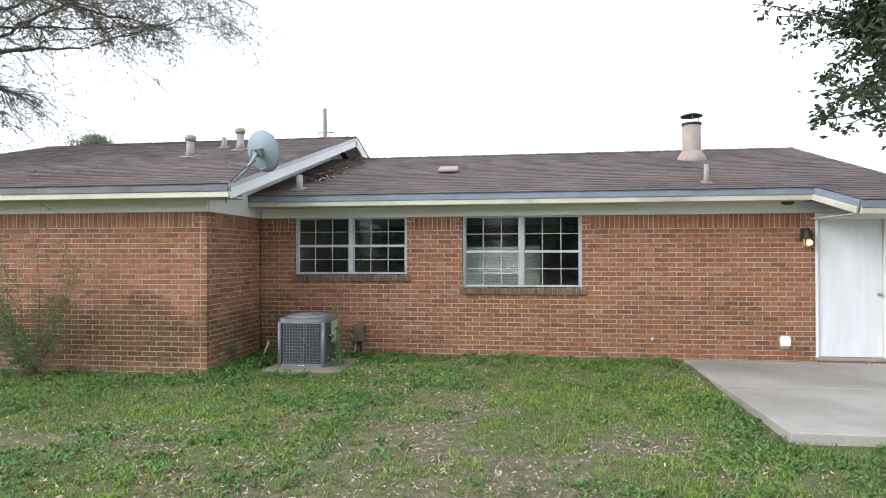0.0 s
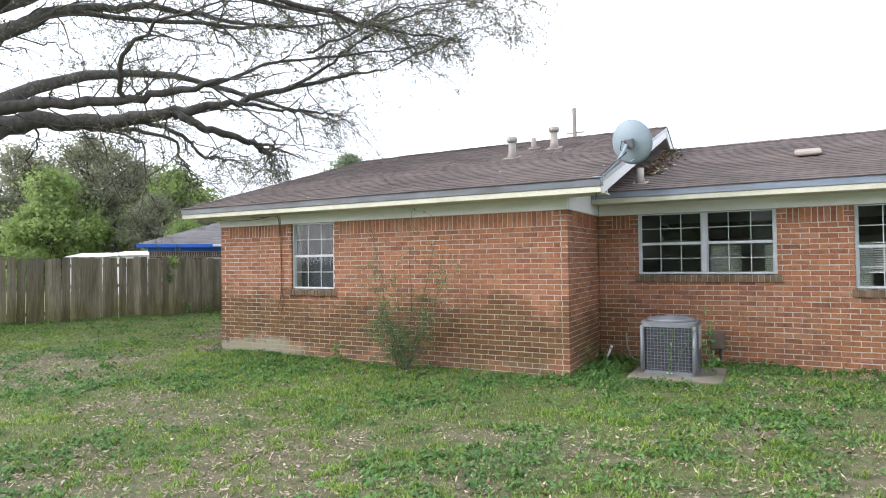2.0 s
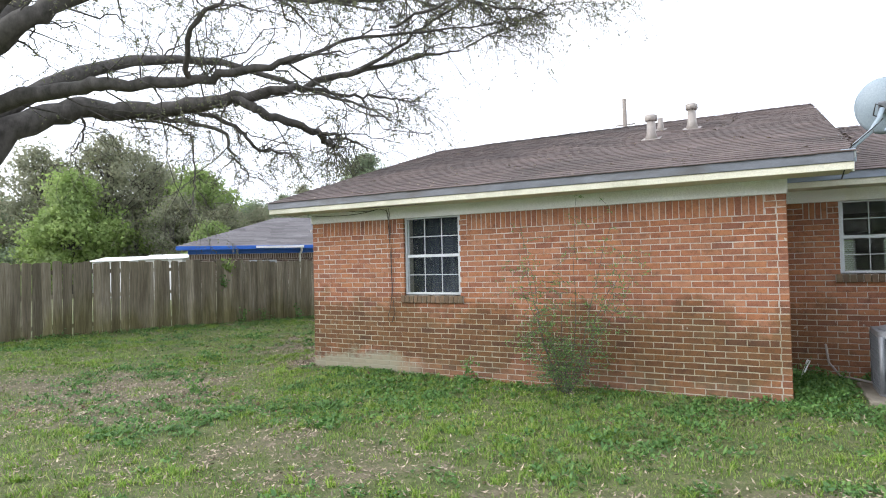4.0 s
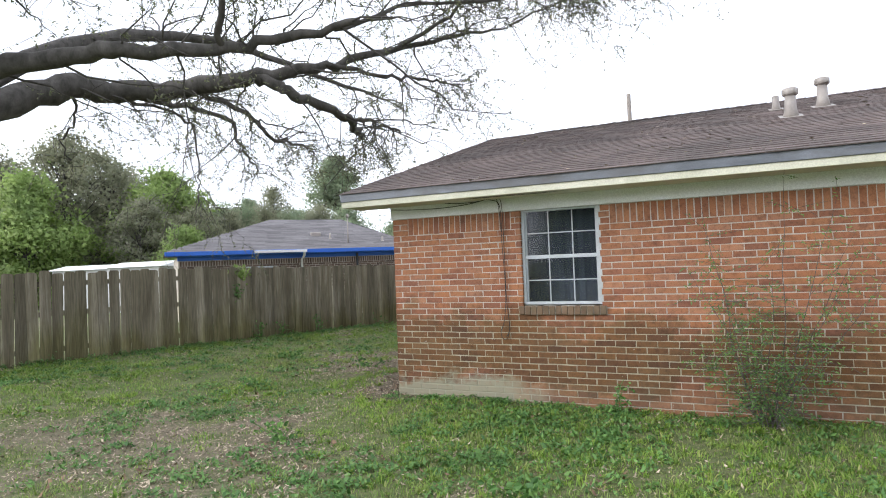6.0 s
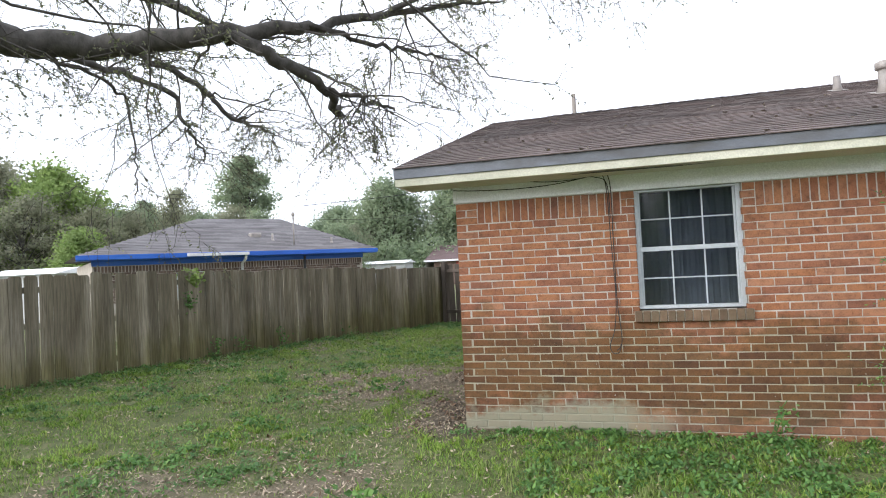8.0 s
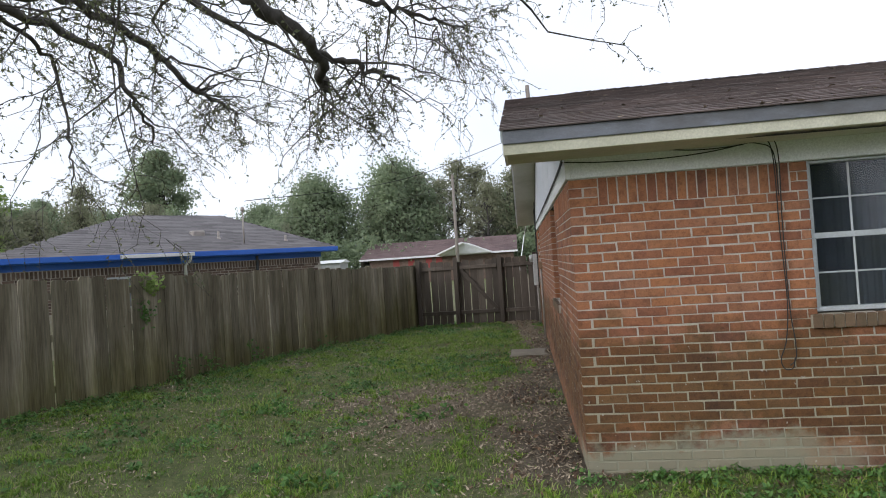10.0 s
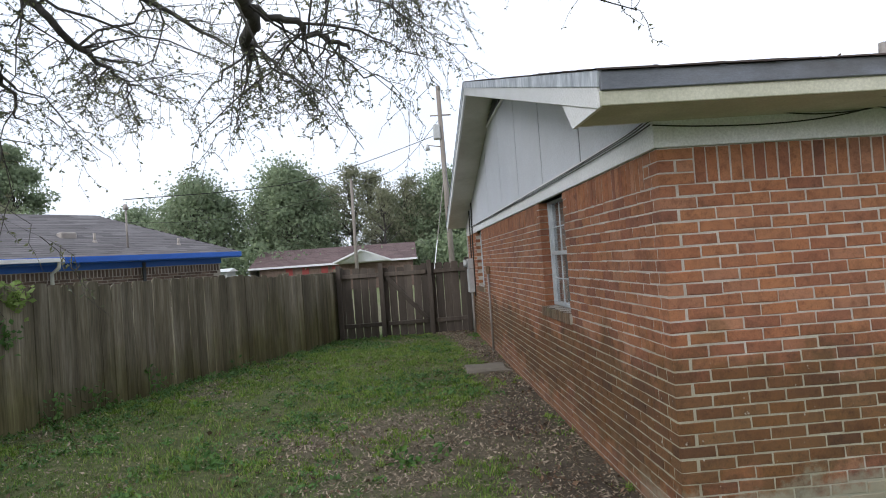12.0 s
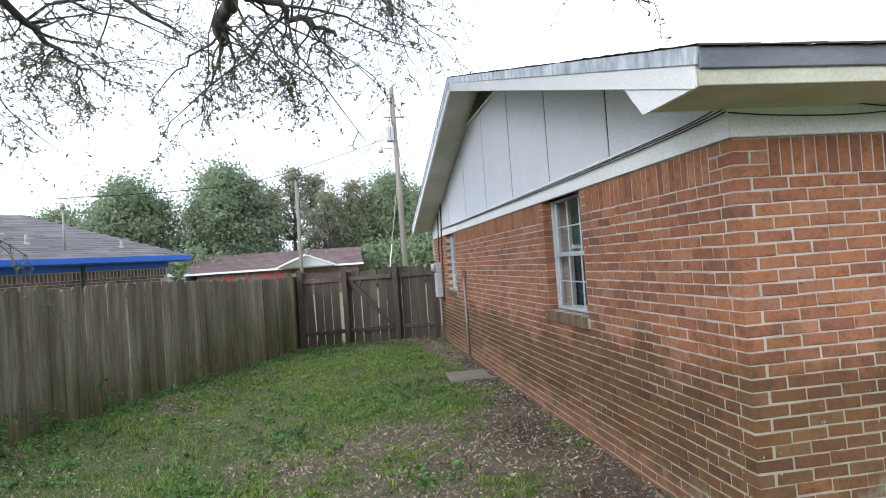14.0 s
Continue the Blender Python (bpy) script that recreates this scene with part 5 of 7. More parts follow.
bmesh.ops.create_icosphere(bm, subdivisions=2, radius=0.06)
for v in bm.verts:
    v.co = Vector((v.co.x * 1.5, v.co.y, v.co.z * 0.6)) * (1 + 0.25 * noise.noise(v.co * 30))
part("nest", bm, M_BARK, bat)

patio = empty("patio", "weathered grey concrete patio slab by the door", "patio", kind="structure")
xs_, ys_ = [3.26, 5.6, 8.6], [4.80, 6.6, 8.27]
for i in range(2):
    for j in range(2):
        box("slab", xs_[i] + 0.004, xs_[i + 1] - 0.004, ys_[j] + 0.004, ys_[j + 1] - 0.004, -0.1, 0.095, M_CONCRETE, patio, bev=0.012)
sl = empty("splash_slab", "half-buried pale concrete slab beside the wall", "concrete slab", at=(-9.55, 12.2, 0))
bm = bmesh.new()
add_box(bm, -0.30, 0.30, -0.36, 0.36, -0.04, 0.03, 0.015)
bmesh.ops.subdivide_edges(bm, edges=bm.edges[:], cuts=2)
for v in bm.verts:
    v.co += Vector((0.07 * noise.noise(v.co * 5), 0.07 * noise.noise(v.co * 5 + Vector((3, 0, 0))), 0))
part("slab", bm, M_OLDCONC, sl)

# ---- cables and meter on the side ----
def cable(nm, label, strands, r=0.0038):
    e = empty(nm, label, "cable")
    for pts in strands:
        fine = []
        P = [Vector(p) for p in pts]
        for i in range(len(P) - 1):
            p0, p1, p2, p3 = P[max(i - 1, 0)], P[i], P[i + 1], P[min(i + 2, len(P) - 1)]
            for k in range(6):
                t = k / 6
                fine.append(0.5 * ((2 * p1) + (p2 - p0) * t + (2 * p0 - 5 * p1 + 4 * p2 - p3) * t * t + (3 * p1 - p0 - 3 * p2 + p3) * t * t * t))
        fine.append(P[-1])
        tube_part("strand", fine, r, M_BLACK, e, seg=6)
    return e


fy = WY - 0.026
cable("hanging_cable", "black cables looped down the brick from the soffit", [
    [(-9.21, fy, 2.255), (-8.95, fy, 2.235), (-8.6, fy, 2.225), (-8.3, fy, 2.235), (-8.05, fy, 2.265), (-7.88, fy - 0.02, 2.30), (-7.81, fy - 0.02, 2.20), (-7.79, fy + 0.005, 1.7), (-7.775, fy + 0.005, 1.2), (-7.80, fy, 0.92), (-7.845, fy, 0.78), (-7.82, fy, 0.71), (-7.77, fy, 0.72), (-7.755, fy, 0.79)],
    [(-9.21, fy, 2.285), (-8.7, fy - 0.01, 2.30), (-8.3, fy - 0.01, 2.262), (-8.0, fy - 0.01, 2.272), (-7.86, fy - 0.02, 2.31), (-7.775, fy - 0.02, 2.22), (-7.77, fy + 0.002, 1.7), (-7.765, fy + 0.002, 1.15), (-7.745, fy, 0.9), (-7.75, fy, 0.78), (-7.79, fy, 0.735)],
    [(-9.2, fy - 0.1, 2.30), (-8.8, fy - 0.12, 2.302), (-8.4, fy - 0.1, 2.296), (-8.1, fy - 0.06, 2.285), (-7.9, fy - 0.02, 2.27), (-7.80, fy - 0.015, 2.2), (-7.785, fy - 0.01, 1.9)],
])
sxw = WX0 - 0.032
cable("gable_cable", "bundle of black cables along the gable trim", [
    [(sxw, WY - 0.02, 2.30 - 0.02 * k), (sxw, 7.06, 2.275 - 0.014 * k), (sxw, 7.96, 2.265 - 0.018 * k + 0.01 * math.sin(k)), (sxw, 9.3, 2.262 - 0.012 * k), (sxw, 11.9, 2.262 - 0.01 * k), (sxw, 14.5, 2.27 - 0.01 * k), (sxw, 15.9, 2.28 - 0.012 * k)]
    for k in range(3)
])
cable("service_cable", "black service cables dropping from the rake to the meter", [
    [(OVER + 0.1, 15.9, 3.02), (sxw - 0.08, 15.75, 3.05), (sxw, 15.72, 2.9), (sxw, 15.75, 2.3), (WX0 - 0.03, 15.86, 1.9), (WX0 - 0.03, 15.9, 1.0), (WX0 - 0.03, 16.0, 0.85)],
    [(OVER - 0.02, 16.4, 2.75), (sxw - 0.05, 16.2, 2.80), (sxw, 16.15, 2.6), (WX0 - 0.03, 16.25, 2.0), (WX0 - 0.03, 16.3, 1.6)],
], 0.014)
mt = empty("electric_meter", "grey electric meter box with round glass on brick", "electric meter", at=(WX0, 16.35, 0.9))
box("case", -0.13, -0.004, -0.14, 0.14, 0.0, 0.50, M_METER, mt, bev=0.01)
tube_part("meter_glass", [(-0.13, 0, 0.62), (-0.20, 0, 0.62)], [0.085, 0.08], M_METER, mt, seg=16)
box("socket", -0.12, -0.004, -0.12, 0.12, 0.505, 0.72, M_METER, mt, bev=0.01)
tube_part("conduit", [(-0.05, 0.0, 0.0), (-0.05, 0.0, -0.95)], 0.024, M_PIPE, mt)
cd = empty("wall_conduit", "metal conduit with a junction box up the brick", "conduit", at=(WX0, 13.8, 0))
tube_part("pipe", [(-0.03, 0, -0.05), (-0.03, 0, 1.34)], 0.018, M_PIPE, cd)
box("junction_box", -0.07, -0.004, -0.06, 0.06, 1.33, 1.46, surface("rust_box", (0.22, 0.14, 0.09), (0.30, 0.20, 0.13), 9, 0.8), cd, bev=0.006)

# ---- blinds behind the second window ----
bl = empty("window_blind", "white slatted blind half lowered behind glass", "blind", at=(0.0, MY + 0.27, 0))
for i in range(13):
    bm = bmesh.new()
    add_box(bm, 0.20, 0.98, -0.012, 0.012, -0.001, 0.001, 0, Matrix.Translation((0, 0, 1.30 + i * 0.030)) @ Matrix.Rotation(radians(35), 4, "X"))
    part("slat", bm, M_BLIND, bl)
box("bottom_rail", 0.20, 0.98, -0.012, 0.012, 1.275, 1.288, M_BLIND, bl)

for xa, xb in ((-2.1, -1.4), (-0.8, 1.45)):
    e = empty("window_blind", "pale slatted blind closed over a street window", "blind", at=(0, RY - 0.05, 0))
    for i in range(24):
        z = 0.60 + i * 0.05
        bm = bmesh.new()
        add_box(bm, xa - 0.03, xb + 0.03, -0.022, 0.022, -0.0008, 0.0008, 0, Matrix.Translation((0, 0, z)) @ Matrix.Rotation(radians(52), 4, "X"))
        part("slat", bm, M_SHADE, e)

# unseen pleated curtains, added to hide lit jambs and keep single windows slate dark
M_PANE_BACKING = surface("slate_curtain", (0.022, 0.030, 0.048), (0.034, 0.044, 0.066), 3, 0.9, fine=120, bump_s=0.2)


def curtain(u0, u1, z0, z1, put):
    e = empty("curtain", "added slate blue pleated curtain that keeps the glass dark", "curtain")
    n = round(60 * (u1 - u0))
    vs, fs = [], []
    for i in range(n + 1):
        u = u0 + (u1 - u0) * i / n
        for th in (0.0, 0.004):
            d = 0.26 + 0.006 * math.sin(i * 0.85) + 0.003 * math.sin(i * 2.3) + th
            vs += [put(u, d, z0), put(u, d, z1)]
    for i in range(n):
        a = i * 4
        fs += [(a, a + 4, a + 5, a + 1), (a + 2, a + 3, a + 7, a + 6), (a + 1, a + 5, a + 7, a + 3)]
    obj("cloth", vs, fs, M_PANE_BACKING, e)
    box("rod", *(lambda p, q: (min(p[0], q[0]) - 0.006, max(p[0], q[0]) + 0.006, min(p[1], q[1]) - 0.006, max(p[1], q[1]) + 0.006))(put(u0, 0.26, 0), put(u1, 0.26, 0)), z1 - 0.004, z1 + 0.012, M_PIPE, e)


curtain(W3[0] - 0.45, W3[1] + 0.45, 1.0, 2.2, lambda u, d, z: (u, WY + d, z))
curtain(S1[0] - 0.05, S1[1] + 0.75, 1.0, 2.2, lambda u, d, z: (WX0 + d + 0.06, u, z))
curtain(S2[0] - 0.05, S2[1] + 0.75, 1.0, 2.2, lambda u, d, z: (WX0 + d + 0.06, u, z))

# ---- plants ----
def leaf_cards(pts, size, rr, up=0.3, aspect=0.55, plain=False):
    """Small folded leaves at random turns round the given points."""
    vs, fs = [], []
    for c in pts:
        s = size * rr.uniform(0.6, 1.3)
        d = Vector((rr.gauss(0, 1), rr.gauss(0, 1), rr.gauss(-up, 0.7))).normalized()
        w = d.cross(Vector((rr.gauss(0, 1), rr.gauss(0, 1), rr.gauss(0, 1)))).normalized() * s * aspect * 0.5
        n_ = d.cross(w).normalized() * s * 0.12
        k = len(vs)
        c = Vector(c)
        if plain:
            vs += [c - w, c + w, c + d * s]
            fs.append((k, k + 1, k + 2))
            continue
        vs += [c, c + d * s * 0.5 + w + n_, c + d * s, c + d * s * 0.5 - w + n_]
        fs += [(k, k + 1, k + 2), (k, k + 2, k + 3)]
    return vs, fs


def wobble(p0, p1, n, amp, rr, droop=0.0):
    p0, p1 = Vector(p0), Vector(p1)
    out = []
    off = Vector((0, 0, 0))
    L = (p1 - p0).length
    for i in range(n + 1):
        t = i / n
        if 0 < i:
            off += Vector((rr.gauss(0, 1), rr.gauss(0, 1), rr.gauss(0, 0.8))) * amp * L / n
        out.append(p0.lerp(p1, t) + off + Vector((0, 0, -droop * L * t * t)))
    return out


def smooth_line(pts, per=4):
    P = [Vector(p) for p in pts]
    out = []
    for i in range(len(P) - 1):
        p0, p1, p2, p3 = P[max(i - 1, 0)], P[i], P[i + 1], P[min(i + 2, len(P) - 1)]
        for k in range(per):
            t = k / per
            out.append(0.5 * ((2 * p1) + (p2 - p0) * t + (2 * p0 - 5 * p1 + 4 * p2 - p3) * t * t + (3 * p1 - p0 - 3 * p2 + p3) * t * t * t))
    return out + [P[-1]]


oak = empty("oak_tree", "spreading oak with long low limbs and sparse leaves", "tree", at=(0, 0, 0))
ro = random.Random(77)
TR = (-15.7, 4.3)
bm = bmesh.new()
tube(bm, [(TR[0], TR[1], -0.2), (TR[0], TR[1], 0.15), (TR[0] + 0.02, TR[1], 0.8), (TR[0] + 0.05, TR[1] + 0.05, 2.2), (TR[0] + 0.15, TR[1] + 0.1, 3.6), (TR[0] + 0.2, TR[1] + 0.1, 5.2)], [0.64, 0.52, 0.46, 0.43, 0.43, 0.30], 18)
part("trunk", bm, M_BARK, oak, smooth=True)
BOUGHS = [
    ([(-15.6, 4.6, 2.7), (-15.75, 5.8, 4.15), (-15.6, 6.9, 4.84), (-15.3, 7.8, 4.88), (-14.2, 8.3, 4.95), (-12.92, 8.71, 5.06), (-12.1, 9.6, 5.40), (-11.38, 10.69, 5.85), (-10.3, 11.79, 6.33), (-9.5, 12.7, 6.65)], [0.34, 0.28, 0.25, 0.22, 0.195, 0.15, 0.095, 0.07, 0.045, 0.015], 0.75),
    ([(-12.92, 8.71, 5.0), (-12.5, 8.85, 4.78), (-12.22, 9.3, 4.64), (-12.12, 10.2, 4.53), (-12.33, 10.95, 4.42), (-12.4, 11.25, 4.36)], [0.12, 0.11, 0.10, 0.09, 0.085, 0.065], 0.80),
    ([(-12.12, 10.2, 4.56), (-11.65, 10.4, 4.40), (-11.35, 10.5, 4.30), (-11.08, 10.55, 4.18)], [0.055, 0.042, 0.034, 0.024], 1.96),
    ([(-12.1, 9.6, 5.38), (-11.5, 10.4, 5.30), (-11.0, 11.0, 5.33), (-10.57, 11.42, 5.28), (-10.2, 11.7, 5.15)], [0.05, 0.042, 0.035, 0.025, 0.01], 2.24),
    ([(-15.3, 7.9, 4.85), (-15.6, 9.2, 5.08), (-15.54, 10.62, 5.02), (-15.35, 10.75, 4.50), (-15.3, 11.1, 4.10), (-15.4, 11.5, 3.75)], [0.075, 0.064, 0.055, 0.04, 0.026, 0.01], 0.90),
    ([(-14.7, 8.2, 4.95), (-15.0, 9.4, 5.22), (-14.6, 10.38, 4.88), (-14.25, 10.6, 4.45), (-14.4, 11.6, 4.45), (-14.3, 12.4, 4.45)], [0.08, 0.066, 0.058, 0.046, 0.03, 0.01], 1.54),
    ([(-15.45, 7.8, 4.80), (-15.9, 9.4, 5.0), (-16.0, 10.1, 4.75), (-15.75, 9.95, 4.0), (-15.55, 9.75, 3.4), (-15.25, 9.3, 2.75)], [0.04, 0.035, 0.03, 0.022, 0.016, 0.006], 0.90),
    ([(-15.5, 7.0, 4.75), (-15.6, 7.1, 4.3), (-15.8, 7.0, 3.9), (-15.7, 7.1, 3.5)], [0.03, 0.024, 0.018, 0.006], 1.40),
    ([(-15.55, 4.5, 3.4), (-14.6, 5.0, 4.3), (-13.4, 5.6, 4.58), (-12.6, 5.95, 4.58), (-11.9, 6.7, 4.74), (-11.1, 7.2, 4.9), (-10.09, 7.58, 5.05)], [0.20, 0.17, 0.14, 0.12, 0.10, 0.08, 0.055], 0.90),
    ([(-15.5, 4.4, 3.8), (-14.3, 4.6, 4.9), (-13.5, 4.9, 5.50), (-13.2, 5.5, 6.05), (-12.9, 6.3, 6.60), (-12.3, 7.6, 7.0), (-11.6, 9.2, 7.1), (-10.6, 11.0, 7.2)], [0.25, 0.22, 0.19, 0.16, 0.12, 0.08, 0.05, 0.015], 1.40),
    ([(-15.5, 4.3, 4.2), (-14.2, 4.9, 6.0), (-12.6, 5.8, 6.9), (-10.6, 7.4, 7.0), (-9.2, 9.2, 6.9), (-8.3, 10.7, 6.75), (-7.3, 12.0, 6.8)], [0.22, 0.17, 0.12, 0.085, 0.06, 0.035, 0.012], 1.40),
    ([(-15.7, 4.8, 3.9), (-16.2, 8.0, 6.2), (-16.0, 11.0, 7.0), (-15.2, 14.0, 6.8), (-14.0, 16.3, 6.4)], [0.22, 0.15, 0.11, 0.07, 0.015], 0.80),
    ([(-15.6, 4.5, 4.6), (-15.0, 6.5, 7.4), (-13.5, 9.0, 8.3), (-11.8, 11.6, 8.3), (-10.2, 13.5, 8.0)], [0.22, 0.15, 0.10, 0.06, 0.015], 0.70),
    ([(-11.3, 10.8, 5.9), (-10.2, 11.2, 6.5), (-9.0, 11.3, 7.1), (-7.6, 11.8, 7.5), (-6.6, 12.4, 7.7)], [0.05, 0.04, 0.03, 0.02, 0.008], 2.10),
    ([(-10.5, 7.5, 5.0), (-9.8, 9.0, 5.8), (-8.8, 10.9, 6.4), (-7.9, 12.2, 6.9)], [0.045, 0.035, 0.022, 0.008], 1.68),
    ([(-12.9, 6.3, 6.55), (-11.8, 8.0, 6.7), (-10.6, 9.6, 6.9), (-9.4, 11.0, 7.3), (-8.4, 12.6, 7.6)], [0.07, 0.055, 0.04, 0.025, 0.008], 1.68),
    ([(-11.9, 6.7, 4.75), (-11.4, 6.4, 5.4), (-10.3, 6.6, 6.0), (-9.0, 7.3, 6.4)], [0.06, 0.045, 0.03, 0.008], 0.90),
    ([(-9.5, 12.7, 6.65), (-8.6, 13.2, 7.15), (-7.6, 13.6, 7.55), (-6.6, 13.9, 7.8)], [0.03, 0.022, 0.015, 0.006], 2.24),
    ([(-9.4, 9.3, 6.0), (-8.4, 9.4, 6.3), (-7.4, 9.8, 6.7), (-6.4, 10.4, 6.9), (-5.6, 11.2, 7.1)], [0.034, 0.026, 0.02, 0.013, 0.006], 1.96),
    ([(-16.0, 4.1, 4.0), (-18.0, 2.0, 6.5), (-20.0, -1.0, 7.5)], [0.22, 0.14, 0.02], 0.50),
    ([(-15.6, 3.9, 4.2), (-13.0, 0.5, 6.8), (-11.0, -3.0, 7.6)], [0.22, 0.14, 0.02], 0.50),
]
twig_bm = bmesh.new()
leaf_pts = []
for pts, rad, dens in BOUGHS:
    P = smooth_line(pts, 5)
    R = []
    for i in range(len(P)):
        t = i / (len(P) - 1) * (len(rad) - 1)
        a = min(int(t), len(rad) - 2)
        R.append((rad[a] + (rad[a + 1] - rad[a]) * (t - a)) * 0.88 * ro.uniform(0.93, 1.08))
    P = [p + Vector((ro.gauss(0, 1), ro.gauss(0, 1), ro.gauss(0, 1))) * 0.03 for p in P]
    bm = bmesh.new()
    tube(bm, P, R, 10)
    part("bough", bm, M_BARK, oak, smooth=True)
    L = sum((P[i + 1] - P[i]).length for i in range(len(P) - 1))
    for _ in range(int(L * 3.9 * dens)):
        i = min(len(P) - 2, int((0.12 + 0.88 * ro.random() ** 0.8) * (len(P) - 1)))
        p, d = P[i].lerp(P[i + 1], ro.random()), (P[i + 1] - P[i]).normalized()
        side = d.cross(Vector((0, 0, 1))).normalized() * ro.choice((-1, 1))
        bdir = (d * ro.uniform(0.2, 1.0) + side * ro.uniform(0.2, 1.0) + Vector((0, 0, ro.uniform(-0.6, 0.65)))).normalized()
        bl_ = ro.uniform(0.7, 2.7) * (0.75 if R[i] < 0.05 else 1.0)
        br = min(R[i] * 0.45, ro.uniform(0.008, 0.024))
        B = wobble(p, p + bdir * bl_, 7, 0.34, ro, 0.10)
        tube(twig_bm, B, [br * (1 - 0.8 * k / 7) for k in range(8)], 5, cap=False)
        for _ in range(ro.randint(5, 9)):
            k = ro.randint(1, 6)
            q0 = B[k].lerp(B[k + 1], ro.random())
            tdir = ((B[k + 1] - B[k]).normalized() * 0.7 + Vector((ro.gauss(0, 0.8), ro.gauss(0, 0.8), ro.gauss(-0.30, 0.7)))).normalized()
            tl = ro.uniform(0.25, 0.8)
            T = wobble(q0, q0 + tdir * tl, 4, 0.40, ro, 0.2)
            tube(twig_bm, T, [0.0048, 0.004, 0.0034, 0.0027, 0.0016], 3, cap=False)
            for _ in range(ro.randint(6, 15)):
                a = ro.randint(0, 3)
                leaf_pts.append(T[a].lerp(T[a + 1], ro.random()))
# bare hanging branches below the low boughs
for (x, y, z), length, spread_ in (((-12.4, 11.2, 4.38), 1.0, 0.25), ((-12.3, 11.0, 4.40), 1.15, 0.45), ((-12.3, 10.9, 4.40), 0.95, 0.5), ((-11.9, 10.9, 4.35), 1.2, 0.4), ((-11.2, 10.5, 4.2), 1.0, 0.3), ((-11.6, 10.4, 4.4), 0.9, 0.35), ((-15.35, 10.8, 4.4), 1.0, 0.3), ((-14.4, 11.4, 4.4), 0.8, 0.35), ((-14.3, 12.1, 4.4), 0.8, 0.4), ((-14.6, 10.4, 4.85), 0.9, 0.3), ((-13.9, 8.4, 4.85), 0.8, 0.25), ((-15.2, 7.9, 4.75), 0.8, 0.25), ((-10.6, 11.4, 5.2), 0.8, 0.4), ((-15.6, 10.3, 5.0), 1.1, 0.3)):
    for _ in range(2):
        p = Vector((x, y, z))
        B = wobble(p, p + Vector((ro.gauss(0, spread_), ro.gauss(0.1, spread_), -length * ro.uniform(0.6, 1.05))), 8, 0.36, ro)
        tube(twig_bm, B, [0.014 * (1 - 0.10 * k) for k in range(9)], 5, cap=False)
        for _ in range(14):
            k = ro.randint(2, 7)
            q0 = B[k].lerp(B[k + 1], ro.random())
            T = wobble(q0, q0 + Vector((ro.gauss(0, 0.3), ro.gauss(0, 0.3), ro.gauss(-0.12, 0.2))), 4, 0.4, ro)
            tube(twig_bm, T, [0.0048, 0.004, 0.0034, 0.0027, 0.0016], 3, cap=False)
            for _ in range(ro.randint(6, 13)):
                a = ro.randint(0, 3)
                leaf_pts.append(T[a].lerp(T[a + 1], ro.random()))
tagged(part("twig", twig_bm, M_BARK, oak), kind="stuff")
vs, fs = leaf_cards(leaf_pts, 0.052, ro, 0.5, 0.45)
tagged(obj("foliage", vs, fs, M_OAKLEAF, oak, "sparse small olive leaves"), kind="stuff")


def clump_shaded(ob, vs, fs, outs):
    """Turns every leaf's front outwards and rounds its shading with that of its clump."""
    me = ob.data
    per = len(vs) // len(outs)
    turn = [i for i, p in enumerate(me.polygons) if p.normal.dot(outs[p.vertices[0] // per]) < 0]
    for i in turn:
        me.polygons[i].flip()
    me.polygons.foreach_set("use_smooth", [True] * len(me.polygons))
    me.update()
    me.normals_split_custom_set_from_vertices([tuple(outs[i // per]) for i in range(len(vs))])


def tree(nm, label, h, spread, mat, seed, clumps, cards, card, base=0.25, at=(0, 0, 0), clump_r=0.85):
    """A tapered trunk with limbs and a crown of leaf clumps with gaps."""
    r = random.Random(seed)
    e = empty(nm, label, "tree")
    bm = bmesh.new()
    T = wobble((0, 0, -0.2), (r.gauss(0, 0.3), r.gauss(0, 0.3), h * 0.85), 6, 0.06, r)
    tube(bm, T, [h * 0.022 * (1 - 0.13 * k) for k in range(7)], 8)
    part("trunk", bm, M_BARK, e, smooth=True)
    lb = bmesh.new()
    pts, outs = [], []
    for c in range(clumps):
        t = base + (1 - base) * r.random() ** 0.8
        a = r.random() * math.tau
        prof = math.sin(min(1.0, (t - base) / (1 - base) * 0.85 + 0.18) * math.pi) ** 0.6
        rad = spread * prof * r.uniform(0.35, 1.05)
        c0 = Vector((rad * math.cos(a), rad * math.sin(a), h * t + r.gauss(0, 0.25)))
        root = T[min(5, max(1, int(t * 6)))]
        B = wobble(root, c0, 4, 0.12, r)
        tube(lb, B, [h * 0.006, h * 0.004, h * 0.003, h * 0.002, 0.006], 4, cap=False)
        cr = clump_r * r.uniform(0.55, 1.3)
        for _ in range(int(cards * r.uniform(0.6, 1.3))):
            v = Vector((r.gauss(0, 1), r.gauss(0, 1), r.gauss(0, 0.75)))
            pts.append(c0 + v * cr * 0.5)
            outs.append((v + Vector((c0.x, c0.y, 0)).normalized() * 0.7 + Vector((0, 0, 0.5))).normalized())
    tagged(part("bough", lb, M_BARK, e), kind="stuff")
    vs, fs = leaf_cards(pts, card, r, 0.1, 1.0, True)
    clump_shaded(tagged(obj("crown", vs, fs, mat, e), kind="stuff"), vs, fs, outs)
    e.matrix_basis = Matrix.Translation(at)
    return e


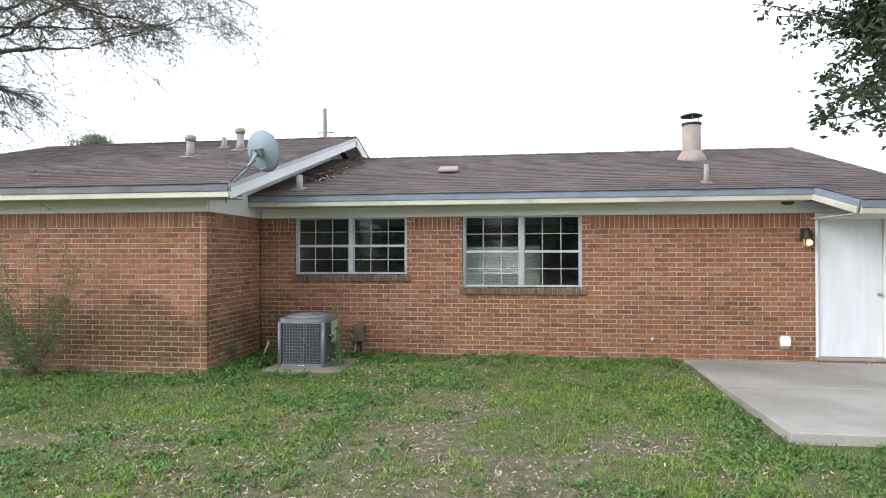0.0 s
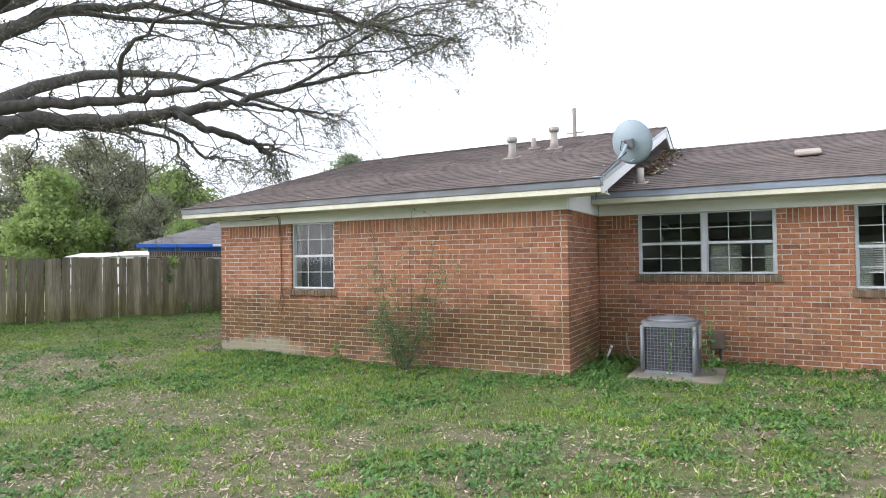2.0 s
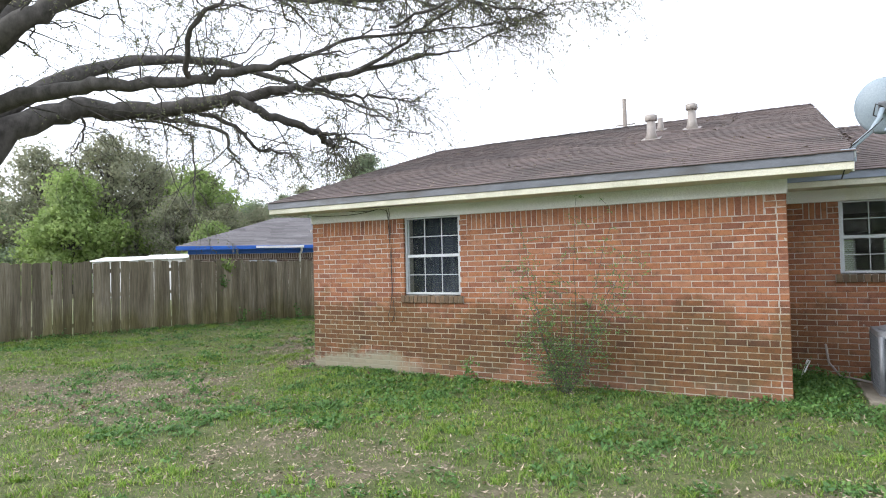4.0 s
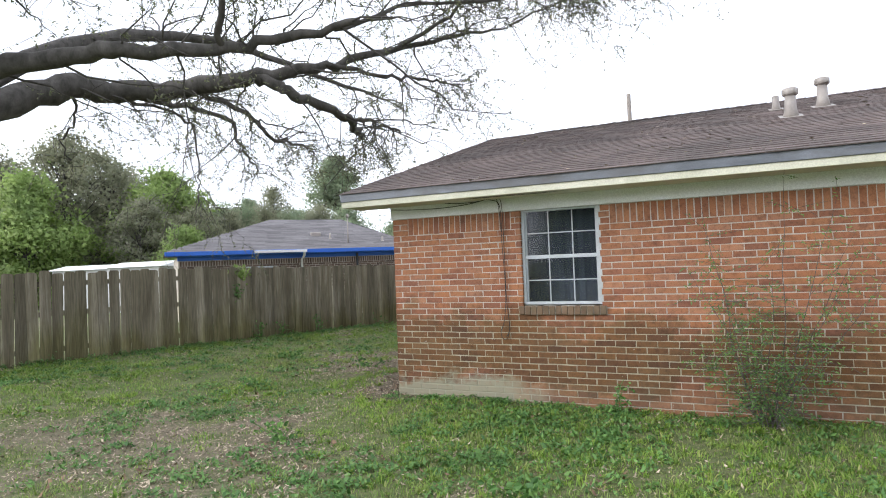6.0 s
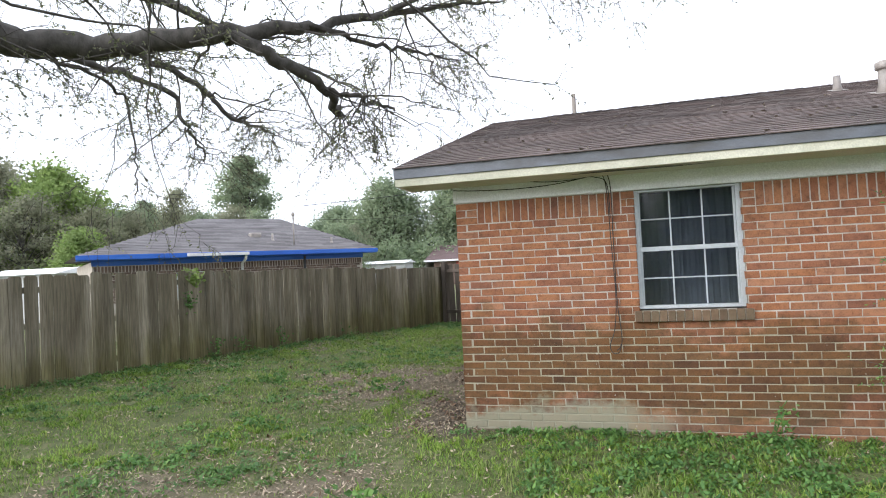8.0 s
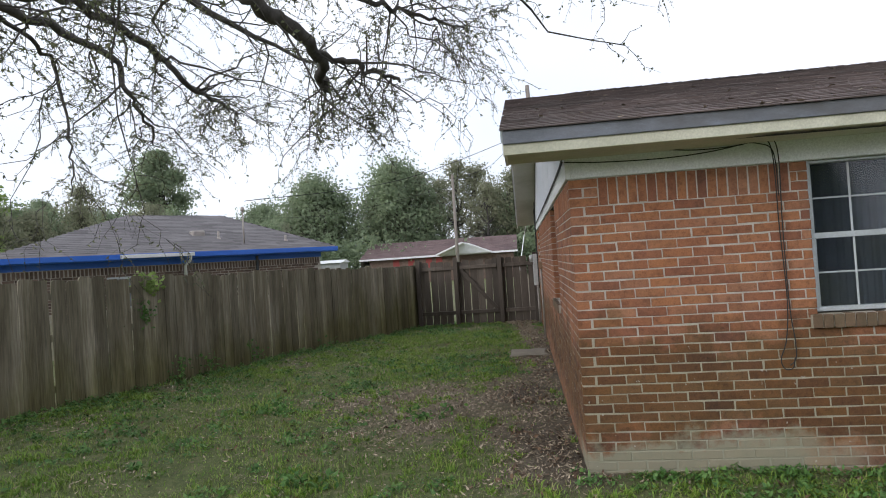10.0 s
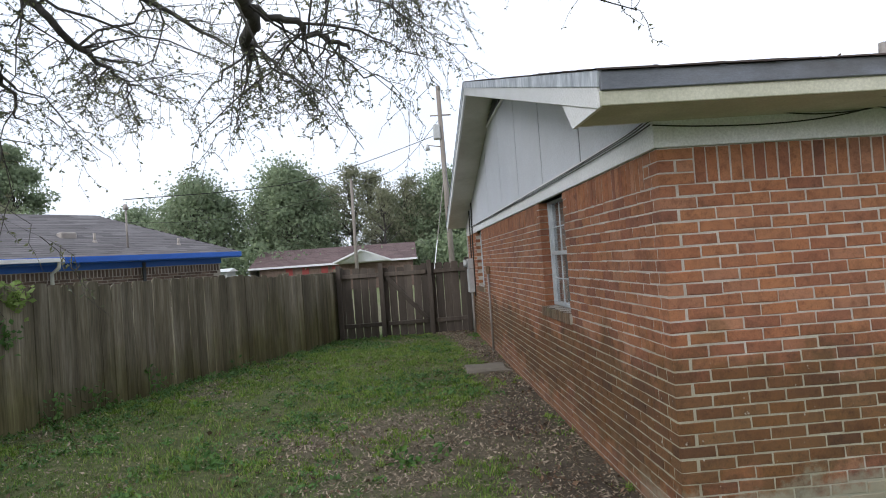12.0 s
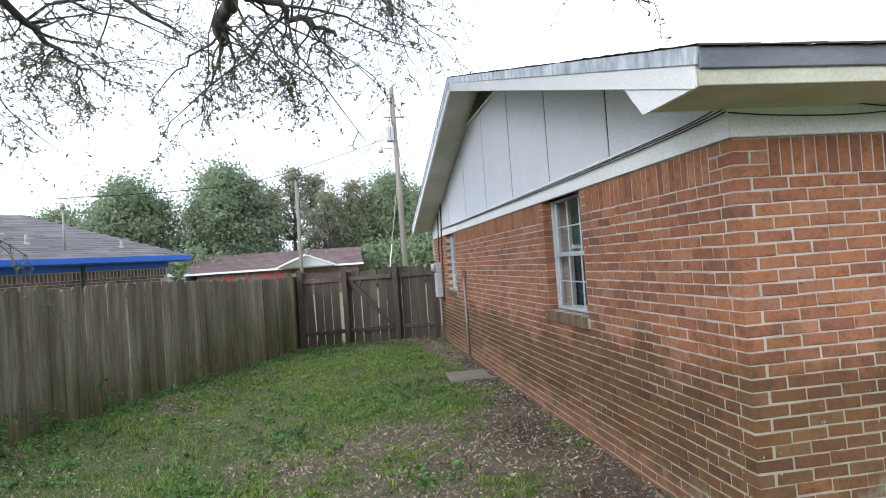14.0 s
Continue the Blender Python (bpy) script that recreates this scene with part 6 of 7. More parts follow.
sp1 = tree("broadleaf_tree", "leafy tree in fresh bright spring green", 7.6, 3.2, M_SPRING, 1, 95, 260, 0.19, 0.10, (-37.9, 28.0, 0), 1.0)
sp2 = tree("broadleaf_tree", "rounded tree in fresh light green leaf", 6.6, 2.9, M_SPRING, 2, 85, 260, 0.19, 0.08, (-39.5, 20.5, 0), 1.0)
ol1 = tree("broadleaf_tree", "thinly leafed olive-brown tree behind the fence", 10.0, 3.8, M_OLIVELEAF, 3, 100, 130, 0.18, 0.15, (-44.0, 28.0, 0), 1.0)
dk1 = tree("broadleaf_tree", "dense dark green tree behind the houses", 10.5, 4.2, M_DARKLEAF, 4, 150, 160, 0.23, 0.06, (-21.0, 58.0, 0), 1.75)
dk2 = tree("broadleaf_tree", "broad dark green tree at the wood's edge", 9.5, 4.6, M_DARKLEAF, 5, 150, 155, 0.23, 0.04, (-28.5, 57.0, 0), 1.75)
dk3 = tree("broadleaf_tree", "half-bare tree with thin brownish leaf", 11.0, 3.6, M_OLIVELEAF, 6, 90, 62, 0.2, 0.15, (-15.5, 61.0, 0), 1.1)
pine = tree("pine_tree", "tall pine with a rounded dark crown", 14.0, 3.0, M_DARKLEAF, 7, 60, 200, 0.24, 0.62, (-45.0, 58.0, 0), 1.2)
rt = random.Random(9)
for t_ in (sp1, sp2, ol1, dk1, dk2, dk3, pine):
    t_['group'] = 'trees beyond the fence'
spots = [(ol1, -34.5, 27.5, 0.8), (sp1, -37.5, 30.0, 0.9), (dk1, -33.0, 42.0, 0.85), (dk2, -41.0, 47.0, 0.9), (ol1, -28.0, 47.0, 0.9), (dk1, -45.0, 50.0, 0.85), (dk3, -37.5, 49.0, 0.85), (dk1, -26.0, 40.0, 0.8), (ol1, -36.0, 25.0, 0.9), (ol1, -33.0, 38.0, 1.05), (ol1, -43.0, 25.0, 1.0), (ol1, -47.0, 32.0, 1.15), (sp2, -54.0, 20.0, 1.15), (dk2, -30.0, 45.0, 0.9), (dk1, -38.0, 44.0, 0.95), (dk2, -46.0, 41.0, 0.95), (dk1, -53.0, 38.0, 0.95), (ol1, -40.0, 30.0, 1.1), (sp2, -31.5, 23.8, 0.85), (dk3, -34.0, 33.0, 0.95), (ol1, -36.5, 28.0, 0.85), (ol1, -29.5, 31.0, 0.75), (dk2, -31.0, 36.0, 0.8), (ol1, -36.0, 32.0, 0.95), (ol1, -50.0, 26.0, 1.0), (ol1, -46.0, 22.0, 0.95), (ol1, -40.5, 36.0, 1.1), (sp2, -50.0, 16.0, 1.0), (dk2, -56.0, 30.0, 0.9), (sp1, -56.0, 12.0, 1.1),
         (dk1, -35.5, 60.0, 0.95), (dk2, -42.0, 55.0, 0.9), (dk1, -49.0, 52.0, 0.9), (dk3, -25.0, 64.0, 1.0), (dk3, -18.0, 66.0, 1.05), (dk1, -9.5, 60.0, 0.95), (dk2, -4.0, 58.0, 0.95), (dk1, 1.5, 62.0, 1.0), (dk3, -12.5, 57.0, 0.95), (dk2, 8.0, 60.0, 1.0), (dk1, -57.0, 48.0, 0.85), (dk2, -64.0, 42.0, 0.9), (pine, -38.0, 78.0, 0.95), (pine, -62.0, 62.0, 0.9), (dk3, -12.0, 68.0, 1.1), (dk3, -6.0, 64.0, 0.9), (dk2, -33.0, 66.0, 1.0), (dk2, -70.0, 30.0, 0.9), (dk1, -66.0, 18.0, 0.9)]
spots += [(dk3, -30.5, 60.0, 1.1), (ol1, -22.5, 61.0, 1.1), (dk3, -13.5, 62.0, 1.2), (dk3, -10.0, 58.5, 1.1), (dk1, -6.5, 60.0, 1.15), (dk3, -19.0, 59.0, 1.05), (dk2, -36.0, 62.0, 1.05), (dk1, -44.6, 42.2, 0.82), (dk2, -41.2, 45.0, 0.85), (ol1, -47.5, 39.4, 0.9), (dk3, -43.0, 44.5, 0.95)]
# trees behind the walker, mirrored in the window glass
spots += [(dk1, -22.0, -20.0, 0.55), (dk2, -12.5, -22.0, 0.6), (dk1, -3.5, -21.0, 0.55), (dk2, 5.0, -22.0, 0.6), (dk1, 13.5, -20.0, 0.6), (dk2, -31.0, -12.0, 0.6), (dk2, -8.0, -30.0, 0.8), (dk1, 2.0, -31.0, 0.8)]
for src, x, y, s in spots:
    if x > -41 and 22 < y < 50:
        s *= 0.70
    if y > 30:
        s *= 0.80
    copy_thing(src, Matrix.Translation((x, y, 0)) @ Matrix.Rotation(rt.random() * 6.28, 4, "Z") @ Matrix.Diagonal((s, s, s * rt.uniform(0.92, 1.08), 1)))

# hedge that closes the view under the far trees
rh = random.Random(31)
pts = []
for i in range(30000):
    x = rh.uniform(-75, 14)
    y = 54 + 0.10 * x + rh.gauss(0, 1.2) if x > -45 else 49.5 + (x + 45) * 1.15 + rh.gauss(0, 1.2)
    top = 3.6 + 1.6 * noise.noise(Vector((x * 0.33, 0, 2.0))) + 0.9 * noise.noise(Vector((x * 1.1, 0, 7.0)))
    top *= 1.0 - 0.35 * math.exp(-(((x + 14.5) / 4.5) ** 2))
    pts.append((x, y, rh.random() ** 0.8 * top + rh.gauss(0, 0.25)))
vs, fs = leaf_cards(pts, 0.34, rh, 0.0, 0.7)
tagged(obj("undergrowth", vs, fs, M_DARKLEAF), "dense dark undergrowth below the far trees", "undergrowth", kind="stuff")

# evergreen at the patio's side
mag = empty("evergreen_tree", "glossy dark evergreen tree overhanging the patio", "tree")
rm = random.Random(13)
bm = bmesh.new()
tube(bm, [(6.55, 4.45, 0.0), (6.53, 4.45, 1.5), (6.55, 4.5, 4.0), (6.8, 4.55, 7.5)], [0.24, 0.19, 0.15, 0.05], 12)
part("trunk", bm, M_BARK, mag, smooth=True)
mb = bmesh.new()
pts = []
for k in range(230):
    z = rm.uniform(3.8, 7.8) if k < 150 else rm.uniform(2.75, 4.5)
    a = rm.random() * math.tau if k < 150 else radians(rm.uniform(158, 196))
    rad = 2.6 * rm.uniform(0.5, 1.0) * (1.0 if z < 6 else 0.7) if k < 150 else rm.uniform(1.9, 2.85)
    tip = Vector((6.55 + rad * math.cos(a), 4.5 + rad * math.sin(a), z + rm.uniform(-0.3, 0.5)))
    B = wobble((6.55, 4.5, max(z, 3.2) - 0.3), tip, 5, 0.1, rm)
    tube(mb, B, [0.04, 0.03, 0.022, 0.015, 0.01, 0.006], 5, cap=False)
    for _ in range(3 if k < 150 else 15):
        i = rm.randint(1, 4)
        q0 = B[i].lerp(B[i + 1], rm.random())
        T = wobble(q0, q0 + Vector((rm.gauss(0, 0.3), rm.gauss(0, 0.3), rm.gauss(0, 0.22))), 3, 0.2, rm)
        tube(mb, T, [0.008, 0.006, 0.005, 0.003], 4, cap=False)
        for _ in range(64):
            j = rm.randint(0, 2)
            pts.append(T[j].lerp(T[j + 1], rm.random()) + Vector((rm.gauss(0, 0.045), rm.gauss(0, 0.045), rm.gauss(0, 0.045))))
tagged(part("bough", mb, M_BARK, mag), kind="stuff")
vs, fs = leaf_cards(pts, 0.066, rm, 0.4, 0.5)
tagged(obj("crown", vs, fs, M_MAGNOLIA, mag), kind="stuff")

# sapling against the wing wall
sap = empty("sapling", "feathery green sapling growing against the brick wall", "shrub", at=(-5.25, 6.40, 0))
rs = random.Random(8)
stem = bmesh.new()
pts = []
for k in range(17):
    a = rs.random() * math.tau
    hgt = rs.uniform(0.6, 1.75)
    tip = Vector((math.cos(a) * (0.25 + 0.42 * hgt) * rs.uniform(0.4, 1.05), -abs(math.sin(a)) * 0.45 + 0.10, hgt))
    if k < 4:
        tip = Vector(((0.62, -0.15, 2.05), (-0.62, -0.2, 2.15), (0.05, -0.1, 2.3), (0.85, -0.2, 1.35))[k])
    S = wobble((rs.gauss(0, 0.04), rs.gauss(0, 0.03), -0.05), tip, 8, 0.10, rs)
    tube(stem, S, [0.0055 * (1 - 0.1 * i) for i in range(9)], 5, cap=False)
    for _ in range(24):
        i = rs.randint(1, 7)
        q0 = S[i].lerp(S[i + 1], rs.random())
        tl = rs.uniform(0.12, 0.40)
        T = wobble(q0, q0 + Vector((rs.gauss(0, 1), rs.gauss(-0.2, 0.5), rs.gauss(0.05, 0.35))).normalized() * tl, 4, 0.15, rs, 0.15)
        tube(stem, T, 0.0018, 3, cap=False)
        for _ in range(12 if q0.z < 1.3 else 9):
            j = rs.randint(0, 3)
            pts.append(T[j].lerp(T[j + 1], rs.random()) + Vector((rs.gauss(0, 0.014), rs.gauss(0, 0.014), rs.gauss(0, 0.014))))
tagged(part("stem", stem, M_BARK, sap), kind="stuff")
vs, fs = leaf_cards(pts, 0.034, rs, 0.2, 0.36)
tagged(obj("foliage", vs, fs, M_WEED, sap), kind="stuff")


def creeper(x, y, z, w, h, n, seed, label, size=0.06, mat=None):
    r = random.Random(seed)
    e = empty("creeper", label, "plant", at=(x, y, 0))
    bm = bmesh.new()
    pts = []
    for k in range(max(3, n // 25)):
        S = wobble((r.gauss(0, w * 0.2), 0, max(0.0, z - h) if z > 1.2 else -0.02), (r.gauss(0, w * 0.5), -0.06 - r.random() * 0.06, z + r.uniform(-0.3, 0.3) * h), 6, 0.15, r)
        tube(bm, S, 0.004, 4, cap=False)
        for _ in range(25):
            i = r.randint(0, 5)
            pts.append(S[i].lerp(S[i + 1], r.random()) + Vector((r.gauss(0, 0.05), r.gauss(0, 0.05), r.gauss(0, 0.05))))
    tagged(part("stem", bm, M_WEED, e), kind="stuff")
    vs, fs = leaf_cards(pts, size, r, 0.2, 0.65)
    tagged(obj("foliage", vs, fs, mat or M_WEED, e), kind="stuff")
    return e


FN = Vector((FD.y, -FD.x, 0))


def fence_spot(dist):
    p = FB - FD * dist + FN * 0.05
    return p.x, p.y


for dist, z, h, n, seed in ((6.75, 0.35, 0.45, 75, 1), (7.25, 0.26, 0.35, 75, 2), (5.80, 0.24, 0.3, 60, 3), (6.45, 0.06, 0.15, 50, 4), (4.0, 0.14, 0.15, 40, 5), (11.0, 0.15, 0.2, 60, 6), (13.0, 0.12, 0.2, 60, 7)):
    x, y = fence_spot(dist)
    creeper(x, y, z + 0.20, 0.26, h, round(n * 1.6), seed, "small green creeper at the foot of the fence")
x, y = fence_spot(7.72)
creeper(x, y, 1.30, 0.12, 0.28, 50, 11, "creeper sprig hanging on the fence boards")
creeper(x + 0.02, y + 0.12, 1.68, 0.22, 0.20, 150, 12, "bright green vine spilling over the fence top", 0.08, M_SPRING)
creeper(AX0 + 0.35, AY0 + 0.05, 0.62, 0.35, 0.4, 75, 13, "vine creeping over the air conditioner", 0.05)
creeper(AX1 + 0.12, AY0 + 0.2, 0.66, 0.12, 0.5, 75, 14, "vine beside the air conditioner", 0.06)
creeper(-2.95, 7.4, 0.35, 0.15, 0.4, 75, 15, "vine at the foot of the brick corner", 0.05)
creeper(-6.6, WY - 0.1, 0.3, 0.2, 0.3, 50, 16, "weed against the brick wall", 0.05)
for (x, y, s) in ((-13.2, 10.8, 21), (-12.42, 8.6, 22), (-10.6, 8.4, 23), (-9.35, 4.75, 24), (-13.0, 12.9, 25), (-11.2, 6.6, 26), (-6.9, 4.2, 27)):
    creeper(x, y, 0.13, 0.3, 0.15, 100, s, "low clump of broad green weeds", 0.06)

# ---- far poles and wires ----
def pole(x, y, h, r, label, lean=(0, 0)):
    e = empty("utility_pole", label, "utility pole", at=(x, y, 0))
    tube_part("shaft", [(0, 0, -0.5), (lean[0] * h, lean[1] * h, h)], [r * 1.2, r * 0.8], M_WOODPOLE, e, seg=10)
    return e


p1_ = pole(-8.75, 28.0, 8.8, 0.11, "tall weathered wooden utility pole behind the fence", (-0.012, 0))
box("transformer", -0.42, -0.14, -0.2, 0.1, 6.6, 7.2, M_METER, p1_, bev=0.04)
tube_part("crossarm", [(-0.5, 0, 7.6), (0.35, 0, 7.6)], 0.03, M_WOODPOLE, p1_)
tube_part("lamp_arm", [(-0.1, 0, 6.3), (-0.7, -0.2, 6.35)], 0.02, M_PIPE, p1_)
tube_part("lamp_head", [(-0.7, -0.2, 6.38), (-0.7, -0.2, 6.15)], [0.04, 0.11], M_METER, p1_)
pole(-13.9, 42.8, 7.4, 0.11, "slim grey utility pole in front of the far house")
pole(-44.5, 17.5, 8.8, 0.11, "grey street light pole beyond the fence")
cable("overhead_wire", "thin overhead wires sagging between poles", [
    [(-8.7, 28.5, 7.0), (-14.0, 25.5, 4.9), (-18.7, 21.45, 4.05)],
    [(-8.7, 28.5, 6.6), (-9.2, 22.0, 4.3), (-9.5, 16.3, 2.95)],
    [(-8.8, 28.5, 7.6), (-10.9, 35.5, 6.7), (-13.9, 42.8, 7.1)],
    [(-13.9, 42.8, 6.6), (-24.0, 44.0, 5.4), (-36.0, 45.0, 6.4)],
], 0.012)
guy = empty("guy_wire", "steel guy wire with a pale marker sleeve", "cable")
tube_part("wire", [(-8.65, 28.5, 6.2), (-9.9, 24.5, 0.0)], 0.012, M_PIPE, guy)
tube_part("marker_sleeve", [(-9.9, 24.5, 0.0), (-9.42, 26.03, 2.4)], 0.016, M_WHITE, guy)

# low white sheds past the fence
for x, y, w, rot, lab in ((-28.35, 19.0, 3.1, 8, "white metal carport roof beyond the fence"), (-33.6, 20.2, 3.6, 12, "pale shed roof beyond the fence"), (-24.8, 46.5, 4.0, 0, "pale grey-green shed roof beside the neighbouring house")):
    e = empty("shed", lab, "shed", at=(x, y, 0))
    bm = bmesh.new()
    v = [bm.verts.new(p) for p in ((-w / 2, -1.2, 1.95), (w / 2, -1.2, 1.95), (w / 2, 1.2, 1.95), (-w / 2, 1.2, 1.95), (-w / 2, 0, 2.18), (w / 2, 0, 2.18))]
    for f in ((0, 1, 5, 4), (2, 3, 4, 5), (0, 4, 3), (1, 2, 5), (0, 3, 2, 1)):
        bm.faces.new([v[i] for i in f])
    part("roof", bm, M_WHITE, e)
    box("wall", -w / 2 + 0.2, w / 2 - 0.2, -1.0, 1.0, -0.1, 1.95, M_METER, e)
    e.rotation_euler = (0, 0, radians(rot))

# ---- lawn ----
rng = np.random.default_rng(5)


def lawn_spots(n):
    x, y = rng.uniform(-19.5, 7.5, n), rng.uniform(1.1, 17.5, n)
    side = (x - FA.x) * FD.y - (y - FA.y) * FD.x
    inside = side > 0.03
    house = ((x > WX0 - 0.02) & (y > WY - 0.01) & (x < WX1)) | ((x >= WX1) & (y > MY - 0.01))
    slab = ((x > 3.24) & (y > 4.78)) | ((x > -2.45) & (x < -1.25) & (y > 6.8) & (y < 7.95)) | ((np.abs(x + 9.55) < 0.3) & (np.abs(y - 12.2) < 0.35))
    seen = (y > 1.1 + np.clip((-8.0 - x) * 0.5, 0, 3.0)) & (y < 8.3 + np.clip((-3.0 - x) * 9, 0, 20))
    keep = inside & ~house & ~slab & seen
    return x[keep], y[keep]


def heights(x, y):
    return np.array([ground_z(a, b) for a, b in zip(x, y)])


def merge(name, V, F, mat, label, category):
    me = bpy.data.meshes.new(name)
    nv, nf, k = len(V), len(F), F.shape[1]
    me.vertices.add(nv)
    me.vertices.foreach_set("co", V.astype(np.float32).ravel())
    me.loops.add(nf * k)
    me.loops.foreach_set("vertex_index", F.astype(np.int32).ravel())
    me.polygons.add(nf)
    me.polygons.foreach_set("loop_start", np.arange(0, nf * k, k, dtype=np.int32))
    me.update(calc_edges=True)
    me.materials.append(mat)
    return tagged(new(name, me), label, category, kind="stuff")


# grass: bent blades of two pieces, a short sward with taller tufts in it
def blades(x, y, hgt, wid, lean):
    n = len(x)
    z = heights(x, y)
    ang = rng.uniform(0, 2 * np.pi, n)
    dx, dy = np.cos(ang), np.sin(ang)
    V = np.empty((n, 5, 3))
    for i, (s, t, bend) in enumerate(((-1, 0.0, 0.0), (1, 0.0, 0.0), (1, 0.6, 0.35), (-1, 0.6, 0.35), (0, 1.0, 1.0))):
        V[:, i, 0] = x - dy * wid * s * (1 - 0.3 * t) + dx * hgt * lean * bend
        V[:, i, 1] = y + dx * wid * s * (1 - 0.3 * t) + dy * hgt * lean * bend
        V[:, i, 2] = z - 0.004 + hgt * t * (1 - 0.25 * lean * bend)
    base = np.arange(n)[:, None] * 5
    return V.reshape(-1, 3), np.concatenate([base + np.array([0, 1, 2]), base + np.array([0, 2, 3]), base + np.array([3, 2, 4])])


def around(x, y, count, radius):
    """Each spot repeated, scattered round itself."""
    k = rng.integers(count[0], count[1], len(x))
    idx = np.repeat(np.arange(len(x)), k)
    r = radius[idx] * np.sqrt(rng.random(len(idx)))
    a = rng.uniform(0, 2 * np.pi, len(idx))
    px, py = x[idx] + r * np.cos(a), y[idx] + r * np.sin(a)
    ok = ~(((px > WX0 - 0.01) & (py > WY - 0.005) & (px < WX1 + 0.01)) | ((px >= WX1) & (py > MY - 0.005)))
    return px[ok], py[ok], idx[ok], (r / radius[idx])[ok]


x, y = lawn_spots(900000)
b = bareness(x, y)
tuft = vnoise(x, y, 6.0, 7)
keep = rng.random(len(x)) < np.clip(0.10 + 1.05 * (1 - b) ** 1.6, 0, 1) * np.clip(tuft * 1.7, 0.10, 1)
x, y, b = x[keep], y[keep], b[keep]
n = len(x)
hgt = rng.uniform(0.012, 0.042, n) * (1.2 - 0.5 * b) * (0.6 + 1.2 * vnoise(x, y, 3.0, 9) ** 2)
V, F = blades(x, y, hgt, rng.uniform(0.0022, 0.0050, n), rng.uniform(0.2, 1.1, n))
merge("lawn_grass", V, F, M_GRASS, "short patchy green lawn grass", "grass")
x, y = lawn_spots(34000)
lush = 1 - bareness(x, y)
keep = rng.random(len(x)) < np.clip((0.55 * vnoise(x, y, 0.8, 51) + 0.45 * vnoise(x, y, 2.6, 52) - 0.40) * 4.0, 0, 1) * (0.15 + 0.85 * lush) * np.where((x < -9.6) & (y > 6.0), 1.7, 1.0)
x, y = x[keep], y[keep]
px, py, idx, rel = around(x, y, (12, 30), rng.uniform(0.03, 0.10, len(x)))
tall = rng.uniform(0.045, 0.105, len(x))[idx]
V, F = blades(px, py, tall * (1.05 - 0.55 * rel) * rng.uniform(0.6, 1.1, len(px)), rng.uniform(0.0028, 0.0055, len(px)), rng.uniform(0.25, 0.9, len(px)) + 0.5 * rel)
merge("lawn_grass", V, F, M_TUFT, "taller yellow-green tufts of grass in the lawn", "grass")


def flat_leaves(x, y, size, lift, tilt, aspect):
    n = len(x)
    z = heights(x, y)
    a = rng.uniform(0, 2 * np.pi, n)
    s = size * rng.uniform(0.5, 1.4, n)
    ux, uy = np.cos(a), np.sin(a)
    t1, t2 = rng.normal(0, tilt, n), rng.normal(0, tilt, n)
    h = z + lift * rng.random(n) + 0.004
    V = np.empty((n, 4, 3))
    for i, (p, q) in enumerate(((-1, 0), (0, -1), (1, 0), (0, 1))):
        V[:, i, 0] = x + (ux * p - uy * q * aspect) * s
        V[:, i, 1] = y + (uy * p + ux * q * aspect) * s
        V[:, i, 2] = h + (t1 * p + t2 * q * aspect) * s + 0.25 * s * (abs(p) - 0.3)
    return V.reshape(-1, 3), np.arange(n * 4).reshape(n, 4)


# broad-leaved weeds in clumps, thick along the wing wall
def wall_weeds(x, y):
    near = np.exp(-np.clip(WY - y, 0, 9) / 1.05) * ((x > -8.5) & (x < -0.5)) * np.clip(vnoise(x, y, 1.0, 61) * 2.2 - 0.25, 0.15, 1) + 0.30 * np.exp(-np.clip(MY - y, 0, 9) / 0.5) * (x > -0.5)
    side = (x - FA.x) * FD.y - (y - FA.y) * FD.x
    return near + 0.5 * np.exp(-side / 0.30)


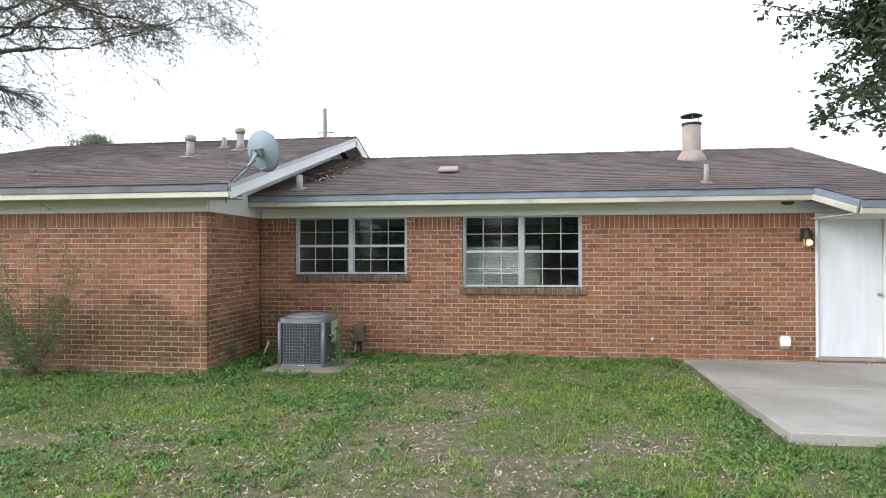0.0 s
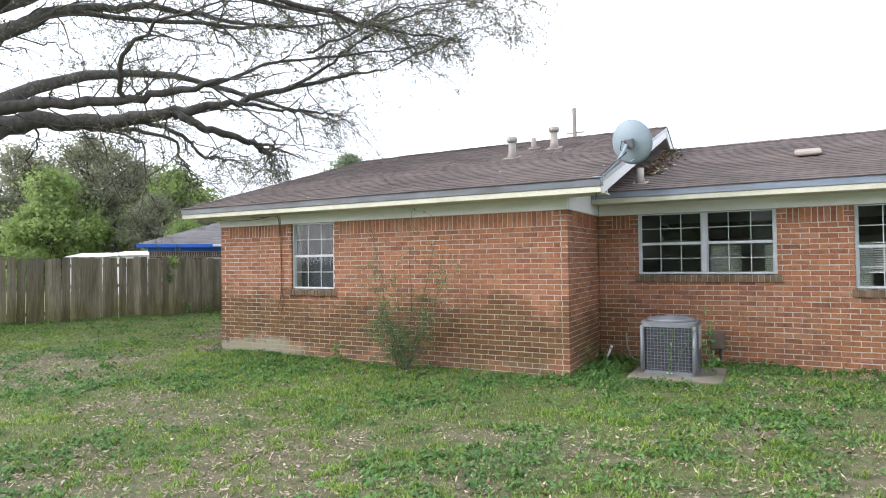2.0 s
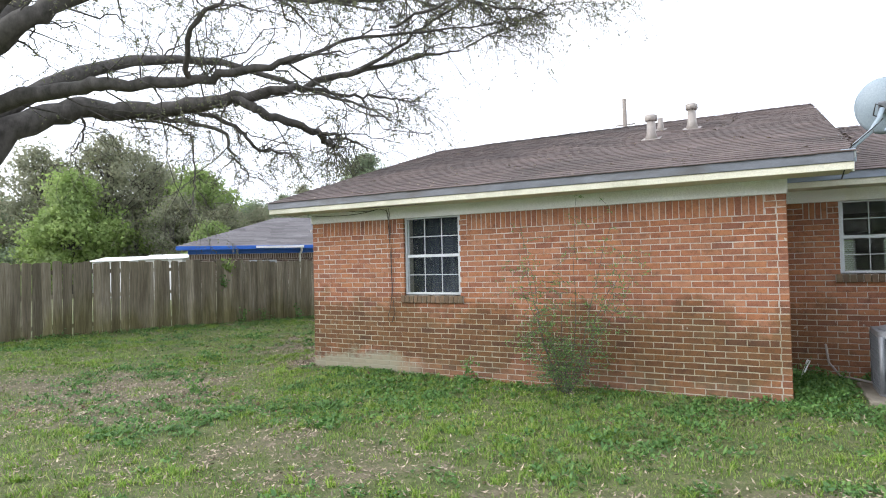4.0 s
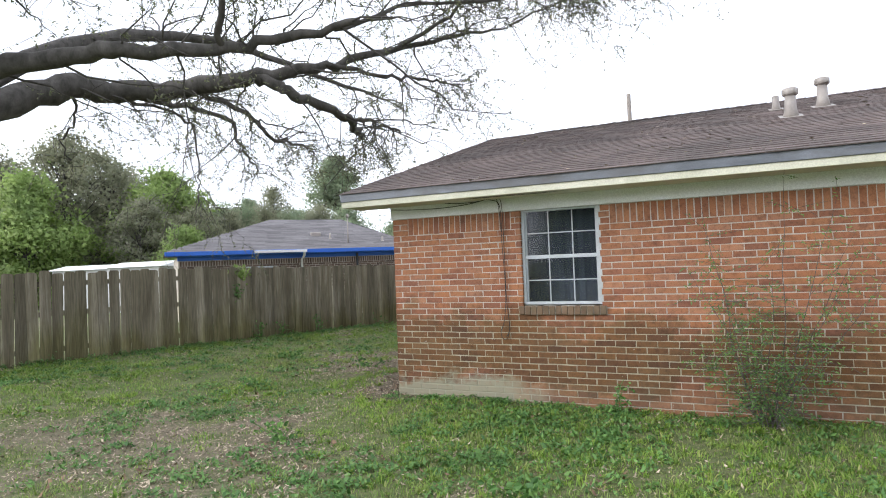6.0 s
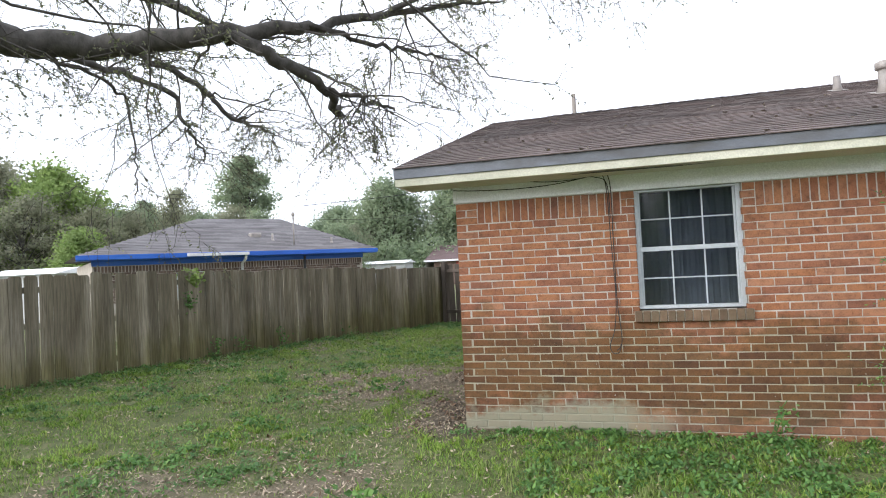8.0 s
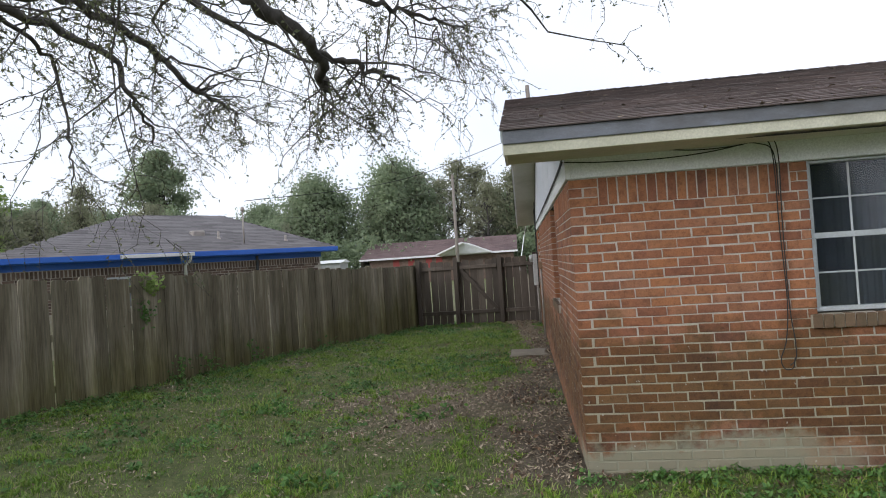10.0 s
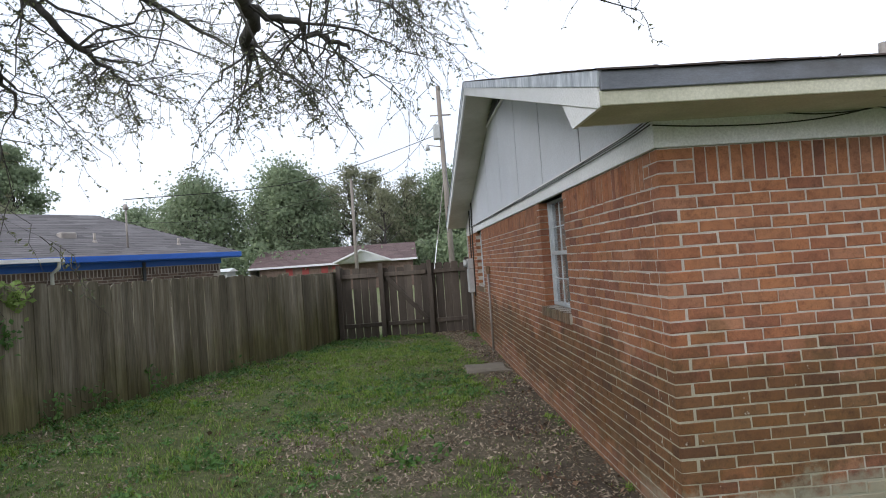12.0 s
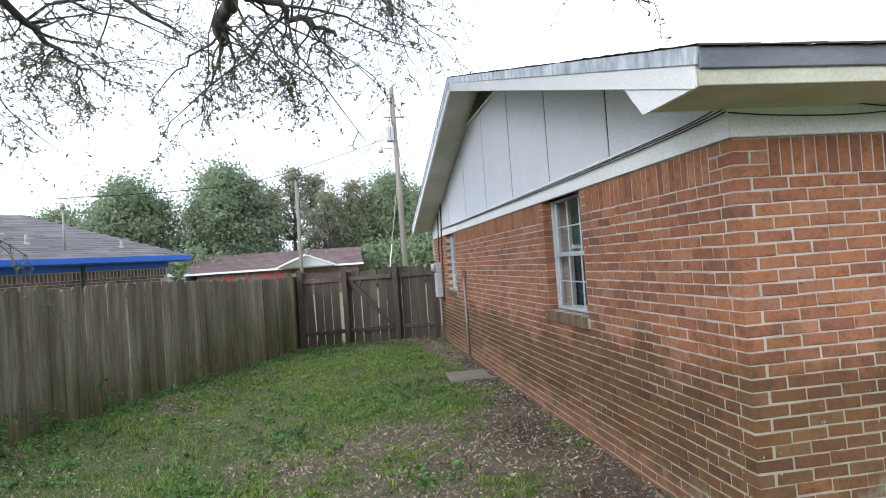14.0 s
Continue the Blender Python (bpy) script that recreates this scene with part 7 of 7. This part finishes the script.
x, y = lawn_spots(95000)
near = wall_weeds(x, y)
patch = np.clip((vnoise(x, y, 0.7, 17) * 0.5 + vnoise(x, y, 2.3, 18) * 0.5 - 0.50) * 5, 0, 1)
keep = rng.random(len(x)) < np.clip(0.85 * near + 0.36 * patch * (1 - bareness(x, y)) * np.where((x < -9.4) & (y > 5.5), 0.45, 1.0), 0, 0.95)
x, y, near = x[keep], y[keep], np.clip(near[keep], 0, 1)
px, py, idx, rel = around(x, y, (10, 30), rng.uniform(0.05, 0.13, len(x)))
V, F = flat_leaves(px, py, 0.0185, 0.0, 0.55, 0.52)
dome = (0.012 + (0.030 + 0.085 * near[idx]) * rng.random(len(px))) * (1.1 - 0.8 * rel ** 2)
V[:, 2] += np.repeat(dome, 4)
merge("lawn_weeds", V, F, M_WEED, "low broad-leaved green weeds in the lawn", "weeds")
# fallen leaves
x, y = lawn_spots(470000)
b = bareness(x, y)
keep = rng.random(len(x)) < np.clip(0.06 + 0.95 * b ** 1.3 + 0.45 * np.clip(vnoise(x, y, 1.4, 28) - 0.55, 0, 1), 0, 0.95) * (0.4 + 0.9 * vnoise(x, y, 2.0, 27))
x, y = x[keep], y[keep]
V, F = flat_leaves(x, y, 0.0180, 0.022, 0.40, 0.34)
merge("leaf_litter", V, F, M_LITTER, "scattered dry tan leaves on the lawn", "leaf litter")

# brown leaves gathered along the side wall
x, y = lawn_spots(220000)
keep = rng.random(len(x)) < np.clip(dampness(x, y) * 0.55, 0, 0.8) + 0.10 * (vnoise(x, y, 0.9, 41) > 0.68)
x, y = x[keep], y[keep]
V, F = flat_leaves(x, y, 0.022, 0.02, 0.45, 0.5)
merge("leaf_litter", V, F, M_BROWNLITTER, "brown dead leaves along the side wall", "leaf litter")

# ---- the bricks of the walls ----
for wall, M, rects, near in BRICK_JOBS:
    rr = random.Random(len(rects))
    lo, hi = near
    vs, fs = [], []
    count = 0
    for (a, zb, b, zt) in rects:
        dn = max(-0.0012, rr.gauss(0.0002, 0.0013))
        if lo <= (a + b) / 2 <= hi and 0.0 < zb and count < 300:
            ob = new("brick", brick_mesh(b - a, zt - zb, 0.09, M_BRICK_OB))
            ob.parent = wall
            ob.matrix_basis = M @ Matrix.Translation((a + rr.gauss(0, 0.001), dn, zb + rr.gauss(0, 0.0012))) @ Matrix.Rotation(rr.gauss(0, 0.004), 4, "Y")
            count += 1
        else:
            k = len(vs)
            bv, bf = unit_brick(rr.randrange(99999), b - a, zt - zb, 0.09)
            vs += [M @ Vector((a + p[0], p[1] + dn, zb + p[2])) for p in bv]
            fs += [tuple(k + i for i in f) for f in bf]
    tagged(obj("brickwork", vs, fs, M_BRICK, wall), kind="stuff")
